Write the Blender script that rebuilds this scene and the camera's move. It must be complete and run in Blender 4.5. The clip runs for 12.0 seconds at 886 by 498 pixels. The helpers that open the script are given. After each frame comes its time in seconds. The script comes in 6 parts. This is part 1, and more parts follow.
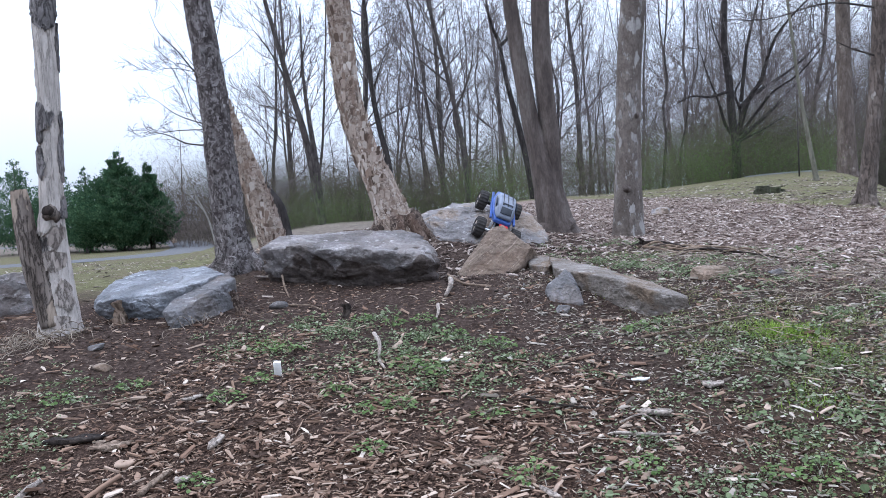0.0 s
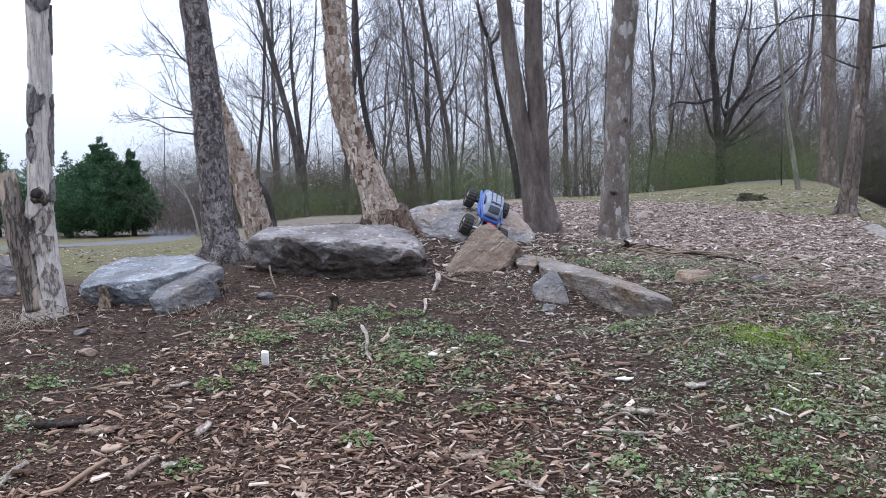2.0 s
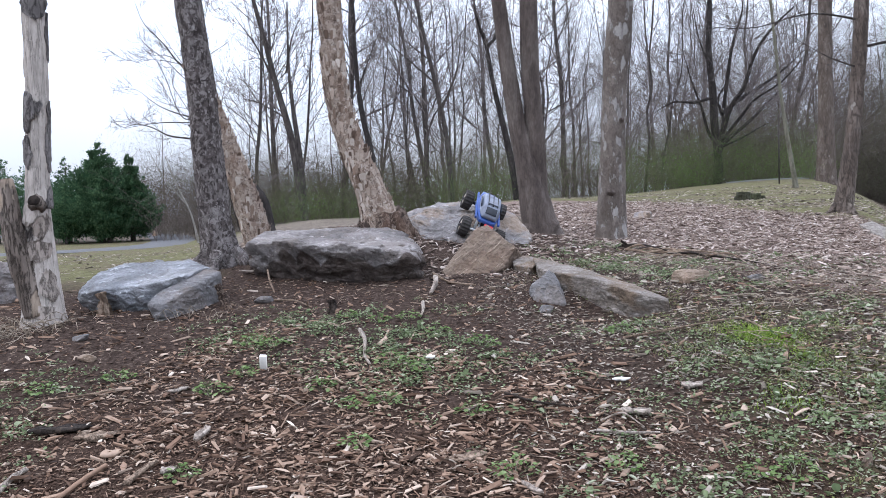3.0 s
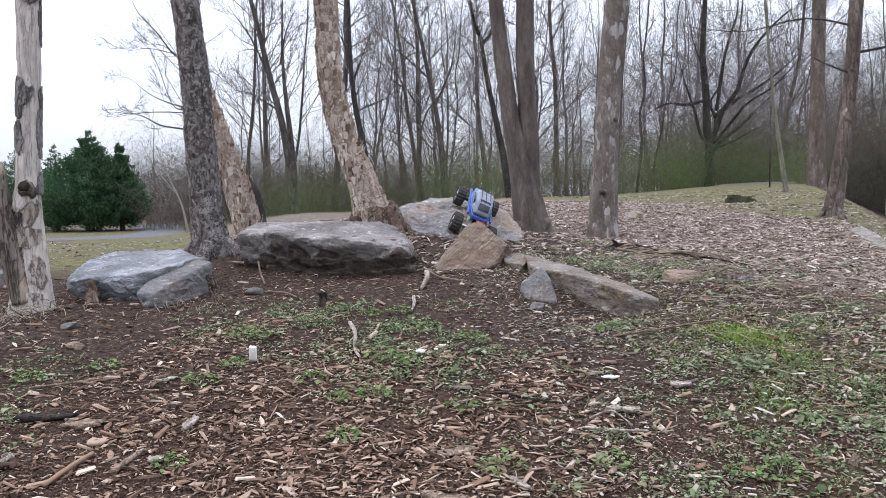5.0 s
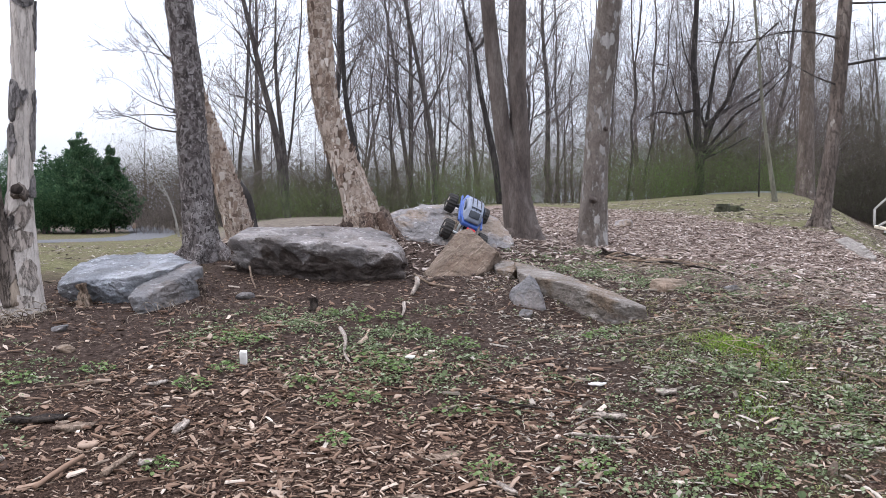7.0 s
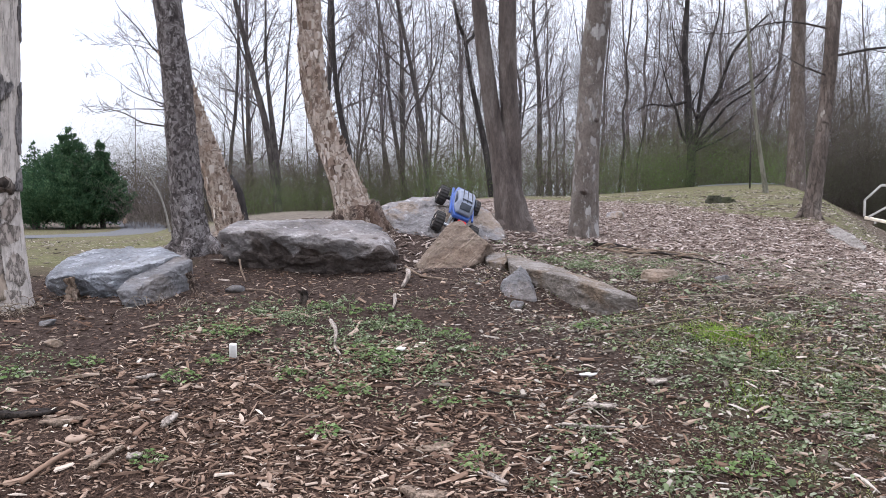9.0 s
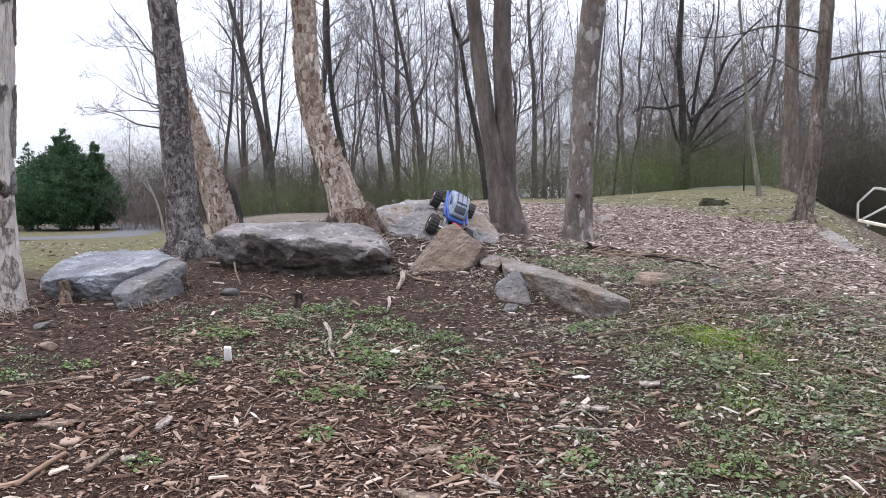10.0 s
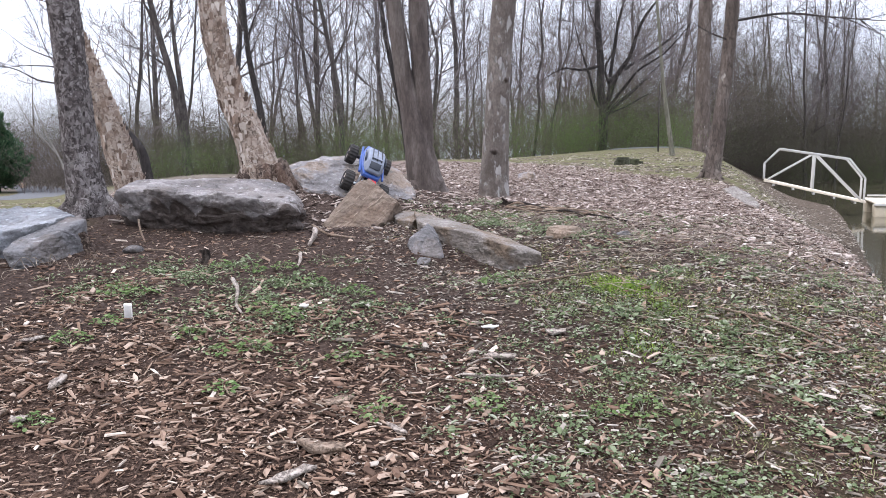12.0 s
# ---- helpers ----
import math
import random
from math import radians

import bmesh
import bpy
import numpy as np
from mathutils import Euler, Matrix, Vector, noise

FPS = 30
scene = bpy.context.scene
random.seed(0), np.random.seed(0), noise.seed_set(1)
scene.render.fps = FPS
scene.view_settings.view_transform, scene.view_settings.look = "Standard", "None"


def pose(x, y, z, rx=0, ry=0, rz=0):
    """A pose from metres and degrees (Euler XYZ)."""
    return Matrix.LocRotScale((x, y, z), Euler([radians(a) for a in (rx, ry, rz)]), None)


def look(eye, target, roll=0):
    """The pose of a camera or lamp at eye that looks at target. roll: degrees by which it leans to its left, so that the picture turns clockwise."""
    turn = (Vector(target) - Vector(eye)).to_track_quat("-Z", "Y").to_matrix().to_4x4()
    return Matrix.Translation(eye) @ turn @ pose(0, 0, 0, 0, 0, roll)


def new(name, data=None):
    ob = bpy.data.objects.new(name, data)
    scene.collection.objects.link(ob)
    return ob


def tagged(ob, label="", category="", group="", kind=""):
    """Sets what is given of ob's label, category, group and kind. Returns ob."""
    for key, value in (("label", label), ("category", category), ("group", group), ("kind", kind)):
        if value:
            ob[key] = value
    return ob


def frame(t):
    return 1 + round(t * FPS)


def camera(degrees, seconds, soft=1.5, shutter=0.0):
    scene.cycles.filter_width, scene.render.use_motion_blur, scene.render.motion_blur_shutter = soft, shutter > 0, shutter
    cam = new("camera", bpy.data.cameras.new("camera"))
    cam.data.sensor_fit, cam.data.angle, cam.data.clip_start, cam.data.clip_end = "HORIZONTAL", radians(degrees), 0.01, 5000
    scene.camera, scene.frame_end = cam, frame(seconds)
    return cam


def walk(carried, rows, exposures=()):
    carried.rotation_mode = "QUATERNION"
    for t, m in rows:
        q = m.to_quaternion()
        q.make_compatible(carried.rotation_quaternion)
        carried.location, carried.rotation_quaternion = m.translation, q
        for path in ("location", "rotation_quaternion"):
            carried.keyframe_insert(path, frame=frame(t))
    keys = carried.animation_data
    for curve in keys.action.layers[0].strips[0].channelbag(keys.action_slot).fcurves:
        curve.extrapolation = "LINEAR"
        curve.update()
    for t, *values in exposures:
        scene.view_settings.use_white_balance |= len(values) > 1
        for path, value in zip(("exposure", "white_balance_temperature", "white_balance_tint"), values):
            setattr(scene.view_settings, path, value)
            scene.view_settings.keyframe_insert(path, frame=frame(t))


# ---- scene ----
cam = camera(60, 12.0, soft=0.75)


def carried(x, y, z, yaw, pitch, roll):
    """Camera pose from its place, heading to the right of +y, tilt upwards and lean to the left."""
    return pose(x, y, z, 90 + pitch, 0, -yaw) @ pose(0, 0, 0, 0, 0, roll)


walk(cam, [
    (0.0, carried(0.0211, 0.0551, 0.9986, -2.606, -3.006, -3.366)),
    (0.5, carried(0.0194, 0.0197, 1.0054, -2.171, -2.594, -3.082)),
    (1.0, carried(0.0057, 0.0257, 0.9979, -1.631, -2.994, -2.166)),
    (1.5, carried(-0.0028, 0.0361, 0.9952, -1.117, -3.368, -1.110)),
    (2.0, carried(-0.0037, 0.0320, 0.9971, -1.313, -3.289, -1.448)),
    (2.5, carried(-0.0005, 0.0255, 0.9992, -1.346, -3.147, -1.690)),
    (3.0, carried(0.0061, 0.0232, 0.9991, -1.263, -3.146, -2.065)),
    (5.0, carried(-0.0008, 0.0237, 0.9943, -0.548, -3.430, -0.782)),
    (5.5, carried(0.0019, 0.0002, 1.0010, -0.110, -2.998, -0.258)),
    (6.0, carried(-0.0000, -0.0000, 1.0000, 0.000, -3.000, 0.000)),
    (6.5, carried(0.0032, 0.0001, 0.9987, -0.030, -3.059, -0.243)),
    (7.0, carried(0.0017, -0.0035, 1.0009, 0.131, -3.024, -0.171)),
    (9.0, carried(0.0095, 0.0063, 0.9923, 0.684, -3.498, -0.473)),
    (9.5, carried(0.0089, 0.0042, 0.9940, 0.812, -3.508, -0.356)),
    (10.0, carried(0.0125, -0.0055, 0.9974, 1.052, -3.353, -0.403)),
    (10.5, carried(0.0160, -0.0061, 0.9914, 1.316, -3.535, -0.612)),
    (11.0, carried(0.0508, 0.0022, 0.9601, 3.365, -6.062, -1.335)),
    (11.5, carried(0.0661, 0.0024, 0.9608, 7.842, -6.396, -0.487)),
    (12.0, carried(0.0598, 0.0084, 0.9621, 6.706, -6.211, -0.462)),
], exposures=[(0.0, 0.24, 5700, 10.5), (2.0, 0.26, 5900, 11.5), (5.0, 0.29, 6300, 12), (9.5, 0.32, 6380, 14), (10.5, 0.36, 6350, 14), (11.3, 0.52, 6300, 14), (12.0, 0.52, 6300, 14)])

# ---- ground form ----
def profile(y, ys, zs):
    """A height profile along y, with its corners rounded off."""
    w = 0.25 + 0.08 * np.abs(y)
    return sum(np.interp(y + k * w, ys, zs) for k in (-1.5, -0.75, 0.0, 0.75, 1.5)) / 5


def smooth(a, b, v):
    t = np.clip((v - a) / (b - a), 0, 1)
    return t * t * (3 - 2 * t)


WATER = -0.45


def ground_z(x, y):
    """Height of the bare ground: a slope that climbs to a mound, a lawn that falls away, a bank down to the pond."""
    x, y = np.asarray(x, float), np.asarray(y, float)
    mid = profile(y, [-8, 0, 3, 4, 5.5, 8, 12, 30, 80], [-0.5, 0.0, 0.61, 0.70, 0.76, 0.92, 1.05, 1.20, 1.5])
    lawn = profile(y, [-8, 0, 3, 5, 8, 22, 31, 80], [-0.5, 0.0, 0.61, 0.67, 0.60, 0.24, 0.40, 0.6])
    bank = profile(y, [-8, 0, 2.2, 3, 4, 6, 8, 12, 16, 20, 26, 32, 42, 50, 80], [-1.2, 0.0, 0.42, 0.50, 0.42, 0.24, 0.14, 0.02, 0.0, -0.12, -0.8, -1.4, -1.3, -0.3, 0.6])
    pond = profile(y, [-8, 0, 2.2, 3, 4, 6, 8, 12, 20, 32, 42, 50, 80], [-1.2, -0.3, -0.38, -0.42, -0.48, -0.6, -0.8, -1.1, -1.3, -1.4, -1.3, -0.3, 0.6])
    low = profile(y, [-8, 0, 3, 4, 5.5, 8, 12, 30, 80], [-0.5, 0.0, 0.61, 0.70, 0.76, 0.79, 0.80, 0.75, 1.0])
    mid = low + (mid - low) * smooth(-0.05, 0.08, x / (np.maximum(y, 0.5) + 2))
    z = lawn + (mid - lawn) * smooth(-0.34, -0.16, x / (np.maximum(y, 0.5) + 2))
    z = z + 0.16 * np.exp(-((x + 0.5) / 0.9) ** 2 - ((y - 4.9) / 0.7) ** 2)
    z = z - 0.05 * np.exp(-((x - 0.58) / 0.24) ** 2 - ((y - 3.0) / 0.15) ** 2)
    z = z + 0.32 * smooth(0.15, 0.4, x / (np.abs(y) + 1)) * smooth(9, 24, y)
    side = x / (np.maximum(y, 0.3) + 1)
    z = z + (bank - z) * smooth(0.42, 0.62, side)
    lip = np.interp(y, [-8, 0, 1, 2, 4, 6, 9], [3.0, 1.6, 0.88, 0.56, 0.555, 0.58, 0.62])
    z = z + (pond - z) * smooth(0, 1, (side - lip) / np.interp(y, [4, 9], [0.05, 0.08]))
    return z + (3.2 + 1.2 * np.sin(x * 0.13) + 0.7 * np.sin(x * 0.31 + 1)) * smooth(54, 95, y) * smooth(0.38, 0.56, x / (np.abs(y) + 2))
# ---- end of ground form ----


def gz(x, y):
    return float(ground_z(x, y))


def surf_many(x, y):
    """Ground height with its small lumps, for arrays of places."""
    x, y = np.asarray(x, float), np.asarray(y, float)
    z = ground_z(x, y)
    flat = z.ravel()
    for i, (a, b) in enumerate(zip(x.ravel().tolist(), y.ravel().tolist())):
        if -6 < a < 9 and 0 < b < 16:
            flat[i] += 0.016 * noise.noise((a * 2.3, b * 2.3, 0)) + 0.010 * noise.noise((a * 7, b * 7, 3)) + 0.004 * noise.noise((a * 12, b * 12, 5))
    return flat.reshape(x.shape)


def surf(x, y):
    return float(surf_many([x], [y])[0])


# ---- light ----
world = bpy.data.worlds.new("overcast_sky")
scene.world = world
world.use_nodes = True
wn = world.node_tree
wn.nodes.clear()
w_out = wn.nodes.new("ShaderNodeOutputWorld")
w_sky = wn.nodes.new("ShaderNodeTexSky")
w_sky.sky_type = "NISHITA"
w_sky.sun_disc = False
w_sky.sun_elevation = radians(54)
w_sky.sun_rotation = radians(-102)
w_sky.dust_density = 4.0
w_sky_bg = wn.nodes.new("ShaderNodeBackground")
w_sky_bg.inputs["Strength"].default_value = 0.05
w_cloud_bg = wn.nodes.new("ShaderNodeBackground")
w_cloud_bg.inputs["Strength"].default_value = 1.0
w_noise = wn.nodes.new("ShaderNodeTexNoise")
w_noise.inputs["Scale"].default_value = 1.6
w_noise.inputs["Detail"].default_value = 4
w_ramp = wn.nodes.new("ShaderNodeValToRGB")
w_ramp.color_ramp.elements[0].position = 0.3
w_ramp.color_ramp.elements[0].color = (0.74, 0.80, 0.98, 1)
w_ramp.color_ramp.elements[1].position = 0.7
w_ramp.color_ramp.elements[1].color = (0.93, 0.96, 1.0, 1)
w_add = wn.nodes.new("ShaderNodeAddShader")
wn.links.new(w_noise.outputs["Fac"], w_ramp.inputs["Fac"])
wn.links.new(w_ramp.outputs["Color"], w_cloud_bg.inputs["Color"])
w_co = wn.nodes.new("ShaderNodeTexCoord")
w_xyz = wn.nodes.new("ShaderNodeSeparateXYZ")
w_rise = wn.nodes.new("ShaderNodeMapRange")
w_rise.inputs["To Min"].default_value, w_rise.inputs["To Max"].default_value = 0.62, 3.1
wn.links.new(w_co.outputs["Generated"], w_xyz.inputs[0])
wn.links.new(w_co.outputs["Generated"], w_noise.inputs["Vector"])
wn.links.new(w_xyz.outputs["Z"], w_rise.inputs["Value"])
wn.links.new(w_rise.outputs["Result"], w_cloud_bg.inputs["Strength"])
wn.links.new(w_sky.outputs["Color"], w_sky_bg.inputs["Color"])
wn.links.new(w_sky_bg.outputs[0], w_add.inputs[0])
wn.links.new(w_cloud_bg.outputs[0], w_add.inputs[1])
wn.links.new(w_add.outputs[0], w_out.inputs["Surface"])

sun = new("sun", bpy.data.lights.new("sun", "SUN"))
sun.data.energy = 0.75
sun.data.angle = radians(25)
sun.data.color = (1.0, 0.95, 0.88)
sun.matrix_world = look((-7, -1.5, 10), (0, 0, 0))


# ---- materials ----
class Mat:
    """A small builder of node materials on object coordinates."""

    def __init__(self, name, rough=0.85, spec=0.3):
        self.mat = bpy.data.materials.new(name)
        self.mat.use_nodes = True
        self.t = self.mat.node_tree
        self.bsdf = self.t.nodes["Principled BSDF"]
        self.bsdf.inputs["Roughness"].default_value = rough
        self.bsdf.inputs["Specular IOR Level"].default_value = spec
        self.co = self.t.nodes.new("ShaderNodeTexCoord").outputs["Object"]

    def node(self, kind, **values):
        n = self.t.nodes.new(kind)
        for k, v in values.items():
            n.inputs[k].default_value = v
        return n

    def link(self, a, b):
        self.t.links.new(a, b)

    def scaled(self, sx, sy, sz):
        m = self.node("ShaderNodeMapping", Scale=(sx, sy, sz))
        self.link(self.co, m.inputs["Vector"])
        return m.outputs["Vector"]

    def noise(self, scale, detail=5.0, rough=0.6, vec=None):
        n = self.node("ShaderNodeTexNoise", Scale=scale, Detail=detail, Roughness=rough)
        self.link(vec or self.co, n.inputs["Vector"])
        return n.outputs["Fac"]

    def cells(self, scale, vec=None, feature="F1", out="Distance"):
        n = self.node("ShaderNodeTexVoronoi", Scale=scale)
        n.feature = feature
        self.link(vec or self.co, n.inputs["Vector"])
        return n.outputs[out]

    def ramp(self, fac, *stops):
        n = self.t.nodes.new("ShaderNodeValToRGB")
        e = n.color_ramp.elements
        while len(e) < len(stops):
            e.new(0.5)
        for el, (p, c) in zip(e, stops):
            el.position = p
            el.color = (*c, 1) if len(c) == 3 else c
        self.link(fac, n.inputs["Fac"])
        return n.outputs["Color"]

    def step(self, fac, a, b):
        n = self.node("ShaderNodeMapRange")
        n.interpolation_type = "SMOOTHSTEP"
        n.inputs["From Min"].default_value, n.inputs["From Max"].default_value = a, b
        self.link(fac, n.inputs["Value"])
        return n.outputs["Result"]

    def math(self, op, a, b=0.0):
        n = self.t.nodes.new("ShaderNodeMath")
        n.operation = op
        for k, v in enumerate((a, b)):
            if isinstance(v, (int, float)):
                n.inputs[k].default_value = v
            else:
                self.link(v, n.inputs[k])
        return n.outputs[0]

    def mix(self, fac, a, b, kind="MIX"):
        n = self.t.nodes.new("ShaderNodeMix")
        n.data_type = "RGBA"
        n.blend_type = kind
        for k, v in ((0, fac), (6, a), (7, b)):
            if isinstance(v, (int, float)):
                n.inputs[k].default_value = v
            elif isinstance(v, tuple):
                n.inputs[k].default_value = (*v, 1)
            else:
                self.link(v, n.inputs[k])
        return n.outputs[2]

    def island(self):
        return self.t.nodes.new("ShaderNodeNewGeometry").outputs["Random Per Island"]

    def object_random(self):
        return self.t.nodes.new("ShaderNodeObjectInfo").outputs["Random"]

    def axes(self):
        n = self.t.nodes.new("ShaderNodeSeparateXYZ")
        self.link(self.co, n.inputs[0])
        return n.outputs

    def color(self, c):
        if isinstance(c, tuple):
            self.bsdf.inputs["Base Color"].default_value = (*c, 1)
        else:
            self.link(c, self.bsdf.inputs["Base Color"])

    def bump(self, height, strength=0.5, dist=0.01):
        n = self.node("ShaderNodeBump", Strength=strength, Distance=dist)
        self.link(height, n.inputs["Height"])
        self.link(n.outputs["Normal"], self.bsdf.inputs["Normal"])


def plain(name, color, rough=0.6, metal=0.0, grain=40.0, vary=0.15):
    m = Mat(name, rough)
    m.bsdf.inputs["Metallic"].default_value = metal
    f = m.noise(grain, 4)
    lo, hi = tuple(c * (1 - vary) for c in color), tuple(min(1, c * (1 + vary)) for c in color)
    m.color(m.ramp(f, (0.3, lo), (0.7, hi)))
    m.bump(f, 0.15, 0.002)
    return m.mat


def ground_material():
    m = Mat("ground_soil_mulch", 1.0, 0.05)
    big, mid, fine = m.noise(0.55, 4), m.noise(5, 5), m.noise(60, 5)
    soil = m.ramp(fine, (0.28, (0.012, 0.008, 0.0065)), (0.55, (0.05, 0.035, 0.028)), (0.78, (0.15, 0.115, 0.092)))
    crumbs = m.noise(130, 6, 0.75, m.scaled(1, 0.8, 1))
    mulch = m.ramp(crumbs, (0.4, (0.012, 0.0075, 0.0055)), (0.56, (0.065, 0.042, 0.031)), (0.7, (0.20, 0.142, 0.105)))
    pale = m.ramp(crumbs, (0.35, (0.05, 0.035, 0.03)), (0.52, (0.16, 0.12, 0.10)), (0.68, (0.33, 0.27, 0.24)))
    x, y, _ = m.axes()
    near = m.step(m.math("ADD", y, m.math("MULTIPLY", mid, 1.2)), 3.1, 2.5)
    slope = m.math("ADD", m.math("ADD", y, m.math("MULTIPLY", x, 1.3)), m.math("MULTIPLY", mid, 0.8))
    edge = m.math("ADD", m.math("ADD", x, m.math("MULTIPLY", y, 0.14)), m.math("MULTIPLY", mid, 0.3))
    right = m.math("MULTIPLY", m.step(slope, 5.3, 5.8), m.step(edge, 1.6, 1.8))
    base = m.mix(right, m.mix(near, soil, mulch), pale)
    lawn = m.ramp(m.noise(18, 9, 0.8), (0.32, (0.045, 0.04, 0.021)), (0.5, (0.10, 0.097, 0.047)), (0.66, (0.185, 0.17, 0.10)))
    lawn = m.mix(m.math("MULTIPLY", m.step(m.noise(2.0, 9, 0.8), 0.45, 0.6), 0.8), lawn, m.ramp(m.noise(24, 8, 0.8), (0.33, (0.035, 0.025, 0.018)), (0.5, (0.10, 0.075, 0.056)), (0.66, (0.20, 0.16, 0.125))))
    left = m.step(m.math("SUBTRACT", m.math("ADD", m.math("MULTIPLY", x, -1.0), m.math("MULTIPLY", mid, 0.8)), m.math("MULTIPLY", y, 0.27)), 0.5, 0.9)
    left = m.math("MULTIPLY", left, m.step(y, 3.6, 4.6))
    far = m.step(m.math("ADD", m.math("ADD", y, m.math("MULTIPLY", x, 0.15)), m.math("MULTIPLY", mid, 2.0)), 10.2, 11.6)
    far = m.math("MULTIPLY", far, m.step(m.math("SUBTRACT", x, m.math("MULTIPLY", y, 0.17)), -0.3, 0.4))
    crest = m.step(m.math("ADD", m.math("ADD", x, m.math("MULTIPLY", y, 0.25)), m.math("MULTIPLY", mid, 0.7)), 4.55, 4.95)
    far = m.math("MAXIMUM", far, crest)
    base = m.mix(m.math("MAXIMUM", left, far), base, lawn)
    mossy = m.math("MULTIPLY", m.math("MULTIPLY", m.step(m.noise(7, 6, 0.7), 0.46, 0.62), m.step(m.math("ADD", x, mid), 0.9, 1.5)), m.step(m.math("ADD", y, mid), 3.7, 3.3))
    base = m.mix(m.math("MULTIPLY", mossy, 0.25), base, (0.08, 0.085, 0.04))
    litter = m.ramp(m.noise(12, 6), (0.3, (0.06, 0.05, 0.04)), (0.7, (0.19, 0.16, 0.128)))
    base = m.mix(m.math("MULTIPLY", m.step(y, 5.2, 7.5), m.step(edge, 2.0, 1.6)), base, m.mix(left, litter, lawn))
    base = m.mix(m.step(m.math("ADD", y, m.math("MULTIPLY", mid, 4.0)), 24, 27), base, litter)
    mud = m.ramp(m.noise(9, 9, 0.8), (0.33, (0.035, 0.026, 0.019)), (0.5, (0.08, 0.061, 0.045)), (0.62, (0.13, 0.105, 0.08)), (0.7, (0.125, 0.12, 0.062)))
    s = m.math("SUBTRACT", x, m.math("MULTIPLY", y, 0.47))
    base = m.mix(m.step(m.math("ADD", s, m.math("MULTIPLY", mid, 0.6)), 1.1, 1.5), base, mud)
    m.color(base)
    m.bump(m.math("ADD", m.math("ADD", m.math("MULTIPLY", fine, 0.6), m.math("MULTIPLY", crumbs, 0.4)), mid), 0.8, 0.02)
    return m.mat


def rock_material(name, dark, light, stain, stain_amount=0.5, bands=9.0, tilt=0.0, face_top=None):
    m = Mat(name, 0.88, 0.25)
    lean = m.node("ShaderNodeMapping", Rotation=(0.1, tilt, 0.1))
    vec = m.node("ShaderNodeMapping", Scale=(1, 1, bands))
    m.link(m.co, lean.inputs["Vector"])
    m.link(lean.outputs["Vector"], vec.inputs["Vector"])
    strata, thin = m.noise(3.0, 9, 0.72, vec.outputs["Vector"]), m.noise(14, 6, 0.7, vec.outputs["Vector"])
    blotch, fine = m.noise(4.5, 8, 0.68), m.noise(85, 6, 0.75)
    c = m.ramp(strata, (0.32, dark), (0.5, tuple(0.6 * a + 0.4 * b for a, b in zip(dark, light))), (0.66, light))
    c = m.mix(m.math("MULTIPLY", m.step(blotch, 0.46, 0.6), stain_amount), c, stain)
    c = m.mix(m.math("MULTIPLY", m.step(thin, 0.56, 0.68), 0.7), c, tuple(min(1, v * 1.5) for v in light))
    c = m.mix(m.math("MULTIPLY", m.step(m.noise(9, 8, 0.75), 0.56, 0.66), 0.6), c, tuple(v * 0.6 for v in dark))
    if face_top is not None:
        # pale grey above a set height, darker brown below, along an uneven scalloped edge
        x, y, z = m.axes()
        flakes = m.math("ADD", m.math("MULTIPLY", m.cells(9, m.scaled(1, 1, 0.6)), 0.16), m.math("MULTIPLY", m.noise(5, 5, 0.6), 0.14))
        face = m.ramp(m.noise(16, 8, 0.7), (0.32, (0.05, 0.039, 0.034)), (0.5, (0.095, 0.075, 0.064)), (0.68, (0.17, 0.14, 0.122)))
        c = m.mix(m.step(m.math("ADD", z, flakes), face_top + 0.012, face_top - 0.012), c, face)
    c = m.mix(0.5, c, m.ramp(fine, (0.3, (0.3, 0.3, 0.3)), (0.68, (1, 1, 1))), "MULTIPLY")
    m.color(c)
    warp = m.node("ShaderNodeTexNoise", Scale=6.0, Detail=5.0)
    m.link(m.co, warp.inputs["Vector"])
    push = m.node("ShaderNodeMixRGB", Fac=0.18)
    m.link(m.co, push.inputs[1])
    m.link(warp.outputs["Color"], push.inputs[2])
    chipped = m.math("MULTIPLY", m.math("ADD", m.cells(17, push.outputs[0]), m.math("MULTIPLY", m.cells(41, push.outputs[0]), 0.5)), 1.3)
    m.bump(m.math("ADD", m.math("ADD", m.math("ADD", strata, thin), m.math("MULTIPLY", fine, 0.5)), chipped), 1.0, 0.022)
    return m.mat


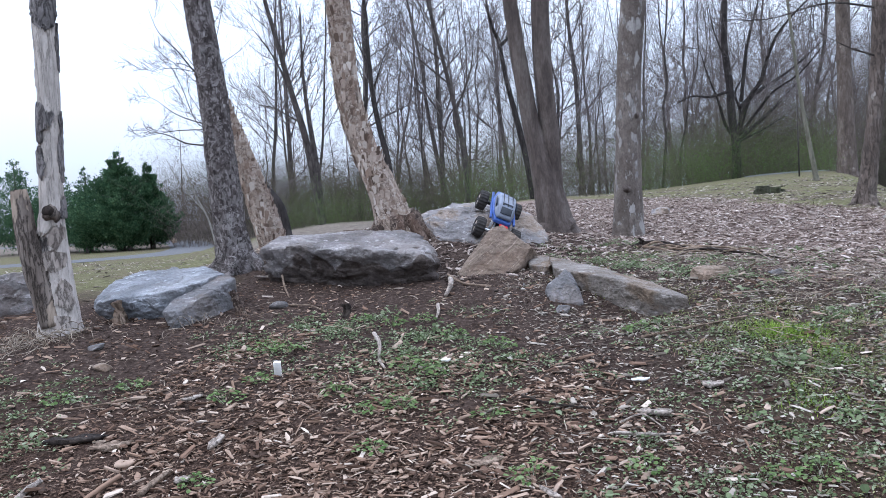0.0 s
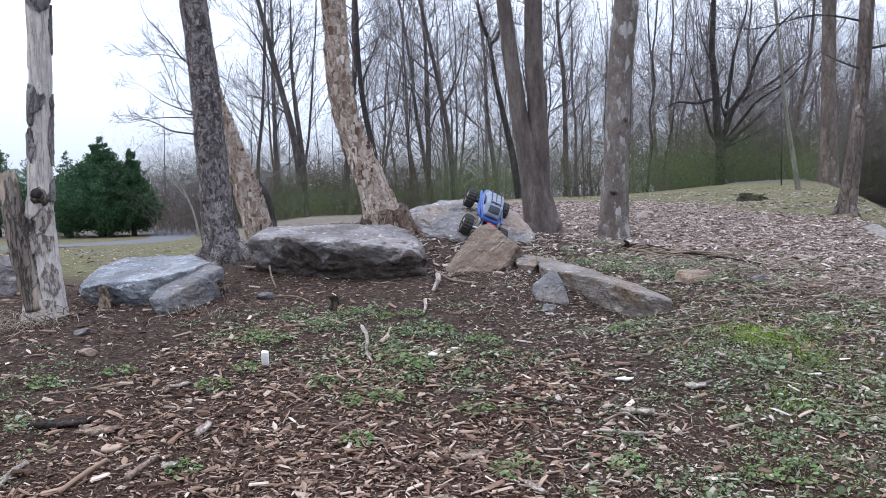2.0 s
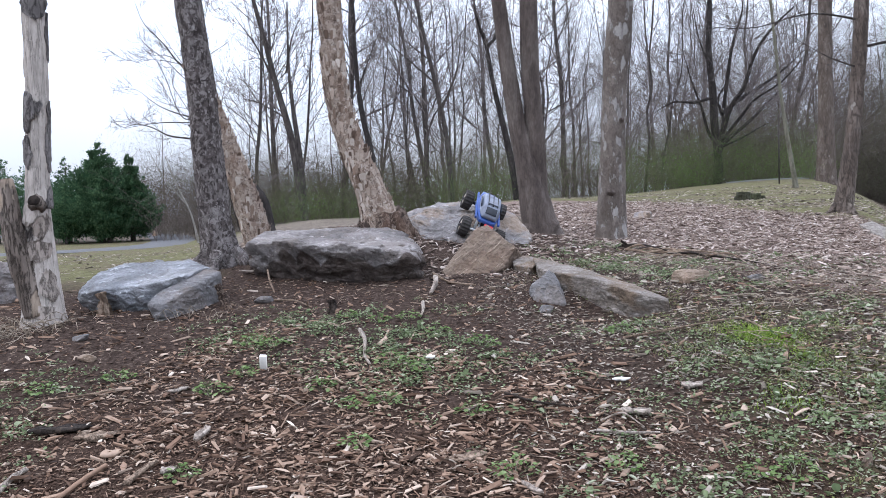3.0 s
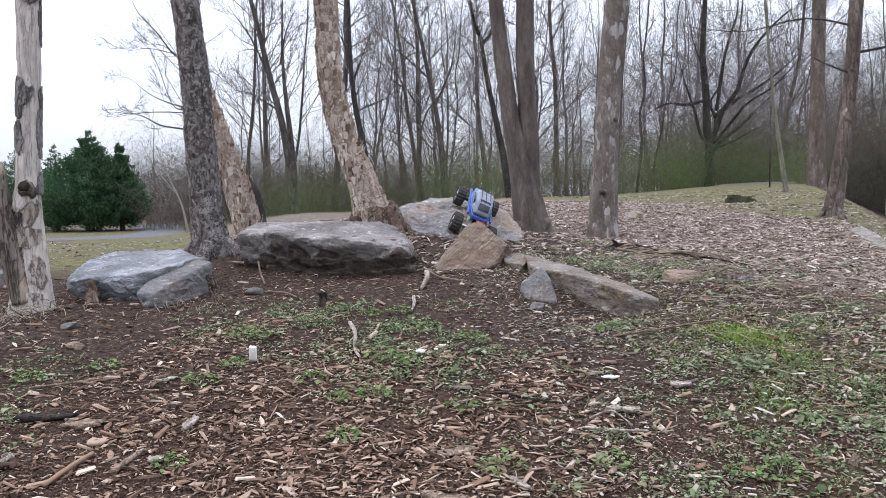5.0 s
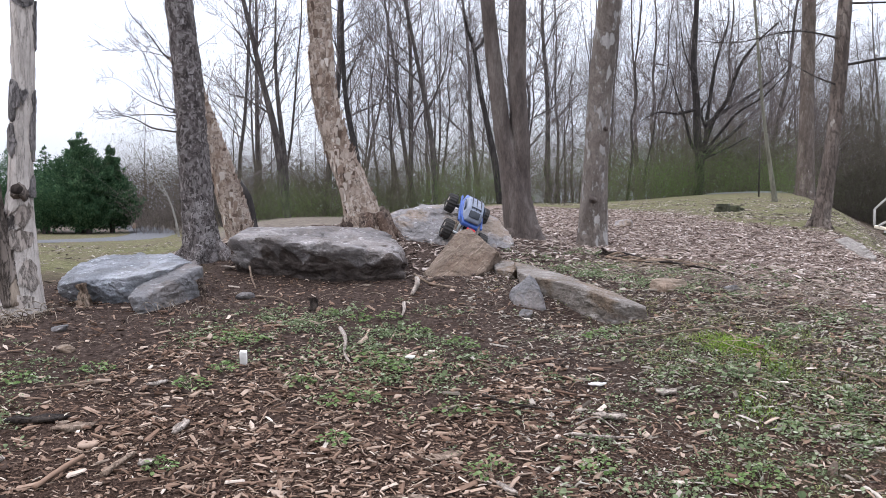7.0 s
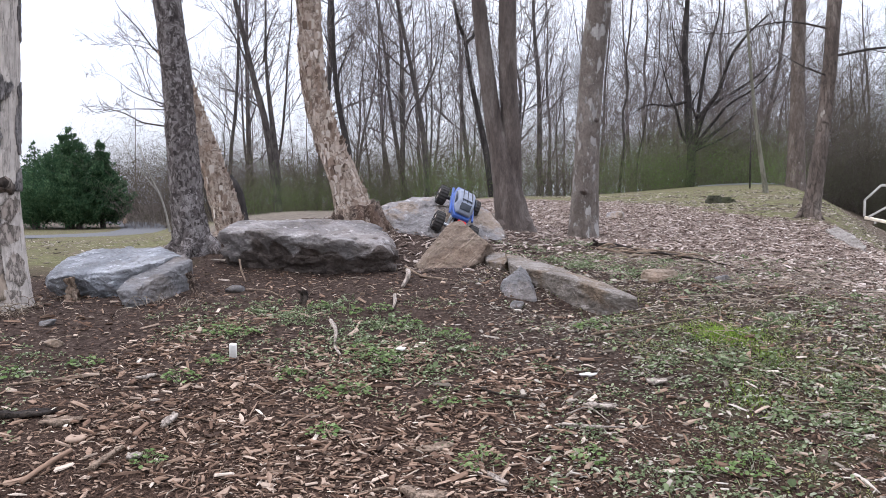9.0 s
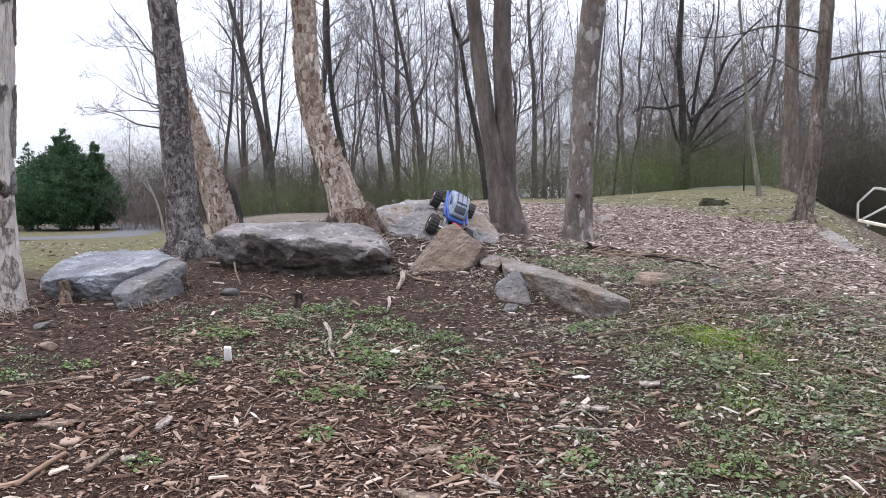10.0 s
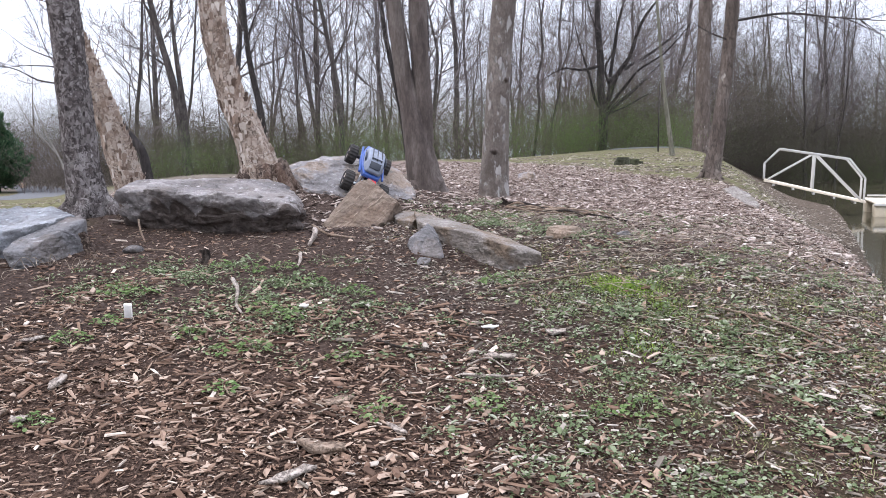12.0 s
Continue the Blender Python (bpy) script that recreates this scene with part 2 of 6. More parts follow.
def bark_material(name, dark, mid, light, stretch=0.35, scale=24.0, smooth_wood=None, wood_at=0.5, patch=4.5, cracks=0.5, ridged=1.0):
    m = Mat(name, 0.92, 0.2)
    vec = m.scaled(1, 1, stretch)
    ridge = m.noise(scale, 8, 0.68, vec)
    crack = m.step(m.math("ABSOLUTE", m.math("SUBTRACT", ridge, 0.5)), 0.04, 0.0)
    tone, fine = m.noise(9, 7, 0.7, vec), m.noise(90, 5, 0.7, vec)
    c = m.ramp(tone, (0.3, dark), (0.5, mid), (0.72, light))
    c = m.mix(m.math("MULTIPLY", crack, cracks), c, tuple(v * 0.4 for v in dark))
    height = m.math("ADD", m.math("SUBTRACT", m.math("MULTIPLY", ridge, 1.5), m.math("MULTIPLY", crack, ridged)), m.math("MULTIPLY", fine, 0.4))
    if smooth_wood:
        where = m.step(m.noise(patch, 5, 0.6, m.scaled(1.6, 1.6, 0.8)), wood_at, wood_at + 0.03)
        grain = m.noise(34, 6, 0.65, m.scaled(1, 1, 0.07))
        wood = m.ramp(grain, (0.3, tuple(v * 0.55 for v in smooth_wood)), (0.44, tuple(v * 0.85 for v in smooth_wood)), (0.47, tuple(v * 0.45 for v in smooth_wood)), (0.50, tuple(v * 0.9 for v in smooth_wood)), (0.68, smooth_wood))
        c = m.mix(where, c, wood)
        height = m.math("MULTIPLY", height, m.math("SUBTRACT", 1.15, where))
    c = m.mix(0.4, c, m.ramp(fine, (0.3, (0.3, 0.3, 0.3)), (0.7, (1, 1, 1))), "MULTIPLY")
    m.color(c)
    m.bump(height, 0.8, 0.012)
    return m.mat


def plated_material(name, plates, gap, tint, width=55.0, tall=0.62, own=0.6, tinted=0.6, broad_scale=5.0):
    """Scaly bark: uneven overlapping plates with dark edges and patches of fresh reddish wood."""
    m = Mat(name, 0.95, 0.15)
    warp = m.node("ShaderNodeTexNoise", Scale=16.0, Detail=4.0)
    m.link(m.co, warp.inputs["Vector"])
    push = m.node("ShaderNodeMixRGB", Fac=0.17)
    m.link(m.co, push.inputs[1])
    m.link(warp.outputs["Color"], push.inputs[2])
    vec = m.node("ShaderNodeMapping", Scale=(1, 1, tall))
    m.link(push.outputs[0], vec.inputs["Vector"])
    v = vec.outputs["Vector"]
    edge = m.cells(width, v, "DISTANCE_TO_EDGE")
    tone = m.node("ShaderNodeSeparateXYZ")
    m.link(m.cells(width, v, "F1", "Color"), tone.inputs[0])
    fine, broad = m.noise(110, 6, 0.75), m.noise(broad_scale, 6, 0.7, m.scaled(1, 1, 0.55))
    c = m.ramp(m.math("ADD", m.math("MULTIPLY", tone.outputs[0], own), m.math("MULTIPLY", m.noise(17, 9, 0.7, m.scaled(1, 1, 0.4)), 1.05 - own)), (0.27, plates[0]), (0.52, plates[1]), (0.8, plates[2]))
    c = m.mix(m.math("MULTIPLY", m.step(broad, 0.5, 0.62), tinted), c, tint)
    c = m.mix(m.math("MULTIPLY", m.step(edge, 0.09, 0.0), m.step(m.noise(22, 4), 0.42, 0.62)), c, gap)
    c = m.mix(0.3, c, m.ramp(fine, (0.32, (0.25, 0.23, 0.22)), (0.66, (1, 1, 1))), "MULTIPLY")
    m.color(c)
    m.bump(m.math("ADD", m.math("ADD", m.step(edge, 0.0, 0.25), m.math("MULTIPLY", m.noise(26, 8, 0.75), 2.0)), m.math("MULTIPLY", fine, 1.0)), 0.8, 0.009)
    return m.mat


def leafy(mat, share=0.45):
    """Let part of the light through a leaf."""
    t = mat.node_tree
    bsdf, out = t.nodes["Principled BSDF"], t.nodes["Material Output"]
    thin, both = t.nodes.new("ShaderNodeBsdfTranslucent"), t.nodes.new("ShaderNodeMixShader")
    both.inputs[0].default_value = share
    t.links.new(bsdf.inputs["Base Color"].links[0].from_socket, thin.inputs["Color"])
    t.links.new(bsdf.outputs[0], both.inputs[1])
    t.links.new(thin.outputs[0], both.inputs[2])
    t.links.new(both.outputs[0], out.inputs["Surface"])
    return mat


def varied(name, stops, rough=0.9, random_by="island", spec=0.1):
    """Colours that differ from piece to piece."""
    m = Mat(name, rough, spec)
    r = m.island() if random_by == "island" else m.object_random()
    c = m.ramp(r, *stops)
    c = m.mix(0.35, c, m.ramp(m.noise(120, 4), (0.3, (0.35, 0.35, 0.35)), (0.7, (1, 1, 1))), "MULTIPLY")
    m.color(c)
    return m.mat


M_GROUND = ground_material()
M_GREY_ROCK = rock_material("blue_grey_rock", (0.085, 0.09, 0.10), (0.50, 0.515, 0.54), (0.24, 0.215, 0.195), 0.3, 3.0, 0.25)
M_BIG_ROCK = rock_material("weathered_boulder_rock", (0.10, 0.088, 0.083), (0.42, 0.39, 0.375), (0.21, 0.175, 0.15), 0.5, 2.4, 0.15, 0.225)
M_SLAB_ROCK = rock_material("weathered_slab_rock", (0.07, 0.058, 0.052), (0.37, 0.343, 0.33), (0.15, 0.115, 0.095), 0.6, 2.4, 0.15)
M_PALE_ROCK = rock_material("pale_grey_rock", (0.16, 0.145, 0.138), (0.44, 0.42, 0.41), (0.30, 0.228, 0.168), 0.9, 1.4)
M_BROWN_ROCK = rock_material("brown_rock", (0.14, 0.10, 0.074), (0.36, 0.285, 0.22), (0.20, 0.132, 0.088), 0.5, 8.0, 0.7)
M_SLAB_TAN = rock_material("grey_brown_slab_rock", (0.13, 0.105, 0.083), (0.40, 0.365, 0.33), (0.21, 0.15, 0.10), 0.85, 3.0)
M_TAN_ROCK = rock_material("tan_rock", (0.22, 0.165, 0.12), (0.40, 0.31, 0.235), (0.28, 0.19, 0.13), 0.6, 3.0)
M_STONE_GREY = rock_material("grey_stone", (0.12, 0.114, 0.112), (0.32, 0.31, 0.31), (0.19, 0.15, 0.12), 0.5, 3.0)
M_BARK_DARK = plated_material("flaky_dark_bark", ((0.045, 0.037, 0.035), (0.125, 0.106, 0.10), (0.36, 0.33, 0.315)), (0.02, 0.016, 0.015), (0.30, 0.275, 0.262), 66.0, 0.5, 0.42, 0.55, 26.0)
M_BARK_BIRCH = plated_material("scaly_tan_bark", ((0.19, 0.135, 0.102), (0.43, 0.34, 0.272), (0.62, 0.535, 0.46)), (0.045, 0.031, 0.024), (0.25, 0.165, 0.118), 58.0, 0.8, 0.38, 0.5, 13.0)
M_BURL = plated_material("dark_burly_bark", ((0.045, 0.032, 0.026), (0.12, 0.088, 0.07), (0.30, 0.235, 0.19)), (0.02, 0.015, 0.012), (0.16, 0.10, 0.07), 60.0)
M_BARK_SAPLING = bark_material("pale_green_grey_bark", (0.11, 0.105, 0.075), (0.20, 0.19, 0.145), (0.30, 0.285, 0.23), scale=40)
M_BARK_DEAD = bark_material("bleached_dead_trunk", (0.08, 0.07, 0.065), (0.17, 0.145, 0.13), (0.26, 0.23, 0.21), smooth_wood=(0.52, 0.468, 0.42), wood_at=0.33)
M_BARK_SNAG = bark_material("brown_dead_bark", (0.085, 0.068, 0.056), (0.19, 0.155, 0.13), (0.33, 0.28, 0.24), scale=30, stretch=0.15, cracks=0.7, smooth_wood=(0.36, 0.29, 0.225), wood_at=0.56)
M_BARK_TWIN = bark_material("smooth_brown_bark", (0.06, 0.047, 0.041), (0.12, 0.097, 0.085), (0.22, 0.19, 0.165), scale=34, stretch=0.3, cracks=0.25, ridged=0.35)
M_BARK_GREY = bark_material("mottled_grey_bark", (0.095, 0.076, 0.063), (0.175, 0.147, 0.126), (0.27, 0.235, 0.21), scale=34, stretch=0.7, smooth_wood=(0.33, 0.31, 0.29), wood_at=0.555, patch=11, cracks=0.3, ridged=0.45)
M_BARK_RED = bark_material("reddish_brown_bark", (0.075, 0.06, 0.05), (0.145, 0.115, 0.096), (0.26, 0.222, 0.19), smooth_wood=(0.40, 0.36, 0.32), wood_at=0.66, patch=8)
M_WOODS = bark_material("woodland_bark", (0.034, 0.029, 0.027), (0.078, 0.066, 0.06), (0.16, 0.14, 0.128), scale=12)
M_WOODS_DARK = bark_material("dark_woodland_bark", (0.018, 0.015, 0.014), (0.04, 0.034, 0.032), (0.085, 0.074, 0.068), scale=14)
M_PALE_BARK = bark_material("pale_sapling_bark", (0.16, 0.145, 0.125), (0.28, 0.26, 0.23), (0.40, 0.375, 0.34), scale=40)
M_SNAG_LOW = bark_material("tan_bark_patches", (0.22, 0.18, 0.152), (0.36, 0.308, 0.267), (0.50, 0.44, 0.39), scale=34, stretch=0.25, cracks=0.6)
M_SNAG_PATCH = bark_material("grey_bark_patches", (0.10, 0.092, 0.088), (0.20, 0.182, 0.175), (0.34, 0.315, 0.30), scale=40, stretch=0.4, cracks=0.6)
# near-black brown for rotten wood, and for the shade painted into two hollows
M_ROT_AND_SHADE = bark_material("rotten_wood_and_shade", (0.015, 0.011, 0.009), (0.04, 0.03, 0.024), (0.09, 0.07, 0.055), scale=50)
M_TWIG = varied("bare_twigs", ((0.0, (0.065, 0.056, 0.056)), (0.5, (0.13, 0.113, 0.11)), (1.0, (0.25, 0.222, 0.212))))


# ---- mesh helpers ----
def fast_mesh(name, verts, faces, material, shade=True):
    """A mesh from numpy arrays; faces all have the same number of corners."""
    verts, faces = np.asarray(verts, np.float32), np.asarray(faces, np.int32)
    me = bpy.data.meshes.new(name)
    n, k = faces.shape
    me.vertices.add(len(verts))
    me.vertices.foreach_set("co", verts.ravel())
    me.loops.add(n * k)
    me.loops.foreach_set("vertex_index", faces.ravel())
    me.polygons.add(n)
    me.polygons.foreach_set("loop_start", np.arange(0, n * k, k, dtype=np.int32))
    me.polygons.foreach_set("use_smooth", np.full(n, shade))
    me.update(calc_edges=True)
    me.materials.append(material)
    return me


def piece(name, me, parent=None, label=""):
    ob = new(name, me)
    ob.parent = parent
    if label:
        tagged(ob, label)
    return ob


def part(name, bm, material, parent=None, label="", shade=True):
    me = bpy.data.meshes.new(name)
    bmesh.ops.recalc_face_normals(bm, faces=bm.faces)
    bm.to_mesh(me)
    bm.free()
    me.materials.append(material)
    me.polygons.foreach_set("use_smooth", np.full(len(me.polygons), shade))
    return piece(name, me, parent, label)


def thing(name, place, label, category, group="", kind=""):
    ob = new(name)
    ob.location = place
    return tagged(ob, label, category, group, kind)


def prisms(p0, p1, r0, r1, sides=3):
    """Thin tapered sticks as one array of corners and one of faces."""
    p0, p1 = np.asarray(p0, float), np.asarray(p1, float)
    d = p1 - p0
    d /= np.linalg.norm(d, axis=1, keepdims=True) + 1e-9
    ref = np.where(np.abs(d[:, 2:3]) > 0.9, [[1.0, 0, 0]], [[0, 0, 1.0]])
    a = np.cross(d, ref)
    a /= np.linalg.norm(a, axis=1, keepdims=True) + 1e-9
    b = np.cross(d, a)
    ang = np.arange(sides) * 2 * np.pi / sides
    ring = a[:, None] * np.cos(ang)[None, :, None] + b[:, None] * np.sin(ang)[None, :, None]
    v = np.concatenate([p0[:, None] + ring * np.asarray(r0)[:, None, None], p1[:, None] + ring * np.asarray(r1)[:, None, None]], 1)
    base = (np.arange(len(p0)) * 2 * sides)[:, None, None]
    k = np.arange(sides)
    quad = np.stack([k, (k + 1) % sides, (k + 1) % sides + sides, k + sides], 1)[None]
    return v.reshape(-1, 3), (base + quad).reshape(-1, 4)


def spline(points, n):
    """n places along a smooth curve through the points."""
    p = np.asarray(points, float)
    t = np.linspace(0, len(p) - 1, n)
    i = np.clip(t.astype(int), 0, len(p) - 2)
    f = (t - i)[:, None]
    q = np.vstack([2 * p[0] - p[1], p, 2 * p[-1] - p[-2]])
    a, b, c, d = q[i], q[i + 1], q[i + 2], q[i + 3]
    return 0.5 * (2 * b + (c - a) * f + (2 * a - 5 * b + 4 * c - d) * f ** 2 + (3 * b - a - 3 * c + d) * f ** 3)


def tube(points, radii, rings, sides, rough=0.0, grain=(9.0, 3.0), seed=0.0, flare=None):
    """A round limb along a curve, with an uneven skin; grain: how often it varies round and along."""
    c, r = spline(points, rings), spline(np.asarray(radii, float)[:, None], rings)[:, 0]
    t = np.gradient(c, axis=0)
    t /= np.linalg.norm(t, axis=1, keepdims=True)
    a = np.cross(t, [0.0, 1.0, 0.02])
    a /= np.linalg.norm(a, axis=1, keepdims=True)
    b = np.cross(t, a)
    ang = np.arange(sides) * 2 * np.pi / sides
    verts = []
    for i in range(rings):
        for k in range(sides):
            n = math.cos(ang[k]) * a[i] + math.sin(ang[k]) * b[i]
            rr = r[i]
            if flare:
                rr *= 1 + flare[0] * (0.5 + 0.5 * math.cos(ang[k] * flare[1] + seed)) * math.exp(-float(c[i][2] - c[-1][2]) / flare[2])
            if rough:
                q = Vector((n[0] * grain[0] * 0.1 + seed, n[1] * grain[0] * 0.1, c[i][2] * grain[1] * 0.1))
                w = noise.noise(q * 10) * 0.6 + noise.noise(q * 23) * 0.4
                w2 = noise.cell(Vector((n[0] * 4 + seed, n[1] * 4, c[i][2] * 14)))
                rr += rough * (w + 0.5 * (w2 - 0.5))
            verts.append(c[i] + n * rr)
    faces = [(i * sides + k, i * sides + (k + 1) % sides, (i + 1) * sides + (k + 1) % sides, (i + 1) * sides + k)
             for i in range(rings - 1) for k in range(sides)]
    return np.array(verts), np.array(faces)


def limb_part(name, parent, points, radii, material, rings=40, sides=20, label="", **skin):
    v, f = tube(points, radii, rings, sides, **skin)
    v -= np.array(parent.location)
    bm = bmesh.new()
    vs = [bm.verts.new(p) for p in v]
    for q in f:
        bm.faces.new([vs[k] for k in q])
    bm.faces.new(vs[:sides])
    bm.faces.new(vs[-sides:])
    return part(name, bm, material, parent, label)


# ---- ground, water, paths ----
def build_ground():
    def steps(lo, a, b, hi, fine, grow):
        v = list(np.arange(a, b, fine))
        s, p = fine, v[-1]
        while p < hi:
            s *= grow
            p += s
            v.append(p)
        s, p = fine, v[0]
        while p > lo:
            s *= grow
            p -= s
            v.insert(0, p)
        return np.array(v)

    xs, ys = steps(-900, -2.6, 3.2, 900, 0.035, 1.09), steps(-300, 1.2, 6.5, 1500, 0.035, 1.07)
    gx, gy = np.meshgrid(xs, ys)
    z = surf_many(gx, gy)
    v = np.stack([gx, gy, z], 2).reshape(-1, 3)
    h, w = gx.shape
    k = (np.arange(h - 1)[:, None] * w + np.arange(w - 1)[None]).ravel()
    f = np.stack([k, k + 1, k + w + 1, k + w], 1)
    tagged(new("ground", fast_mesh("ground", v, f, M_GROUND)), "dark soil slope with mulch, weeds and lawn", "ground", kind="structure")


build_ground()


# ---- boulders ----
def boulder(name, corners, material, label, category="boulder", soft=0.035, rough=0.012, ledges=0.0, level=5, seed=1.0, group="", facets=26):
    """A stone cut by the planes round its corners, with softened arrises, ledges and a rough skin."""
    pts = np.array(corners, float)
    mid = (pts.max(0) + pts.min(0)) / 2
    size = (pts.max(0) - pts.min(0)) / 2
    hull = bmesh.new()
    for p in pts - mid:
        hull.verts.new(p)
    bmesh.ops.convex_hull(hull, input=hull.verts)
    hull.normal_update()
    inner = np.zeros(3)
    planes = []
    for f in hull.faces:
        n, c = np.array(f.normal), np.array(f.calc_center_median())
        d = float(n @ c)
        if d < 0:
            n, d = -n, -d
        planes.append((*n, max(d, 0.004)))
    hull.free()
    chisel = np.random.default_rng(int(seed * 10))
    for n in chisel.normal(0, 1, (facets, 3)):
        n = n / np.linalg.norm(n)
        planes.append((*n, max(0.01, float(((pts - mid) @ n).max()) - size.min() * chisel.uniform(0.0, 0.13))))
    planes = np.array(planes)
    ball = bmesh.new()
    bmesh.ops.create_icosphere(ball, subdivisions=level, radius=1.0)
    dirs = np.array([v.co[:] for v in ball.verts]) * size
    dirs /= np.linalg.norm(dirs, axis=1, keepdims=True)
    dot = np.maximum(dirs @ planes[:, :3].T, 1e-6) / planes[:, 3]
    p = 2.2 / soft
    r = 1 / (np.sum(np.clip(dot / dot.max(1, keepdims=True), 0, 1) ** p, 1) ** (1 / p) * dot.max(1))
    for v, d, rr in zip(ball.verts, dirs, r):
        q = Vector(d * rr)
        w = Vector(q + Vector((seed, seed * 2, 0)))
        n = noise.noise(w * 4) * 1.0 + noise.noise(w * 10) * 0.8 + noise.noise(w * 24) * 0.6 + noise.noise(w * 55) * 0.4
        if ledges:
            lay = math.floor(w.z * 24 + w.x * 1.5 + noise.noise(w * 2.2) * 2.0 + noise.noise(w * 7) * 0.7)
            run = math.floor(w.x * 5 + noise.noise(w * 3 + Vector((lay * 3.1, 0, 0))) * 2.5)
            n += ledges * (random.Random(lay * 131 + run * 17).random() - 0.5) * 2
        v.co = q + Vector(d) * rough * n
    ob = part(name, ball, material)
    ob.location = mid
    return tagged(ob, label, category, group)


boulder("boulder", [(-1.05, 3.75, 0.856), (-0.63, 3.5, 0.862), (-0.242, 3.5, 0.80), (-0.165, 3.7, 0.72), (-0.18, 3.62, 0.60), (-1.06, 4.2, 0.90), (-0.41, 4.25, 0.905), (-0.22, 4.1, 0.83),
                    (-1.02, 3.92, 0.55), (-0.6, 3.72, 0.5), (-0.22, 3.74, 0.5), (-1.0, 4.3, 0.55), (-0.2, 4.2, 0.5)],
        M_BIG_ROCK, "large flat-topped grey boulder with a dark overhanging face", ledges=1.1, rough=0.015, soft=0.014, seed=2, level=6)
boulder("boulder", [(-1.67, 3.3, 0.675), (-1.50, 3.2, 0.70), (-1.27, 3.22, 0.72), (-1.16, 3.34, 0.75), (-1.66, 3.5, 0.76), (-1.58, 3.64, 0.795), (-1.27, 3.64, 0.795), (-1.14, 3.5, 0.765),
                    (-1.60, 3.36, 0.52), (-1.25, 3.26, 0.52), (-1.2, 3.75, 0.52), (-1.62, 3.75, 0.52)],
        M_GREY_ROCK, "blue-grey boulder with a pale scuff on its top", rough=0.013, soft=0.009, seed=5, level=6, ledges=0.6, facets=22)
boulder("boulder", [(-1.255, 3.05, 0.655), (-1.19, 3.02, 0.645), (-1.045, 3.34, 0.75), (-1.06, 3.42, 0.76), (-1.18, 3.5, 0.765), (-1.27, 3.2, 0.68), (-1.2, 3.05, 0.5), (-1.08, 3.25, 0.5), (-1.05, 3.4, 0.52), (-1.28, 3.3, 0.5)],
        M_STONE_GREY, "low grey wedge of rock against a blue-grey boulder", rough=0.008, soft=0.012, seed=6, level=5, ledges=0.4, facets=12)
boulder("boulder", [(-0.37, 4.75, 0.92), (-0.31, 4.85, 0.99), (-0.05, 4.88, 1.03), (0.20, 4.88, 1.03), (0.37, 4.85, 0.93), (0.45, 4.6, 0.775), (0.38, 4.42, 0.72), (-0.01, 4.42, 0.80), (-0.28, 4.5, 0.85), (-0.25, 4.62, 0.95),
                    (-0.2, 5.3, 1.0), (0.2, 5.3, 1.0), (-0.3, 5.4, 0.6), (0.4, 5.4, 0.6), (0.4, 4.45, 0.6), (-0.25, 4.5, 0.6)],
        M_PALE_ROCK, "pale grey boulder with a tan top, beside a leaning trunk", rough=0.018, soft=0.012, seed=9, level=6, ledges=0.4, facets=34)
boulder("slab_rock", [(-0.102, 3.745, 0.668), (0.044, 3.70, 0.60), (0.217, 3.775, 0.69), (0.287, 3.865, 0.787), (0.14, 3.96, 0.906), (0.09, 3.94, 0.89),
                      (-0.06, 3.87, 0.62), (0.09, 3.84, 0.55), (0.26, 3.9, 0.62), (0.33, 3.99, 0.73), (0.19, 4.07, 0.85), (0.13, 4.06, 0.84)],
        M_BROWN_ROCK, "brown slab of rock leaning between two boulders", rough=0.005, soft=0.010, seed=12, level=6, ledges=0.3, facets=8)
boulder("slab_rock", [(0.345, 3.38, 0.712), (0.551, 3.10, 0.684), (0.663, 2.99, 0.643), (0.80, 2.97, 0.607), (0.36, 3.78, 0.74), (0.55, 3.47, 0.70), (0.71, 3.22, 0.655), (0.82, 3.06, 0.607),
                      (0.385, 3.42, 0.5), (0.555, 3.15, 0.46), (0.665, 3.04, 0.46), (0.79, 3.0, 0.46), (0.42, 3.85, 0.55), (0.72, 3.4, 0.5), (0.84, 3.1, 0.5)],
        M_SLAB_TAN, "long low slab of grey-brown rock half sunk in soil", rough=0.006, soft=0.008, seed=15, level=6, ledges=0.5, facets=4)
boulder("slab_rock", [(0.265, 4.0, 0.725), (0.355, 3.95, 0.735), (0.385, 3.72, 0.725), (0.345, 3.62, 0.70), (0.27, 3.78, 0.70), (0.29, 3.8, 0.6), (0.38, 3.75, 0.6), (0.38, 4.0, 0.6), (0.28, 4.0, 0.6)],
        M_SLAB_TAN, "small flat rock at the end of a long slab", rough=0.006, soft=0.012, seed=16, level=5, ledges=0.3, facets=8)


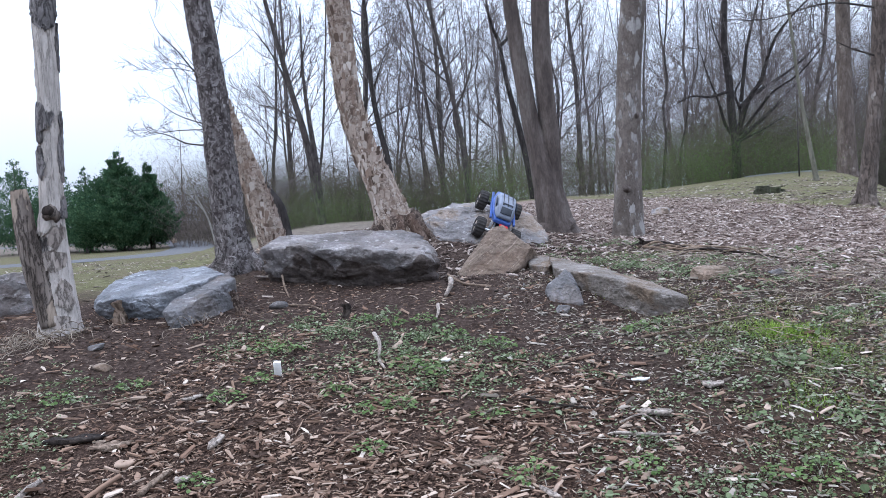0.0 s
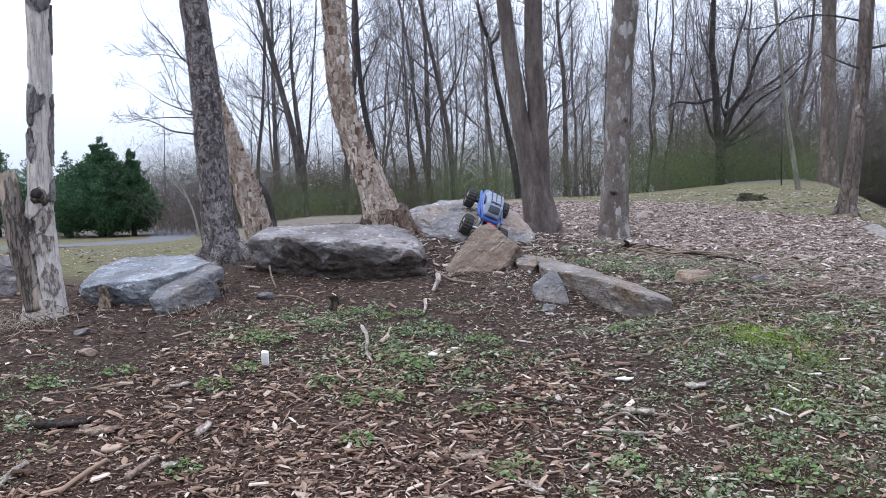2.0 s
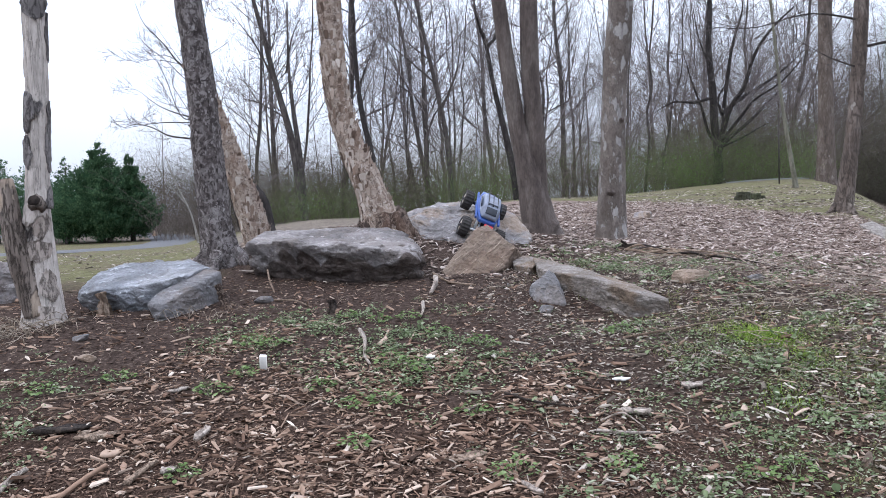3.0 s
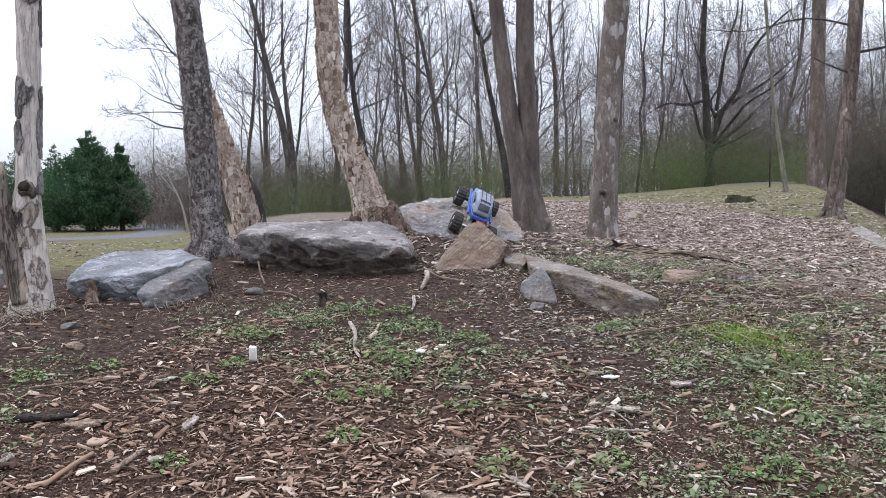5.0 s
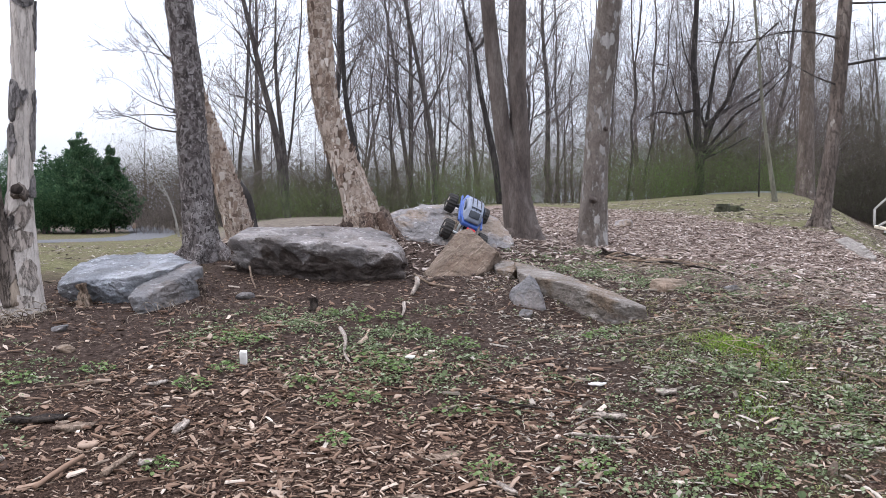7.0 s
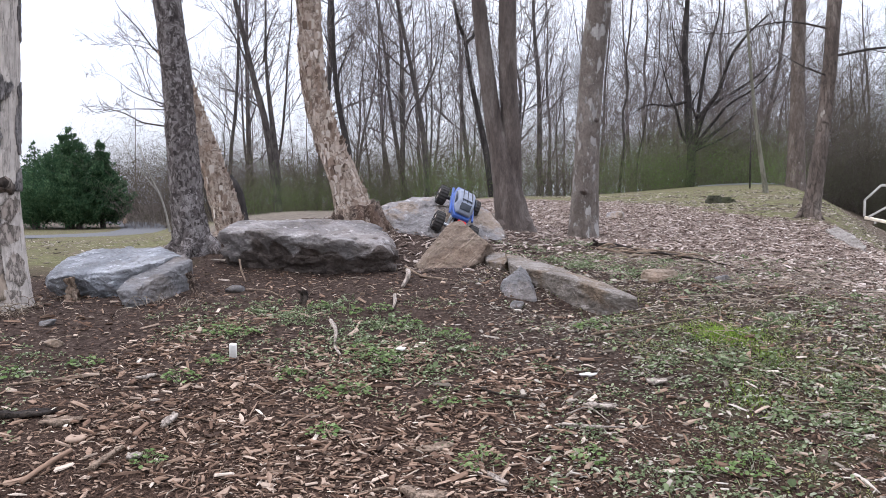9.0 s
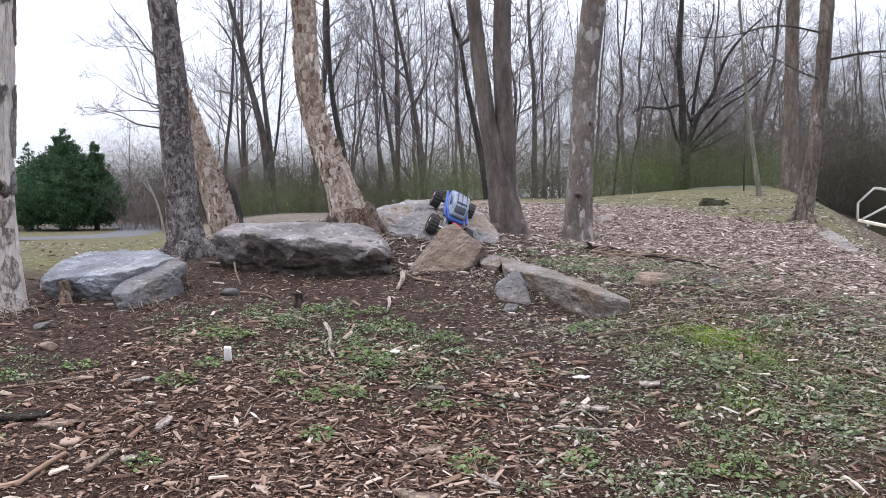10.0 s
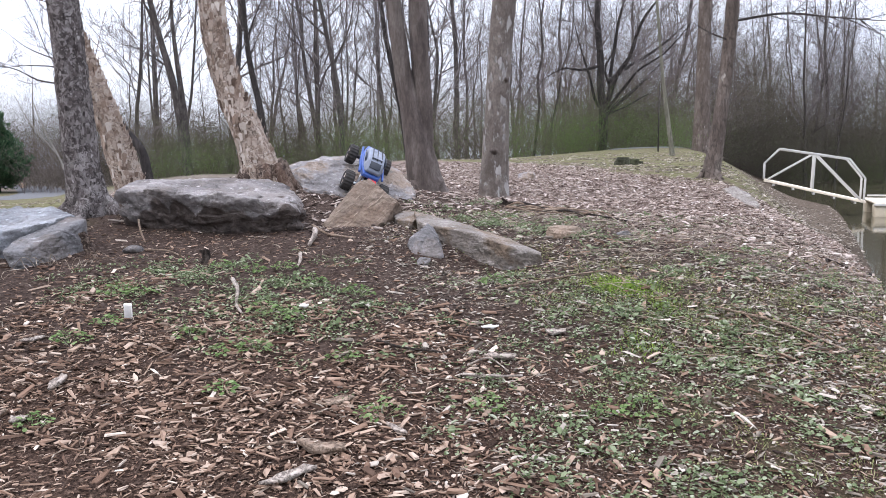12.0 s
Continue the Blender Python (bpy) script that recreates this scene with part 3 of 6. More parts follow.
# ---- near trees ----
def near_tree(label, stems, material, rough=0.008, flare=(0.3, 5, 0.06), seed=0.0, category="tree", grain=(9.0, 3.0), roots=0, flakes=0, flake=0.014, flake_material=None, root_material=None, root_rise=0.07, second_material=None):
    """stems: lists of places from top to foot with radii."""
    foot = stems[0][0][-1]
    tree = thing("tree", (foot[0], foot[1], gz(foot[0], foot[1])), label, category)
    rg = np.random.default_rng(int(seed * 7) + 3)
    places, turns, sizes = [], [], []
    for k, (points, radii) in enumerate(stems):
        length = points[0][2] - points[-1][2]
        p = [tuple(q) for q in points]
        if k == 0:
            p[-1] = (p[-1][0], p[-1][1], tree.location.z)
            p.append((p[-1][0], p[-1][1], tree.location.z - 0.06))
            radii = [*radii, radii[-1] * 1.15]
        limb_part("trunk", tree, p, radii, second_material if k and second_material else material, rings=max(30, int(length / 0.016)), sides=36, rough=rough, flare=flare if k == 0 else None, seed=seed + k, grain=grain)
        if flakes:
            c, r = spline(p, 120), spline(np.asarray(radii, float)[:, None], 120)[:, 0]
            low = [i for i in range(120) if c[i][2] < 2.7 and c[i][2] > tree.location.z]
            for i in rg.choice(low, flakes):
                a = rg.uniform(0, 2 * np.pi)
                n = np.array([np.cos(a), np.sin(a), 0])
                side = np.array([-np.sin(a), np.cos(a), 0])
                lift = rg.uniform(0.05, 0.4)
                along = np.array([0, 0, 1]) * np.cos(lift) + n * np.sin(lift)
                places.append(c[i] + n * (r[i] + rough * 0.2) - np.array(tree.location) + rg.normal(0, 0.01, 3) * [0, 0, 1])
                turns.append(np.stack([along, side, np.cross(along, side)], 1))
                h = flake * rg.uniform(0.5, 1.5)
                sizes.append((h, h * rg.uniform(0.25, 0.7), 0.0016))
    if flakes:
        v = np.einsum("nij,nkj->nki", np.array(turns), np.array(CHIP, float)[None] * np.array(sizes)[:, None]) + np.array(places)[:, None]
        f = (np.arange(len(places)) * 8)[:, None, None] + np.array(CHIP_FACES)[None]
        tagged(piece("loose_bark", fast_mesh("loose_bark", v.reshape(-1, 3), f.reshape(-1, 4), flake_material, False), tree, "curling flakes of loose bark"), kind="stuff")
    for i in range(roots):
        a = 2 * np.pi * (i + rg.uniform(-0.3, 0.3)) / roots
        r = radii[-1]
        d = np.array([np.cos(a), np.sin(a)])
        reach = r * rg.uniform(1.5, 2.0)
        line = []
        for f, h in ((0.55, root_rise), (0.9, root_rise * 0.42), (1.25, 0.008), (reach / r, -0.02)):
            q = np.array([foot[0], foot[1]]) + d * r * f
            d = d + rg.normal(0, 0.12, 2)
            d /= np.linalg.norm(d)
            line.append((q[0], q[1], gz(q[0], q[1]) + h))
        limb_part("root", tree, line, [r * 0.34, r * 0.3, r * 0.2, r * 0.1], root_material or material, 14, 10, rough=rough * 0.6, seed=seed + i)
    return tree


CHIP = [(-1, -0.25, 0), (-0.75, 0.6, 0), (0.8, 0.9, 0), (1, -0.3, 0), (-0.9, -0.5, 1), (-0.6, 0.8, 1), (0.9, 0.5, 1), (0.7, -0.9, 1)]
CHIP_FACES = [(0, 1, 2, 3), (4, 5, 6, 7), (0, 1, 5, 4), (1, 2, 6, 5), (2, 3, 7, 6), (3, 0, 4, 7)]
M_FLAKE_DARK = varied("dark_bark_flakes", ((0.0, (0.035, 0.029, 0.028)), (0.55, (0.10, 0.085, 0.08)), (0.8, (0.24, 0.215, 0.205)), (1.0, (0.42, 0.39, 0.375))))
M_FLAKE_TAN = varied("tan_bark_flakes", ((0.0, (0.09, 0.062, 0.047)), (0.35, (0.27, 0.195, 0.15)), (0.7, (0.46, 0.38, 0.315)), (1.0, (0.62, 0.55, 0.48))))


def up(points, radii, to):
    """Carry a stem on beyond its highest known place, thinning slowly."""
    a, b = np.array(points[0]), np.array(points[1])
    d = (a - b) / (a - b)[2]
    top = a + d * (to - a[2])
    return [tuple(top), tuple((top + a) / 2), *points], [radii[0] * 0.6, radii[0] * 0.85, *radii]


snag = near_tree("dead trunk with bleached wood and dark bark patches", [up([(-1.66, 3.1, 1.83), (-1.67, 3.1, 1.5), (-1.69, 3.1, 1.16), (-1.7, 3.1, 0.93), (-1.7, 3.1, 0.59)], [0.043, 0.043, 0.046, 0.06, 0.085], 3.2),
          ([(-1.79, 3.04, 1.17), (-1.76, 3.04, 0.93), (-1.70, 3.06, 0.62)], [0.03, 0.045, 0.052])], M_BARK_DEAD, 0.006, seed=1, roots=5, grain=(14.0, 4.0), second_material=M_BARK_SNAG)
near_tree("dark trunk with flaky bark beside a boulder", [up([(-1.43, 4.26, 2.14), (-1.39, 4.26, 1.74), (-1.37, 4.26, 1.37), (-1.34, 4.26, 0.91), (-1.32, 4.26, 0.7)], [0.072, 0.078, 0.082, 0.094, 0.12], 4.5)], M_BARK_DARK, 0.008, seed=2, roots=5, flakes=420, flake=0.012, flake_material=M_FLAKE_DARK)
near_tree("leaning tan trunk with peeling bark", [([(-1.65, 4.9, 1.96), (-1.52, 4.9, 1.64), (-1.38, 4.9, 1.21), (-1.27, 4.9, 0.91)], [0.06, 0.065, 0.079, 0.094])], M_BARK_BIRCH, 0.012, seed=3, grain=(16.0, 9.0), flakes=460, flake=0.022, flake_material=M_FLAKE_TAN)
near_tree("curved tan trunk with peeling bark", [up([(-0.7, 4.5, 2.21), (-0.68, 4.5, 1.72), (-0.61, 4.5, 1.39), (-0.51, 4.5, 1.13), (-0.43, 4.5, 0.91)], [0.067, 0.071, 0.077, 0.09, 0.125], 4.5)], M_BARK_BIRCH, 0.013, seed=4, flare=(0.5, 4, 0.10), grain=(16.0, 9.0), roots=8, root_material=M_BURL, root_rise=0.15, flakes=700, flake=0.022, flake_material=M_FLAKE_TAN)
near_tree("brown trunk that forks into two stems", [up([(0.33, 5.5, 2.5), (0.38, 5.5, 2.02), (0.44, 5.5, 1.57), (0.5, 5.5, 1.29), (0.59, 5.5, 0.77)], [0.050, 0.056, 0.063, 0.084, 0.135], 4.5),
          up([(0.545, 5.5, 2.48), (0.545, 5.5, 1.88), (0.57, 5.5, 1.45), (0.57, 5.5, 1.10)], [0.062, 0.064, 0.066, 0.075], 4.5)], M_BARK_TWIN, 0.004, seed=5, roots=3)
gt = near_tree("straight grey trunk with mottled bark", [up([(1.11, 5.07, 2.36), (1.05, 5.07, 1.81), (1.02, 5.07, 1.26), (1.0, 5.07, 0.75)], [0.078, 0.078, 0.082, 0.105], 4.5)], M_BARK_GREY, 0.003, seed=6, flare=(0.12, 4, 0.05))
rt = near_tree("slim reddish trunk near the pond bank", [up([(3.48, 6.68, 2.79), (3.44, 6.68, 2.07), (3.38, 6.68, 1.44), (3.3, 6.68, 0.81)], [0.056, 0.058, 0.06, 0.08], 5.0)], M_BARK_RED, 0.005, seed=7, roots=4)
near_tree("tall reddish trunk at the end of the lawn", [up([(9.11, 19.23, 6.15), (9.11, 19.23, 3.38), (9.11, 19.23, 1.11)], [0.156, 0.17, 0.24], 11.0)], M_BARK_RED, 0.012, seed=8)
near_tree("thin pale sapling on the lawn", [up([(5.09, 12.62, 4.38), (5.27, 12.62, 2.56), (5.49, 12.62, 1.09)], [0.02, 0.025, 0.045], 8.0)], M_BARK_SAPLING, 0.003, seed=9)
near_tree("pale slim sapling beside the path", [([(-5.31, 14.0, 2.1), (-5.13, 14.0, 1.57), (-4.9, 14.0, 1.05), (-4.78, 14.0, 0.6)], [0.007, 0.012, 0.017, 0.022]),
                                                ([(-5.6, 14.0, 2.2), (-5.38, 14.0, 1.75), (-5.0, 14.0, 1.25)], [0.004, 0.008, 0.012])], M_PALE_BARK, 0.002, seed=31, category="sapling")
near_tree("dark crooked sapling behind a leaning trunk", [([(-3.1, 9.0, 2.15), (-2.66, 9.0, 1.76), (-2.45, 9.0, 1.40), (-2.27, 9.0, 1.15), (-2.2, 9.0, 0.7)], [0.02, 0.03, 0.042, 0.048, 0.055])], M_WOODS_DARK, 0.004, seed=32, category="sapling")
limb_part("knot", gt, [(0.985, 4.955, 1.06), (0.987, 4.975, 1.055), (0.99, 5.02, 1.05)], [0.012, 0.022, 0.03], M_BARK_TWIN, 10, 14, "dark healed knot", rough=0.006, seed=14)
limb_part("knot", gt, [(1.075, 4.985, 1.52), (1.07, 5.0, 1.515), (1.06, 5.04, 1.51)], [0.01, 0.018, 0.026], M_BARK_TWIN, 10, 14, "dark healed knot", rough=0.006, seed=15)


def bark_patch(tree, stem, z0, z1, turn0, turn1, material, seed, thick=0.0025):
    """A curved plate of bark with a torn edge on a trunk; turns in degrees from -y towards +x."""
    pts, rad = np.array(stem[0])[::-1], np.array(stem[1])[::-1]
    rg = np.random.default_rng(seed)
    rows, cols = max(6, int((z1 - z0) / 0.012)), 12
    left, right = np.cumsum(rg.normal(0, 5.0, rows)), np.cumsum(rg.normal(0, 5.0, rows))
    left, right = left - left.mean(), right - right.mean()
    inner, outer = [], []
    bm = bmesh.new()
    for i in range(rows):
        f = i / (rows - 1)
        pinch = 1 - 0.75 * abs(2 * f - 1) ** 3.5
        mid, half = (turn0 + turn1) / 2, (turn1 - turn0) / 2 * pinch
        for k in range(cols):
            g = k / (cols - 1)
            a = radians(mid - half + 2 * half * g + left[i] * (1 - g) + right[i] * g)
            z = z0 + (z1 - z0) * f + rg.normal(0, 0.004) + 0.012 * noise.noise((g * 3, f * 3, seed))
            c = np.array([np.interp(z, pts[:, 2], pts[:, q]) for q in (0, 1)])
            r = np.interp(z, pts[:, 2], rad)
            edge = min(1.0, 4 * min(g, 1 - g, f, 1 - f) + 0.35)
            n = np.array([math.sin(a), -math.cos(a)])
            lift = 0.003 if edge < 0.5 and rg.random() < 0.4 else 0.0
            for store, out in ((inner, -0.012), (outer, 0.0035 + thick * edge + lift + rg.normal(0, 0.0007))):
                q = c + n * (r + out)
                store.append(bm.verts.new((q[0] - tree.location.x, q[1] - tree.location.y, z - tree.location.z)))
    for i in range(rows - 1):
        for k in range(cols - 1):
            p = i * cols + k
            bm.faces.new((outer[p], outer[p + 1], outer[p + cols + 1], outer[p + cols]))
    rim = [*range(cols), *[i * cols + cols - 1 for i in range(1, rows)], *[(rows - 1) * cols + k for k in range(cols - 2, -1, -1)], *[i * cols for i in range(rows - 2, 0, -1)]]
    for p, q in zip(rim, rim[1:] + rim[:1]):
        bm.faces.new((outer[p], inner[p], inner[q], outer[q]))
    part("bark_patch", bm, material, tree, "dark plate of bark left on bleached wood", False)


SNAG_STEM = up([(-1.66, 3.1, 1.83), (-1.67, 3.1, 1.5), (-1.69, 3.1, 1.16), (-1.7, 3.1, 0.93), (-1.7, 3.1, 0.59)], [0.043, 0.043, 0.046, 0.06, 0.085], 3.2)
for k, (z0, z1, a0, a1) in enumerate([(1.80, 2.02, -70, 130), (1.40, 1.51, -75, 20), (1.355, 1.43, -60, -5), (1.42, 1.475, 15, 45), (1.2, 1.475, 75, 130), (1.215, 1.335, -55, 0), (1.64, 1.83, 90, 135),
                                      (1.05, 1.13, 65, 120), (0.93, 1.02, 10, 75), (0.84, 0.92, -30, 75), (0.68, 0.80, 25, 80), (0.61, 0.66, -5, 60)]):
    bark_patch(snag, SNAG_STEM, z0, z1, a0, a1, M_SNAG_PATCH if z0 > 1.0 else M_SNAG_LOW, 500 + k, 0.0025 if z0 > 1 else 0.001)

limb_part("branch_stub", snag, [(-1.664, 3.022, 1.082), (-1.672, 3.045, 1.072), (-1.685, 3.085, 1.05)], [0.029, 0.033, 0.03], M_BARK_SNAG, 14, 18, "broken hollow branch stub", rough=0.008, seed=11)
# solid dark disc on the stub's end; its colour stands for shade inside
limb_part("hollow", snag, [(-1.6625, 3.017, 1.085), (-1.666, 3.026, 1.081)], [0.022, 0.025], M_ROT_AND_SHADE, 6, 14, "dark disc coloured as the shaded hollow of the stub", rough=0.006, seed=12)
bark_patch(snag, SNAG_STEM, 0.985, 1.075, -35, 30, M_BARK_DEAD, 531, 0.012)


# ---- woods ----
def bare_tree(rng, height, r0, lean=0.06, limbs=26, spread=0.42, twigs=5, first=0.18):
    """Trunk places and radii, and arrays of limb and twig pieces, of a leafless tree at the origin."""
    n = 14
    z = np.linspace(0, height, n)
    drift = np.cumsum(rng.normal(0, lean, (n, 2)), 0) * height / n * 0.5
    drift -= drift[0]
    trunk = np.column_stack([drift, z])
    rad = r0 * (1 - 0.93 * (z / height) ** 0.8)
    out = []

    def shoot(p, d, length, r, depth):
        k = 5 if depth == 0 else 4 if depth == 1 else 3
        step = length / k
        q = p
        for i in range(k):
            d = d + rng.normal(0, 0.16, 3) + np.array([0, 0, 0.10])
            d = d / np.linalg.norm(d)
            nxt = q + d * step
            ra, rb = r * (1 - i / k * 0.85), r * (1 - (i + 1) / k * 0.85)
            out.append((*q, *nxt, ra, rb))
            q = nxt
            if depth < 2:
                for _ in range(2 if depth == 0 else max(1, twigs // 3)):
                    side = rng.normal(0, 1, 3)
                    side -= d * (side @ d)
                    side /= np.linalg.norm(side) + 1e-9
                    shoot(q, d * 0.75 + side * 0.65, length * rng.uniform(0.3, 0.55), rb * 0.6, depth + 1)

    for i in range(limbs):
        h = height * (first + (0.97 - first) * (i + rng.random()) / limbs)
        p = np.array([np.interp(h, z, trunk[:, 0]), np.interp(h, z, trunk[:, 1]), h])
        a = rng.uniform(0, 2 * np.pi)
        el = rng.uniform(0.5, 1.15)
        d = np.array([np.cos(a) * np.cos(el), np.sin(a) * np.cos(el), np.sin(el)])
        r = np.interp(h, z, rad)
        shoot(p, d, height * spread * (1.05 - h / height) * rng.uniform(0.5, 1.0) + 0.5, r * rng.uniform(0.3, 0.55), 0)
    return trunk, rad, np.array(out)


def tree_meshes(rng, **kw):
    trunk, rad, seg = bare_tree(rng, **kw)
    pts = spline(trunk, 26)
    v, f = prisms(pts[:-1], pts[1:], np.interp(pts[:-1, 2], trunk[:, 2], rad), np.interp(pts[1:, 2], trunk[:, 2], rad), 7)
    tm = fast_mesh("trunk", v, f, M_WOODS)
    seg = seg[(seg[:, 6] > 0.007) | (rng.random(len(seg)) < 0.72)]
    v, f = prisms(seg[:, :3], seg[:, 3:6], np.maximum(seg[:, 6], 0.004), np.maximum(seg[:, 7], 0.003), 3)
    bm = fast_mesh("crown", v, f, M_TWIG)
    return tm, bm


rng = np.random.default_rng(4)
KINDS = [tree_meshes(rng, height=h, r0=r, limbs=n, spread=s, lean=l, first=f) for h, r, n, s, l, f in
         ((15, 0.10, 34, 0.34, 0.16, 0.12), (17, 0.13, 32, 0.32, 0.12, 0.16), (13, 0.075, 32, 0.34, 0.2, 0.08), (16, 0.085, 30, 0.30, 0.15, 0.16),
          (12, 0.12, 22, 0.52, 0.18, 0.09), (11, 0.055, 28, 0.36, 0.24, 0.1), (14, 0.07, 32, 0.34, 0.19, 0.1), (10, 0.042, 26, 0.38, 0.24, 0.08))]


def woods_tree(kind, x, y, turn, scale, label="bare leafless tree at the woodland edge", tilt=(0, 0)):
    t = thing("tree", (x, y, gz(x, y) - 0.08), label, "tree", "bare woodland trees")
    t.rotation_mode = "ZYX"
    t.rotation_euler = (tilt[0], tilt[1], turn)
    t.scale = (scale,) * 3
    piece("trunk", KINDS[kind][0], t)
    piece("crown", KINDS[kind][1], t)


for i in range(92):
    depth = 22.5 + 38 * (i / 92) ** 1.0 + rng.uniform(-1, 1)
    u = rng.uniform(-0.29, 0.85)
    if u > 0.45:
        depth += 22
    kind, yaw, size, tilt = int(rng.choice(8)), rng.uniform(0, 6.28), rng.uniform(0.75, 1.15), rng.normal(0, 0.085, 2)
    if (u > -0.13 or i % 5 > 1) and not (0.28 < u < 0.42 and depth < 36):
        woods_tree(kind, u * depth, depth, yaw, size, tilt=tilt)
woods_tree(6, -6.4, 22.6, 3.0, 0.9, "bare tree leaning out towards the sky", (0, -0.16))
for i in range(12):
    d = rng.uniform(40, 62)
    woods_tree(int(rng.choice(8)), rng.uniform(0.05, 0.5) * d, d, rng.uniform(0, 6.28), rng.uniform(0.95, 1.3), "bare tree deep in the woods", rng.normal(0, 0.07, 2))
for i in range(7):
    d = rng.uniform(38, 52)
    woods_tree(int(rng.choice([0, 2, 5, 6, 7])), rng.uniform(0.38, 0.52) * d, d, rng.uniform(0, 6.28), rng.uniform(0.85, 1.2), "slim bare tree behind a wide old tree", rng.normal(0, 0.09, 2))
for i in range(24):
    d = rng.uniform(50, 62)
    woods_tree(int(rng.choice([0, 1, 4, 3])), rng.uniform(0.47, 0.9) * d, d, rng.uniform(0, 6.28), rng.uniform(0.9, 1.35), "bare tree on the far shore of the pond", rng.normal(0, 0.06, 2))

edge = np.random.default_rng(17)
for u in (-0.10, -0.05, -0.005, 0.045, 0.10, 0.15, 0.20):
    d = edge.uniform(28, 40)
    woods_tree(int(edge.choice([0, 2, 3, 6, 5])), u * d, d, edge.uniform(0, 6.28), edge.uniform(0.75, 1.0), "slim dark bare tree in the middle of the woods", edge.normal(0, 0.075, 2))


# ---- trees of the woodland edge with limbs of their own ----
def drawn_tree(depth, label, limbs, seed, shoots, dark=False, reach=1.8):
    """limbs: radius and places (x, height) in the plane at that depth; the first is the trunk."""
    rg = np.random.default_rng(seed)
    foot = limbs[0][1][0]
    base = np.array([foot[0], depth, gz(foot[0], depth) - 0.05])
    t = thing("tree", tuple(base), label, "tree", "bare woodland trees")
    segs = []

    def shoot(p, d, length, r, level):
        k = 5 - level
        for i in range(k):
            d = d + rg.normal(0, 0.11, 3) + np.array([0, 0, 0.05])
            d /= np.linalg.norm(d)
            q = p + d * length / k
            segs.append((*p, *q, r * (1 - 0.75 * i / k), r * (1 - 0.75 * (i + 1) / k)))
            p = q
            if level < 2:
                for _ in range(2 - level):
                    e = d + rg.normal(0, 0.5, 3)
                    shoot(p, e / np.linalg.norm(e), length * rg.uniform(0.3, 0.55), max(0.004, r * 0.5), level + 1)

    for n, (radius, line) in enumerate(limbs):
        pts = [(x, depth + (0 if n == 0 else 0.25 * j * math.sin(n * 2.1 + seed)), z) for j, (x, z) in enumerate(line)]
        if n == 0:
            pts[0] = tuple(base)
        c = spline(pts, 16)
        rr = [radius * (1 - (0.55 if n == 0 else 0.8) * i / 15) for i in range(16)]
        v, f = prisms(c[:-1] - base, c[1:] - base, np.array(rr[:-1]), np.array(rr[1:]), 8)
        piece("trunk" if n == 0 else "limb", fast_mesh("limb", v, f, M_WOODS_DARK if dark else M_WOODS), t)
        for _ in range(shoots):
            i = int(rg.integers(4 if n else 7, 16))
            d = c[i] - c[i - 1]
            d = d / np.linalg.norm(d) + rg.normal(0, 0.55, 3)
            shoot(c[i], d / np.linalg.norm(d), rg.uniform(0.38, 1.0) * reach, min(0.022, max(0.007, rr[i] * 0.4)), 0)
    a = np.array(segs)
    v, f = prisms(a[:, :3] - base, a[:, 3:6] - base, np.maximum(a[:, 6], 0.004), np.maximum(a[:, 7], 0.003), 3)
    piece("crown", fast_mesh("crown", v, f, M_TWIG), t)


drawn_tree(22.0, "wide old bare tree with low spreading limbs", [
    (0.140, [(7.37, 1.35), (7.40, 2.29), (7.31, 3.09), (7.28, 4.04), (7.18, 5.00), (7.21, 5.95), (7.27, 7.21)]),
    (0.080, [(7.43, 2.37), (7.83, 2.69), (8.47, 3.17), (9.02, 3.65), (9.49, 4.04)]),
    (0.035, [(7.43, 2.37), (8.15, 2.67), (8.63, 2.93), (9.03, 3.09)]),
    (0.085, [(7.46, 2.61), (7.69, 3.49), (7.97, 3.97), (8.19, 4.84), (8.58, 5.47), (9.05, 5.95)]),
    (0.07, [(7.53, 3.33), (8.13, 3.76), (8.77, 4.12), (9.40, 4.52), (10.19, 5.16)]),
    (0.055, [(7.58, 3.49), (7.76, 4.68), (7.94, 5.47), (8.20, 6.26), (8.22, 7.21)]),
    (0.05, [(7.30, 3.81), (6.69, 3.65), (6.04, 3.65), (5.41, 3.33)]),
    (0.035, [(7.27, 4.52), (6.98, 5.47), (6.88, 6.42)]),
    (0.060, [(7.42, 2.45), (7.15, 2.85), (7.0, 3.5), (6.77, 4.2), (6.5, 5.2)]),
    (0.050, [(7.45, 2.5), (8.0, 3.25), (8.3, 3.66), (8.95, 4.1), (9.6, 4.9)]),
    (0.050, [(7.46, 2.6), (7.62, 3.2), (7.55, 3.8), (7.95, 4.5), (8.0, 5.6)])], 5, 5, True)
drawn_tree(21.5, "two-stemmed bare tree leaning over the brush", [
    (0.120, [(-4.30, 1.16), (-4.48, 2.26), (-4.65, 3.35), (-4.92, 4.44), (-5.22, 5.83), (-5.51, 7.06)]),
    (0.100, [(-4.31, 1.31), (-4.44, 2.73), (-4.61, 3.98), (-4.73, 5.22), (-4.74, 7.06)]),
    (0.030, [(-4.64, 4.91), (-4.44, 5.68), (-4.12, 6.30)]),
    (0.035, [(-4.92, 4.44), (-5.38, 5.53), (-5.99, 6.45)]),
    (0.025, [(-4.78, 3.66), (-5.55, 4.13), (-6.18, 4.29)])], 6, 5)
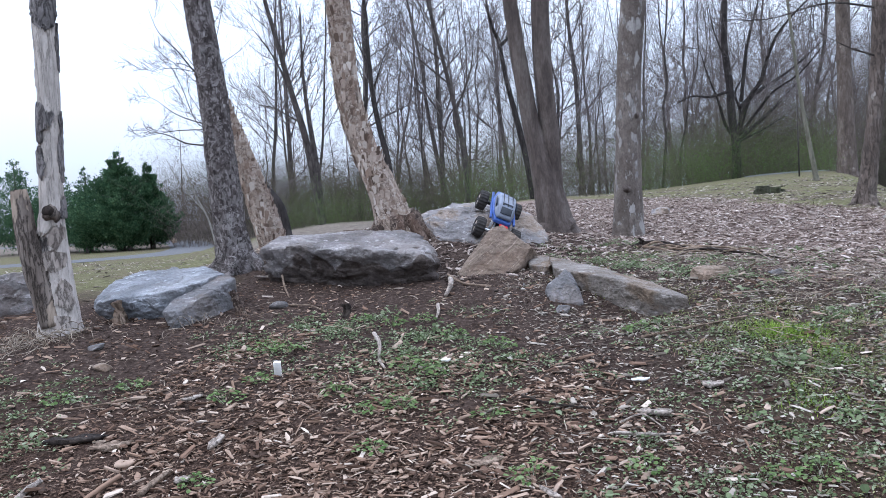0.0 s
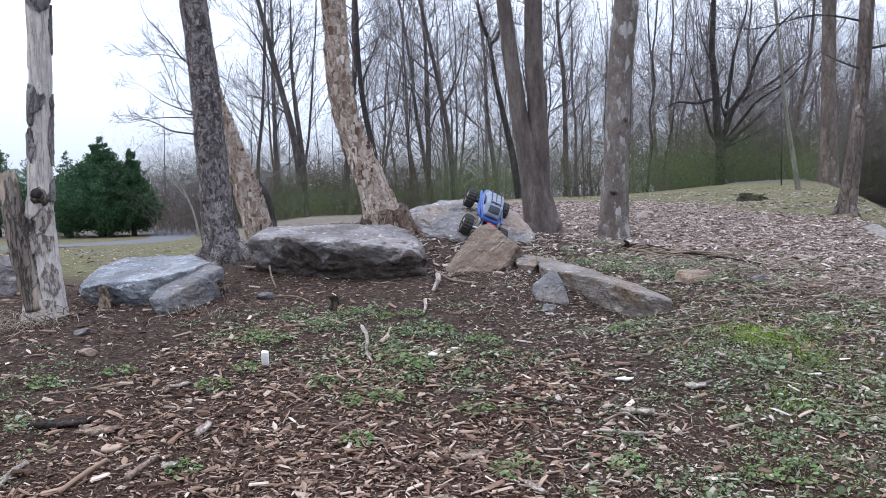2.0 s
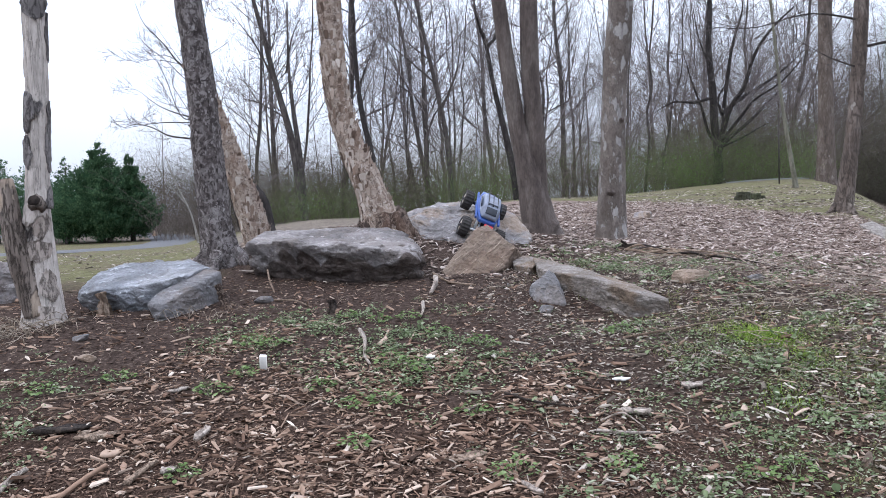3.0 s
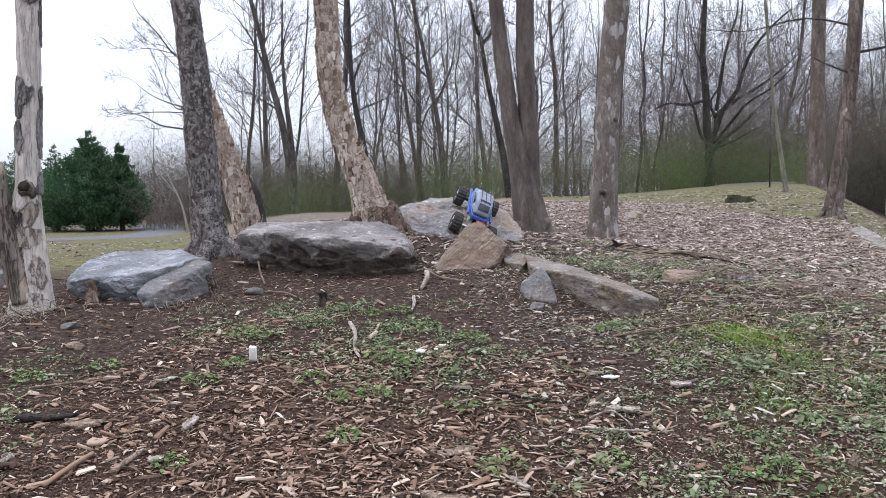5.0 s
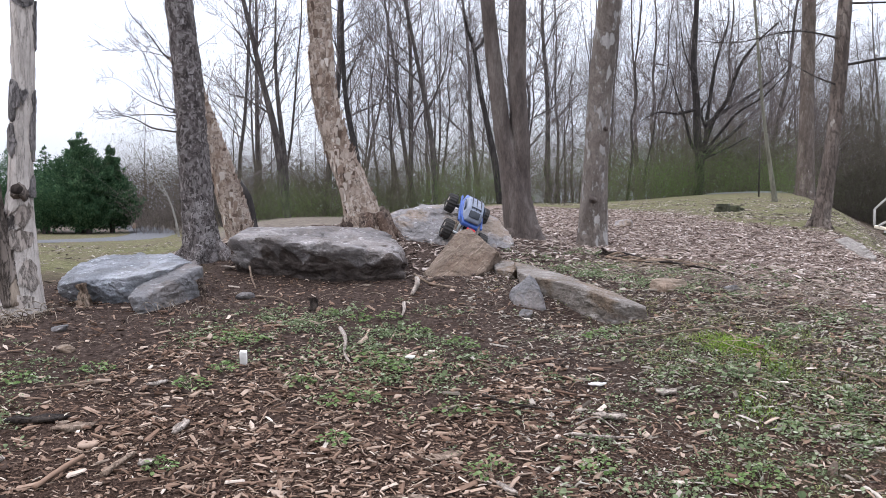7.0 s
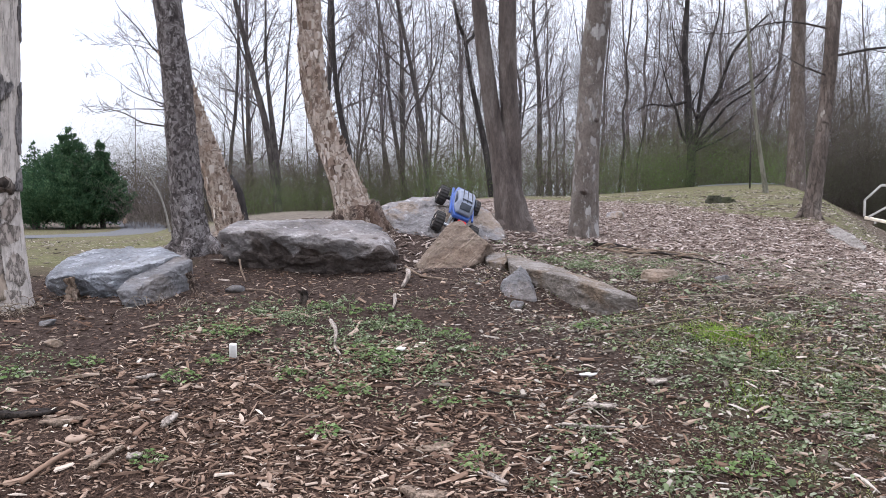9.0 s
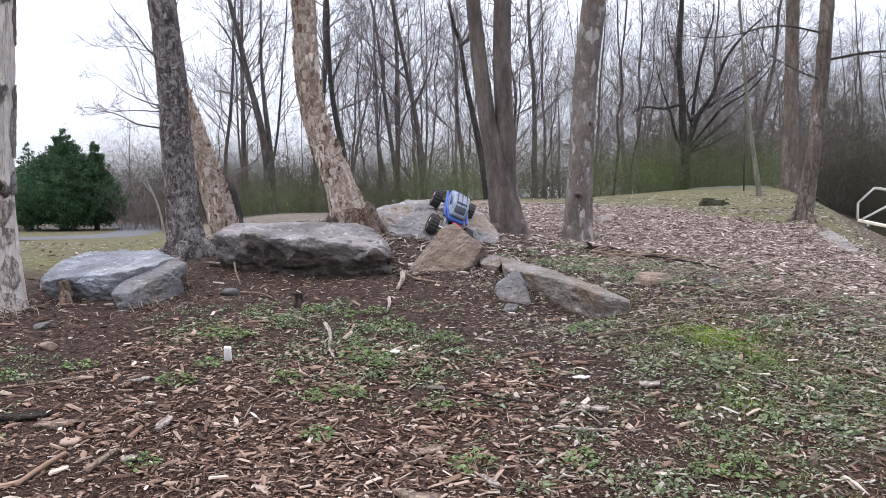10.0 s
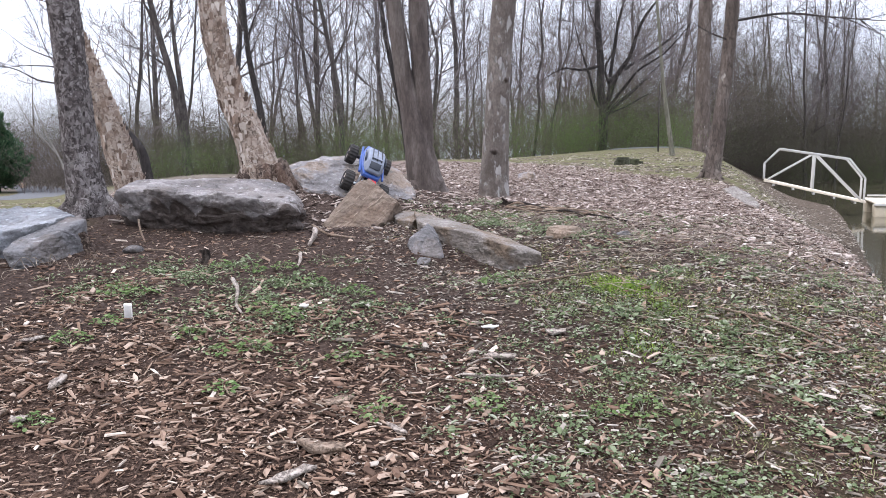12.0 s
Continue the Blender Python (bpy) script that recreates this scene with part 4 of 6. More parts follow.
drawn_tree(20.5, "straight dark bare tree", [
    (0.100, [(-2.17, 0.97), (-2.22, 2.20), (-2.46, 3.54), (-2.57, 4.73), (-2.61, 6.78)]),
    (0.020, [(-2.51, 4.28), (-2.15, 5.17), (-1.85, 5.90)]),
    (0.020, [(-2.57, 4.87), (-2.89, 5.61), (-3.11, 6.34)])], 7, 4, True)
drawn_tree(21.0, "slim bare tree leaning over the mound", [
    (0.085, [(-0.14, 1.07), (-0.25, 2.84), (-0.60, 4.82), (-1.00, 6.77)]),
    (0.030, [(-0.52, 4.36), (-1.28, 5.04), (-2.05, 5.72)]),
    (0.030, [(-0.37, 3.60), (0.09, 4.66), (0.24, 5.72)]),
    (0.020, [(-0.64, 4.97), (-1.43, 5.72), (-1.74, 6.47)])], 8, 5)
drawn_tree(19.5, "dark bare tree with a crooked fork", [
    (0.100, [(1.52, 1.11), (1.37, 2.14), (1.20, 2.99), (0.97, 4.12), (0.84, 5.05)]),
    (0.060, [(0.84, 5.05), (0.65, 5.52), (0.48, 6.50)]),
    (0.050, [(0.84, 4.96), (1.08, 5.22), (1.19, 5.80), (1.24, 6.50)])], 9, 4, True)
drawn_tree(20.0, "bare tree whose limbs reach out over the lawn", [
    (0.100, [(-6.57, 0.56), (-6.68, 2.75), (-6.75, 4.92), (-6.83, 7.21)]),
    (0.025, [(-6.79, 4.78), (-7.05, 4.92), (-7.40, 5.43), (-7.83, 5.93), (-8.00, 6.50)]),
    (0.014, [(-7.05, 4.95), (-7.48, 5.21), (-7.91, 5.28)]),
    (0.014, [(-6.83, 4.87), (-7.63, 5.04), (-8.14, 4.95)]),
    (0.022, [(-6.75, 3.55), (-7.07, 3.62), (-7.58, 3.84), (-8.01, 4.20)]),
    (0.028, [(-6.72, 2.97), (-7.05, 3.04), (-7.66, 3.16), (-8.17, 3.41), (-8.68, 3.55), (-9.12, 3.52)]),
    (0.015, [(-6.75, 3.41), (-7.51, 3.43), (-8.10, 3.36), (-8.54, 3.26)]),
    (0.018, [(-6.75, 3.48), (-7.10, 3.62), (-7.42, 4.63), (-7.69, 5.28)])], 10, 3, reach=0.8)


def scatter(name, shape, faces, places, turns, sizes, material, label, category):
    """Many copies of one small shape in one mesh. turns: an array of 3 x 3 matrices; sizes: n x 3."""
    shape = np.asarray(shape, float)
    v = np.einsum("nij,nkj->nki", turns, shape[None] * sizes[:, None]) + places[:, None]
    f = (np.arange(len(places)) * len(shape))[:, None, None] + np.asarray(faces)[None]
    ob = new(name, fast_mesh(name, v.reshape(-1, 3), f.reshape(-1, len(faces[0])), material, False))
    return tagged(ob, label, category, kind="stuff")


def turned(yaw, pitch, roll):
    """Arrays of turns: roll about x, then pitch about y, then yaw about z."""
    cy, sy, cp, sp, cr, sr = np.cos(yaw), np.sin(yaw), np.cos(pitch), np.sin(pitch), np.cos(roll), np.sin(roll)
    return np.stack([np.stack([cy * cp, cy * sp * sr - sy * cr, cy * sp * cr + sy * sr], 1),
                     np.stack([sy * cp, sy * sp * sr + cy * cr, sy * sp * cr - cy * sr], 1),
                     np.stack([-sp, cp * sr, cp * cr], 1)], 1)


def sow(rng, n, box, density):
    """Places by chance in a box (x0, x1, y0, y1), thinned by density(x, y) from 0 to 1."""
    x, y = rng.uniform(box[0], box[1], n), rng.uniform(box[2], box[3], n)
    keep = rng.random(n) < density(x, y)
    return x[keep], y[keep]


def wave(x, y, k, seed):
    """Soft uneven field from 0 to 1, to break up the edges of patches."""
    return 0.5 + 0.25 * (np.sin(k * x + seed) * np.cos(k * 1.3 * y + 2 * seed) + np.sin(k * 0.6 * (x + y) + 3 * seed) + 0.6 * np.sin(k * 2.3 * (x - 0.7 * y) + 5 * seed))


def blob(x, y, cx, cy, r):
    return np.exp(-((x - cx) ** 2 + (y - cy) ** 2) / r ** 2)


def mulch_right(x, y):
    w = 0.35 * wave(x, y, 5, 1)
    return smooth(5.3, 5.75, y + 1.3 * x + w) * smooth(1.6, 1.85, x + 0.14 * y + 0.3 * w) * (1 - smooth(1.15, 1.5, x - 0.47 * y + w * 0.5)) * (1 - smooth(10.0, 11.5, y + 0.15 * x + w * 3)) * (1 - smooth(4.25, 5.1, x + 0.25 * y + 1.2 * w - 0.1))


def mulch_near(x, y):
    w = wave(x, y, 4, 2)
    left = smooth(3.05, 2.45, y + 0.7 * w)
    thin = 0.16 + 0.84 * (1 - smooth(0.25, 0.85, x + 0.4 * w))
    patchy = np.clip(1.9 * wave(x, y, 6, 9) - 0.25, 0.3, 1) * (1 - 0.75 * blob(x, y, -0.44, 2.1, 0.13)) * (1 - 0.6 * blob(x, y, -0.4, 2.45, 0.12))
    return np.clip(left * thin * patchy * 1.3 + 0.10, 0, 1) * (1 - smooth(3.2, 4.2, y))


def weedy(x, y):
    w = wave(x, y, 9, 3)
    d = 0.8 * blob(x, y, -0.52, 2.95, 0.2) + 1.5 * blob(x, y, -0.2, 2.75, 0.26) + 1.5 * blob(x, y, -0.1, 2.5, 0.22) + 1.3 * blob(x, y, 0.13, 2.5, 0.2) + 0.8 * blob(x, y, -0.85, 2.66, 0.2) + 0.5 * blob(x, y, 0.1, 2.2, 0.15)
    d = d + 0.36 * smooth(0.1, 0.5, x) * smooth(3.2, 2.8, y) + 0.3 * smooth(0.2, 0.6, x) * smooth(2.3, 2.0, y) + 0.8 * blob(x, y, 0.95, 3.6, 0.3) + 0.9 * blob(x, y, 0.72, 4.05, 0.28) + 0.6 * blob(x, y, 0.85, 4.5, 0.2) + 0.7 * blob(x, y, 1.35, 3.7, 0.35) + 0.7 * blob(x, y, 0.85, 2.05, 0.22) + 0.6 * blob(x, y, 0.6, 1.85, 0.18) + 0.5 * blob(x, y, 1.15, 2.4, 0.3)
    d = d + 0.45 * smooth(-1.0, -1.3, x) * smooth(2.75, 2.4, y)
    clump = np.clip(2.6 * wave(x, y, 29, 6) - 0.75, 0, 1.2)
    return np.clip(d * (w * 1.6 - 0.25) * (0.4 + 1.1 * clump), 0, 1) * (1 - 0.8 * blob(x, y, 0.3, 2.95, 0.3))


M_CHIP = varied("wood_chips", ((0.0, (0.045, 0.029, 0.021)), (0.3, (0.14, 0.087, 0.06)), (0.6, (0.24, 0.16, 0.113)), (0.85, (0.335, 0.248, 0.186)), (0.97, (0.42, 0.335, 0.265)), (1.0, (0.58, 0.50, 0.42))))
M_FLAKE = varied("weathered_mulch", ((0.0, (0.07, 0.049, 0.04)), (0.35, (0.19, 0.143, 0.118)), (0.7, (0.33, 0.268, 0.227)), (0.95, (0.45, 0.385, 0.34)), (1.0, (0.60, 0.54, 0.49))))
M_LITTER = varied("leaf_shreds", ((0.0, (0.05, 0.04, 0.032)), (0.5, (0.22, 0.188, 0.15)), (1.0, (0.46, 0.41, 0.35))))
M_CRUMB = varied("soil_crumbs", ((0.0, (0.009, 0.006, 0.005)), (0.5, (0.042, 0.028, 0.021)), (0.85, (0.13, 0.094, 0.07)), (1.0, (0.33, 0.26, 0.2))), 0.95)
M_WEED = leafy(varied("weed_leaves", ((0.0, (0.085, 0.115, 0.055)), (0.5, (0.175, 0.22, 0.11)), (0.85, (0.275, 0.31, 0.195)), (1.0, (0.40, 0.42, 0.31))), 0.8), 0.3)
M_GRASS = leafy(varied("grass_blades", ((0.0, (0.11, 0.125, 0.048)), (0.6, (0.21, 0.235, 0.088)), (1.0, (0.37, 0.35, 0.20))), 0.75), 0.3)
M_MOSS = varied("olive_moss", ((0.0, (0.075, 0.078, 0.036)), (0.5, (0.175, 0.178, 0.082)), (1.0, (0.32, 0.295, 0.18))), 0.9)
M_LAWN = varied("lawn_blades", ((0.0, (0.10, 0.11, 0.042)), (0.6, (0.18, 0.195, 0.075)), (1.0, (0.31, 0.29, 0.16))), 0.9)
M_BRIGHT = varied("bright_new_grass", ((0.0, (0.10, 0.18, 0.02)), (1.0, (0.24, 0.34, 0.05))), 0.65)
M_STRAW = varied("dry_stems", ((0.0, (0.10, 0.075, 0.055)), (0.5, (0.23, 0.185, 0.14)), (1.0, (0.42, 0.36, 0.29))))
M_BRUSH = varied("brush_stems", ((0.0, (0.06, 0.05, 0.043)), (0.5, (0.12, 0.10, 0.086)), (1.0, (0.21, 0.18, 0.158))))
shrub = Mat("shrub_leaves", 1.0, 0.05)
shrub_tone = shrub.ramp(shrub.island(), (0.0, (0.105, 0.165, 0.045)), (1.0, (0.155, 0.235, 0.07)))
shrub.color(shrub.mix(shrub.step(shrub.noise(0.8, 4), 0.45, 0.65), shrub_tone, shrub.ramp(shrub.island(), (0.0, (0.105, 0.11, 0.058)), (1.0, (0.15, 0.155, 0.08)))))
M_SHRUB = leafy(shrub.mat)

CHIP_POINTED = [(-1.1, 0.1, 0), (-0.3, 0.55, 0), (0.7, 0.5, 0), (1.2, -0.1, 0), (-0.9, -0.1, 0.8), (-0.2, 0.3, 1.2), (0.8, 0.2, 0.9), (0.3, -0.7, 1)]
CHIP_SHARD = [(-1.2, 0.1, 0), (-0.2, 0.9, 0), (0.5, 0.6, 0), (1.0, -0.5, 0), (-1.1, 0.0, 0.5), (-0.3, 0.7, 1), (0.4, 0.4, 0.8), (0.2, -0.8, 1)]
CHIP_SPLIT = [(-1.3, -0.2, 0), (-1.0, 0.3, 0), (1.2, 0.35, 0.2), (1.1, -0.1, 0), (-0.9, -0.3, 0.9), (-1.1, 0.2, 1.3), (1.3, 0.2, 1.1), (0.9, -0.25, 1)]
CHIP_CURLED = [(-1, -0.5, 0.8), (-0.8, 0.7, 0.9), (0.7, 0.8, 0), (1, -0.6, 0.5), (-0.8, -0.6, 2.2), (-0.7, 0.4, 2.0), (0.5, 0.9, 1), (0.9, -0.2, 1.6)]


def chips(name, n, box, density, long, material, label, seed, lift=0.004):
    rg = np.random.default_rng(seed)
    x, y = sow(rg, n, box, density)
    k = len(x)
    half = np.minimum(np.exp(rg.normal(math.log(long), 0.55, k)), 0.03)
    sizes = np.stack([half, np.minimum(half * np.exp(rg.normal(-1.05, 0.5, k)), 0.010), np.minimum(half * 0.22, 0.005) * rg.uniform(0.5, 1.3, k)], 1)
    z = surf_many(x, y) + rg.uniform(0.0005, lift + 0.002, k)
    place, turn = np.stack([x, y, z], 1), turned(rg.uniform(0, 6.28, k), rg.normal(0, 0.22, k), rg.normal(0, 0.35, k))
    pick = rg.integers(0, 5, k)
    v = np.einsum("nij,nkj->nki", turn, np.array([CHIP, CHIP_POINTED, CHIP_CURLED, CHIP_SHARD, CHIP_SPLIT], float)[pick] * sizes[:, None]) + place[:, None]
    f = (np.arange(k) * 8)[:, None, None] + np.array(CHIP_FACES)[None]
    tagged(new(name, fast_mesh(name, v.reshape(-1, 3), f.reshape(-1, 4), material, False)), label, "wood chips", kind="stuff")


def near_fade(x, y):
    """Thins the fine chips out unevenly behind and beside the slope."""
    w = 0.35 * wave(x, y, 6, 5)
    return smooth(0.8, 1.25, y + w) * smooth(-2.3, -1.8, x + 0.5 * w) * smooth(2.3, 1.9, x - 0.5 * w)


def wide_fade(x, y):
    w = 0.7 * wave(x, y, 3, 5)
    return 0.8 * smooth(-2.2, -0.6, y + w) * smooth(-4.4, -3.0, x + w) * smooth(3.0, 1.8, x - w)


chips("wood_chips", 172000, (-2.3, 2.3, 0.8, 4.2), lambda x, y: mulch_near(x, y) * near_fade(x, y), 0.0057, M_CHIP, "reddish brown and tan wood chips on dark soil", 11)
chips("wood_chips", 15000, (-1.9, 2.0, 1.25, 3.4), mulch_near, 0.0098, M_CHIP, "brown and tan chips of shredded wood", 16, 0.006)
chips("wood_chips", 900, (-1.9, 2.0, 1.25, 3.4), mulch_near, 0.015, M_CHIP, "larger splinters of pale and brown wood on soil", 12, 0.008)
chips("wood_chips", 15000, (-4.4, 3.0, -2.2, 1.4), wide_fade, 0.014, M_CHIP, "brown wood chips on the soil nearest the path", 25, 0.006)
chips("wood_chips", 3600, (-4.4, -1.85, 1.3, 3.6), lambda x, y: wide_fade(x, y) * smooth(3.6, 2.9, y - 0.3 * wave(x, y, 4, 2)), 0.014, M_CHIP, "brown wood chips beside the dead trunk", 26, 0.006)
chips("mulch_flakes", 170000, (0.3, 5.0, 2.6, 11.5), mulch_right, 0.0090, M_FLAKE, "weathered pinkish grey mulch flakes on the mound", 13, 0.008)
chips("leaf_litter", 3500, (-5, -1.2, 3.8, 9), lambda x, y: smooth(0.3, 0.8, -x - 0.27 * y) * 0.5, 0.010, M_LITTER, "brown dead leaves on the lawn", 17, 0.01)
chips("wood_chips", 9000, (0.1, 1.1, 3.8, 6.8), lambda x, y: 0.5 * (1 - mulch_right(x, y)), 0.012, M_FLAKE, "mulch flakes round the tree trunks", 18)
chips("leaf_litter", 66000, (-0.1, 2.4, 1.3, 3.9), lambda x, y: (0.25 + 0.4 * wave(x, y, 11, 4)) * smooth(-0.1, 0.5, x), 0.0046, M_LITTER, "pale shreds of leaf and wood among weeds", 19, 0.007)
chips("leaf_litter", 26000, (1.8, 9.0, 4.6, 15), lambda x, y: smooth(4.4, 5.0, x + 0.25 * y) * smooth(0.75, 0.6, x / (y + 1)) * np.clip(wave(x, y, 3, 4) * 1.6 - 0.3, 0, 1) * np.clip(60 / (y * y), 0.2, 1), 0.016, M_LITTER, "brown leaf litter on the lawn and bank", 24, 0.01)
chips("leaf_litter", 5000, (-1.7, 0.0, 4.2, 7.5), lambda x, y: 0.6 + 0 * x, 0.014, M_FLAKE, "brown leaf litter on the ridge behind the boulders", 20, 0.01)
chips("wood_chips", 16000, (1.2, 2.8, 1.4, 3.6), lambda x, y: smooth(0.5, 0.62, x / y + 0.1 * wave(x, y, 5, 3)) * 0.8, 0.006, M_LITTER, "pale weathered mulch at the top of the bank", 27, 0.006)
chips("leaf_litter", 30000, (1.6, 11, 3.2, 18), lambda x, y: smooth(0.8, 1.3, x - 0.47 * y + 0.3 * wave(x, y, 4, 1)) * (ground_z(x, y) > WATER + 0.04) * np.clip(70 / (y * y), 0.25, 1) * np.clip(1.8 * wave(x, y, 5, 7) - 0.3, 0.1, 1), 0.012, M_LITTER, "brown leaf litter on the muddy bank", 28, 0.008)
chips("soil_crumbs", 60000, (-1.9, 2.3, 1.4, 4.4), lambda x, y: 0.5 + 0 * x, 0.0032, M_CRUMB, "dark crumbs of soil and leaf litter", 15, 0.003)
chips("wood_chips", 1500, (-0.45, 0.5, 3.6, 5.2), lambda x, y: 0.7 + 0 * x, 0.012, M_FLAKE, "mulch flakes lying between the boulders", 14)


def grassy(x, y):
    w = wave(x, y, 7, 6)
    d = 0.75 * smooth(0.5, 1.1, x) * smooth(3.6, 3.1, y + 0.6 * (x - 1)) + 0.9 * blob(x, y, 1.0, 2.35, 0.3) + 0.6 * blob(x, y, 1.6, 2.6, 0.4) + 0.5 * blob(x, y, 0.8, 3.9, 0.45)
    return np.clip(1.4 * d * (2.2 * w - 0.65) * np.clip(2.2 * wave(x, y, 23, 3) - 0.4, 0, 1), 0, 1)


def leaves_at(rg, x, y, spread, height, n_lo, n_hi):
    """Places and turns of the leaves of low rosettes."""
    counts = rg.integers(n_lo, n_hi, len(x))
    px, py = np.repeat(x, counts), np.repeat(y, counts)
    a = rg.uniform(0, 6.28, len(px))
    r = spread * np.sqrt(rg.random(len(px)))
    lx, ly = px + r * np.cos(a), py + r * np.sin(a)
    z = np.repeat(surf_many(x, y), counts) + rg.uniform(0.15, 1.0, len(px)) * height * (1.2 - r / spread)
    return np.stack([lx, ly, z], 1), turned(a, rg.normal(-0.15, 0.35, len(px)), rg.normal(0, 0.3, len(px)))


LEAF = [(-0.1, 0, 0), (0.25, 0.42, 0.10), (0.75, 0.45, 0.08), (1.0, 0, -0.05), (0.75, -0.45, 0.08), (0.25, -0.42, 0.10), (0.5, 0, -0.04)]
LEAF_FACES = [(0, 1, 6), (1, 2, 6), (2, 3, 6), (3, 4, 6), (4, 5, 6), (5, 0, 6)]


def weeds(n, box, density, seed, spread=0.03, height=0.02, size=0.0088, name="weeds", material=None, label="low green weeds with small scalloped leaves"):
    rg = np.random.default_rng(seed)
    x, y = sow(rg, n, box, density)
    p, t = leaves_at(rg, x, y, spread, height, 9, 22)
    s = size * rg.uniform(0.55, 1.3, len(p))
    scatter(name, LEAF, LEAF_FACES, p, t, np.stack([s, s * rg.uniform(0.45, 1.1, len(p)), s * rg.uniform(0.3, 2.2, len(p))], 1), material or M_WEED, label, "weeds")


weeds(15500, (-1.9, 2.2, 1.3, 4.75), lambda x, y: np.clip(weedy(x, y) + 0.25 * smooth(0.4, 0.9, x) * smooth(2.6, 2.1, y) * wave(x, y, 14, 7), 0, 1) , 21)
weeds(6500, (0.2, 2.3, 1.4, 4.2), lambda x, y: np.clip(1.1 * grassy(x, y) * wave(x, y, 12, 5) + 0.3 * smooth(0.3, 0.9, x) * smooth(3.4, 2.9, y) * wave(x, y, 21, 2), 0, 1), 23, 0.022, 0.012, 0.0055, material=M_GRASS, label="tiny olive seedlings over the slope")
weeds(1500, (-1.9, 2.2, 1.3, 4.2), lambda x, y: 0.5 * weedy(x, y), 22, 0.045, 0.036, 0.0165)


def blades(name, n, box, density, tall, material, label, seed, wide=0.0022, flat=0.5):
    rg = np.random.default_rng(seed)
    x, y = sow(rg, n, box, density)
    k = len(x)
    z = surf_many(x, y) - 0.004
    h = tall * rg.uniform(0.4, 1.3, k)
    shape = [(-1, 0, 0), (1, 0, 0), (0.7, 0.25, 0.6), (-0.7, 0.25, 0.6), (0.12, 0.8, 1), (-0.12, 0.8, 1)]
    scatter(name, shape, [(0, 1, 2, 3), (3, 2, 4, 5)], np.stack([x, y, z], 1), turned(rg.uniform(0, 6.28, k), rg.normal(0, 0.2, k), -rg.normal(flat, 0.35, k)), np.stack([np.full(k, wide), h * 0.6, h], 1), material, label, "grass")


blades("moss", 130000, (0.15, 2.6, 1.4, 4.5), lambda x, y: np.clip(2.0 * grassy(x, y) * (2.4 * wave(x, y, 17, 8) - 0.8) + 0.12 * smooth(0.2, 0.9, x) * smooth(3.6, 3.0, y), 0, 1), 0.009, M_MOSS, "short olive moss and seedlings over the slope", 35, 0.0016, 0.8)
blades("grass", 95000, (0.2, 2.6, 1.4, 4.5), grassy, 0.019, M_GRASS, "thin short grass among weeds on the slope", 31, 0.0013)
blades("grass", 60000, (0.75, 1.3, 2.0, 2.9), lambda x, y: np.clip(blob(x, y, 0.99, 2.62, 0.075) + 0.75 * blob(x, y, 1.07, 2.58, 0.06) + 0.35 * blob(x, y, 1.07, 2.4, 0.06) + 0.2 * blob(x, y, 0.9, 2.12, 0.07), 0, 1), 0.02, M_BRIGHT, "bright yellow-green patch of new grass", 32, 0.0012)
blades("grass", 120000, (-9, -1.3, 3.9, 22), lambda x, y: smooth(0.3, 0.8, -x - 0.27 * y + 0.5 * wave(x, y, 3, 2)) * np.clip(9 / (y * y) + 0.05, 0, 1), 0.022, M_LAWN, "short lawn behind the boulders", 33, 0.003, 1.3)
blades("grass", 62000, (1.0, 9.5, 4.8, 16), lambda x, y: np.maximum(smooth(10, 11.5, y + 0.15 * x + 2 * wave(x, y, 2, 3)), smooth(4.3, 4.8, x + 0.25 * y + 0.4 * wave(x, y, 4, 3))) * smooth(1.7, 1.2, x - 0.47 * y) * np.clip(wave(x, y, 2.5, 4) * 1.8 - 0.35, 0, 1), 0.026, M_LAWN, "patchy lawn beyond the mulch", 34, 0.004, 1.35)


def strands(name, n, box, density, length, radius, material, label, seed, heading=None, lift=0.012, category="twigs"):
    """Curved dead stems lying on the ground."""
    rg = np.random.default_rng(seed)
    x, y = sow(rg, n, box, density)
    k, m = 7, len(x)
    ang = rg.uniform(0, 6.28, m) if heading is None else rg.normal(heading, 0.5, m)
    ln, r, bend, hump = length * rg.uniform(0.4, 1.5, m), radius * rg.uniform(0.6, 1.4, m), rg.normal(0, 0.13, m), rg.uniform(0.2, 1, m) * lift
    prev = np.stack([x, y, surf_many(x, y) + 0.002], 1)
    p0, p1, r0, r1 = [], [], [], []
    for i in range(k):
        ang = ang + bend + rg.normal(0, 0.32, m)
        x, y = x + np.cos(ang) * ln / k, y + np.sin(ang) * ln / k
        nxt = np.stack([x, y, surf_many(x, y) + 0.003 + hump * math.sin((i + 1) / k * 3.1)], 1)
        p0.append(prev), p1.append(nxt), r0.append(r * (1 - 0.1 * i)), r1.append(r * (1 - 0.1 * (i + 1)))
        prev = nxt
    p0, p1, r0, r1 = (np.concatenate(q) for q in (p0, p1, r0, r1))
    v, f = prisms(p0, p1, np.array(r0), np.array(r1), 4)
    tagged(new(name, fast_mesh(name, v, f, material)), label, category, kind="stuff")


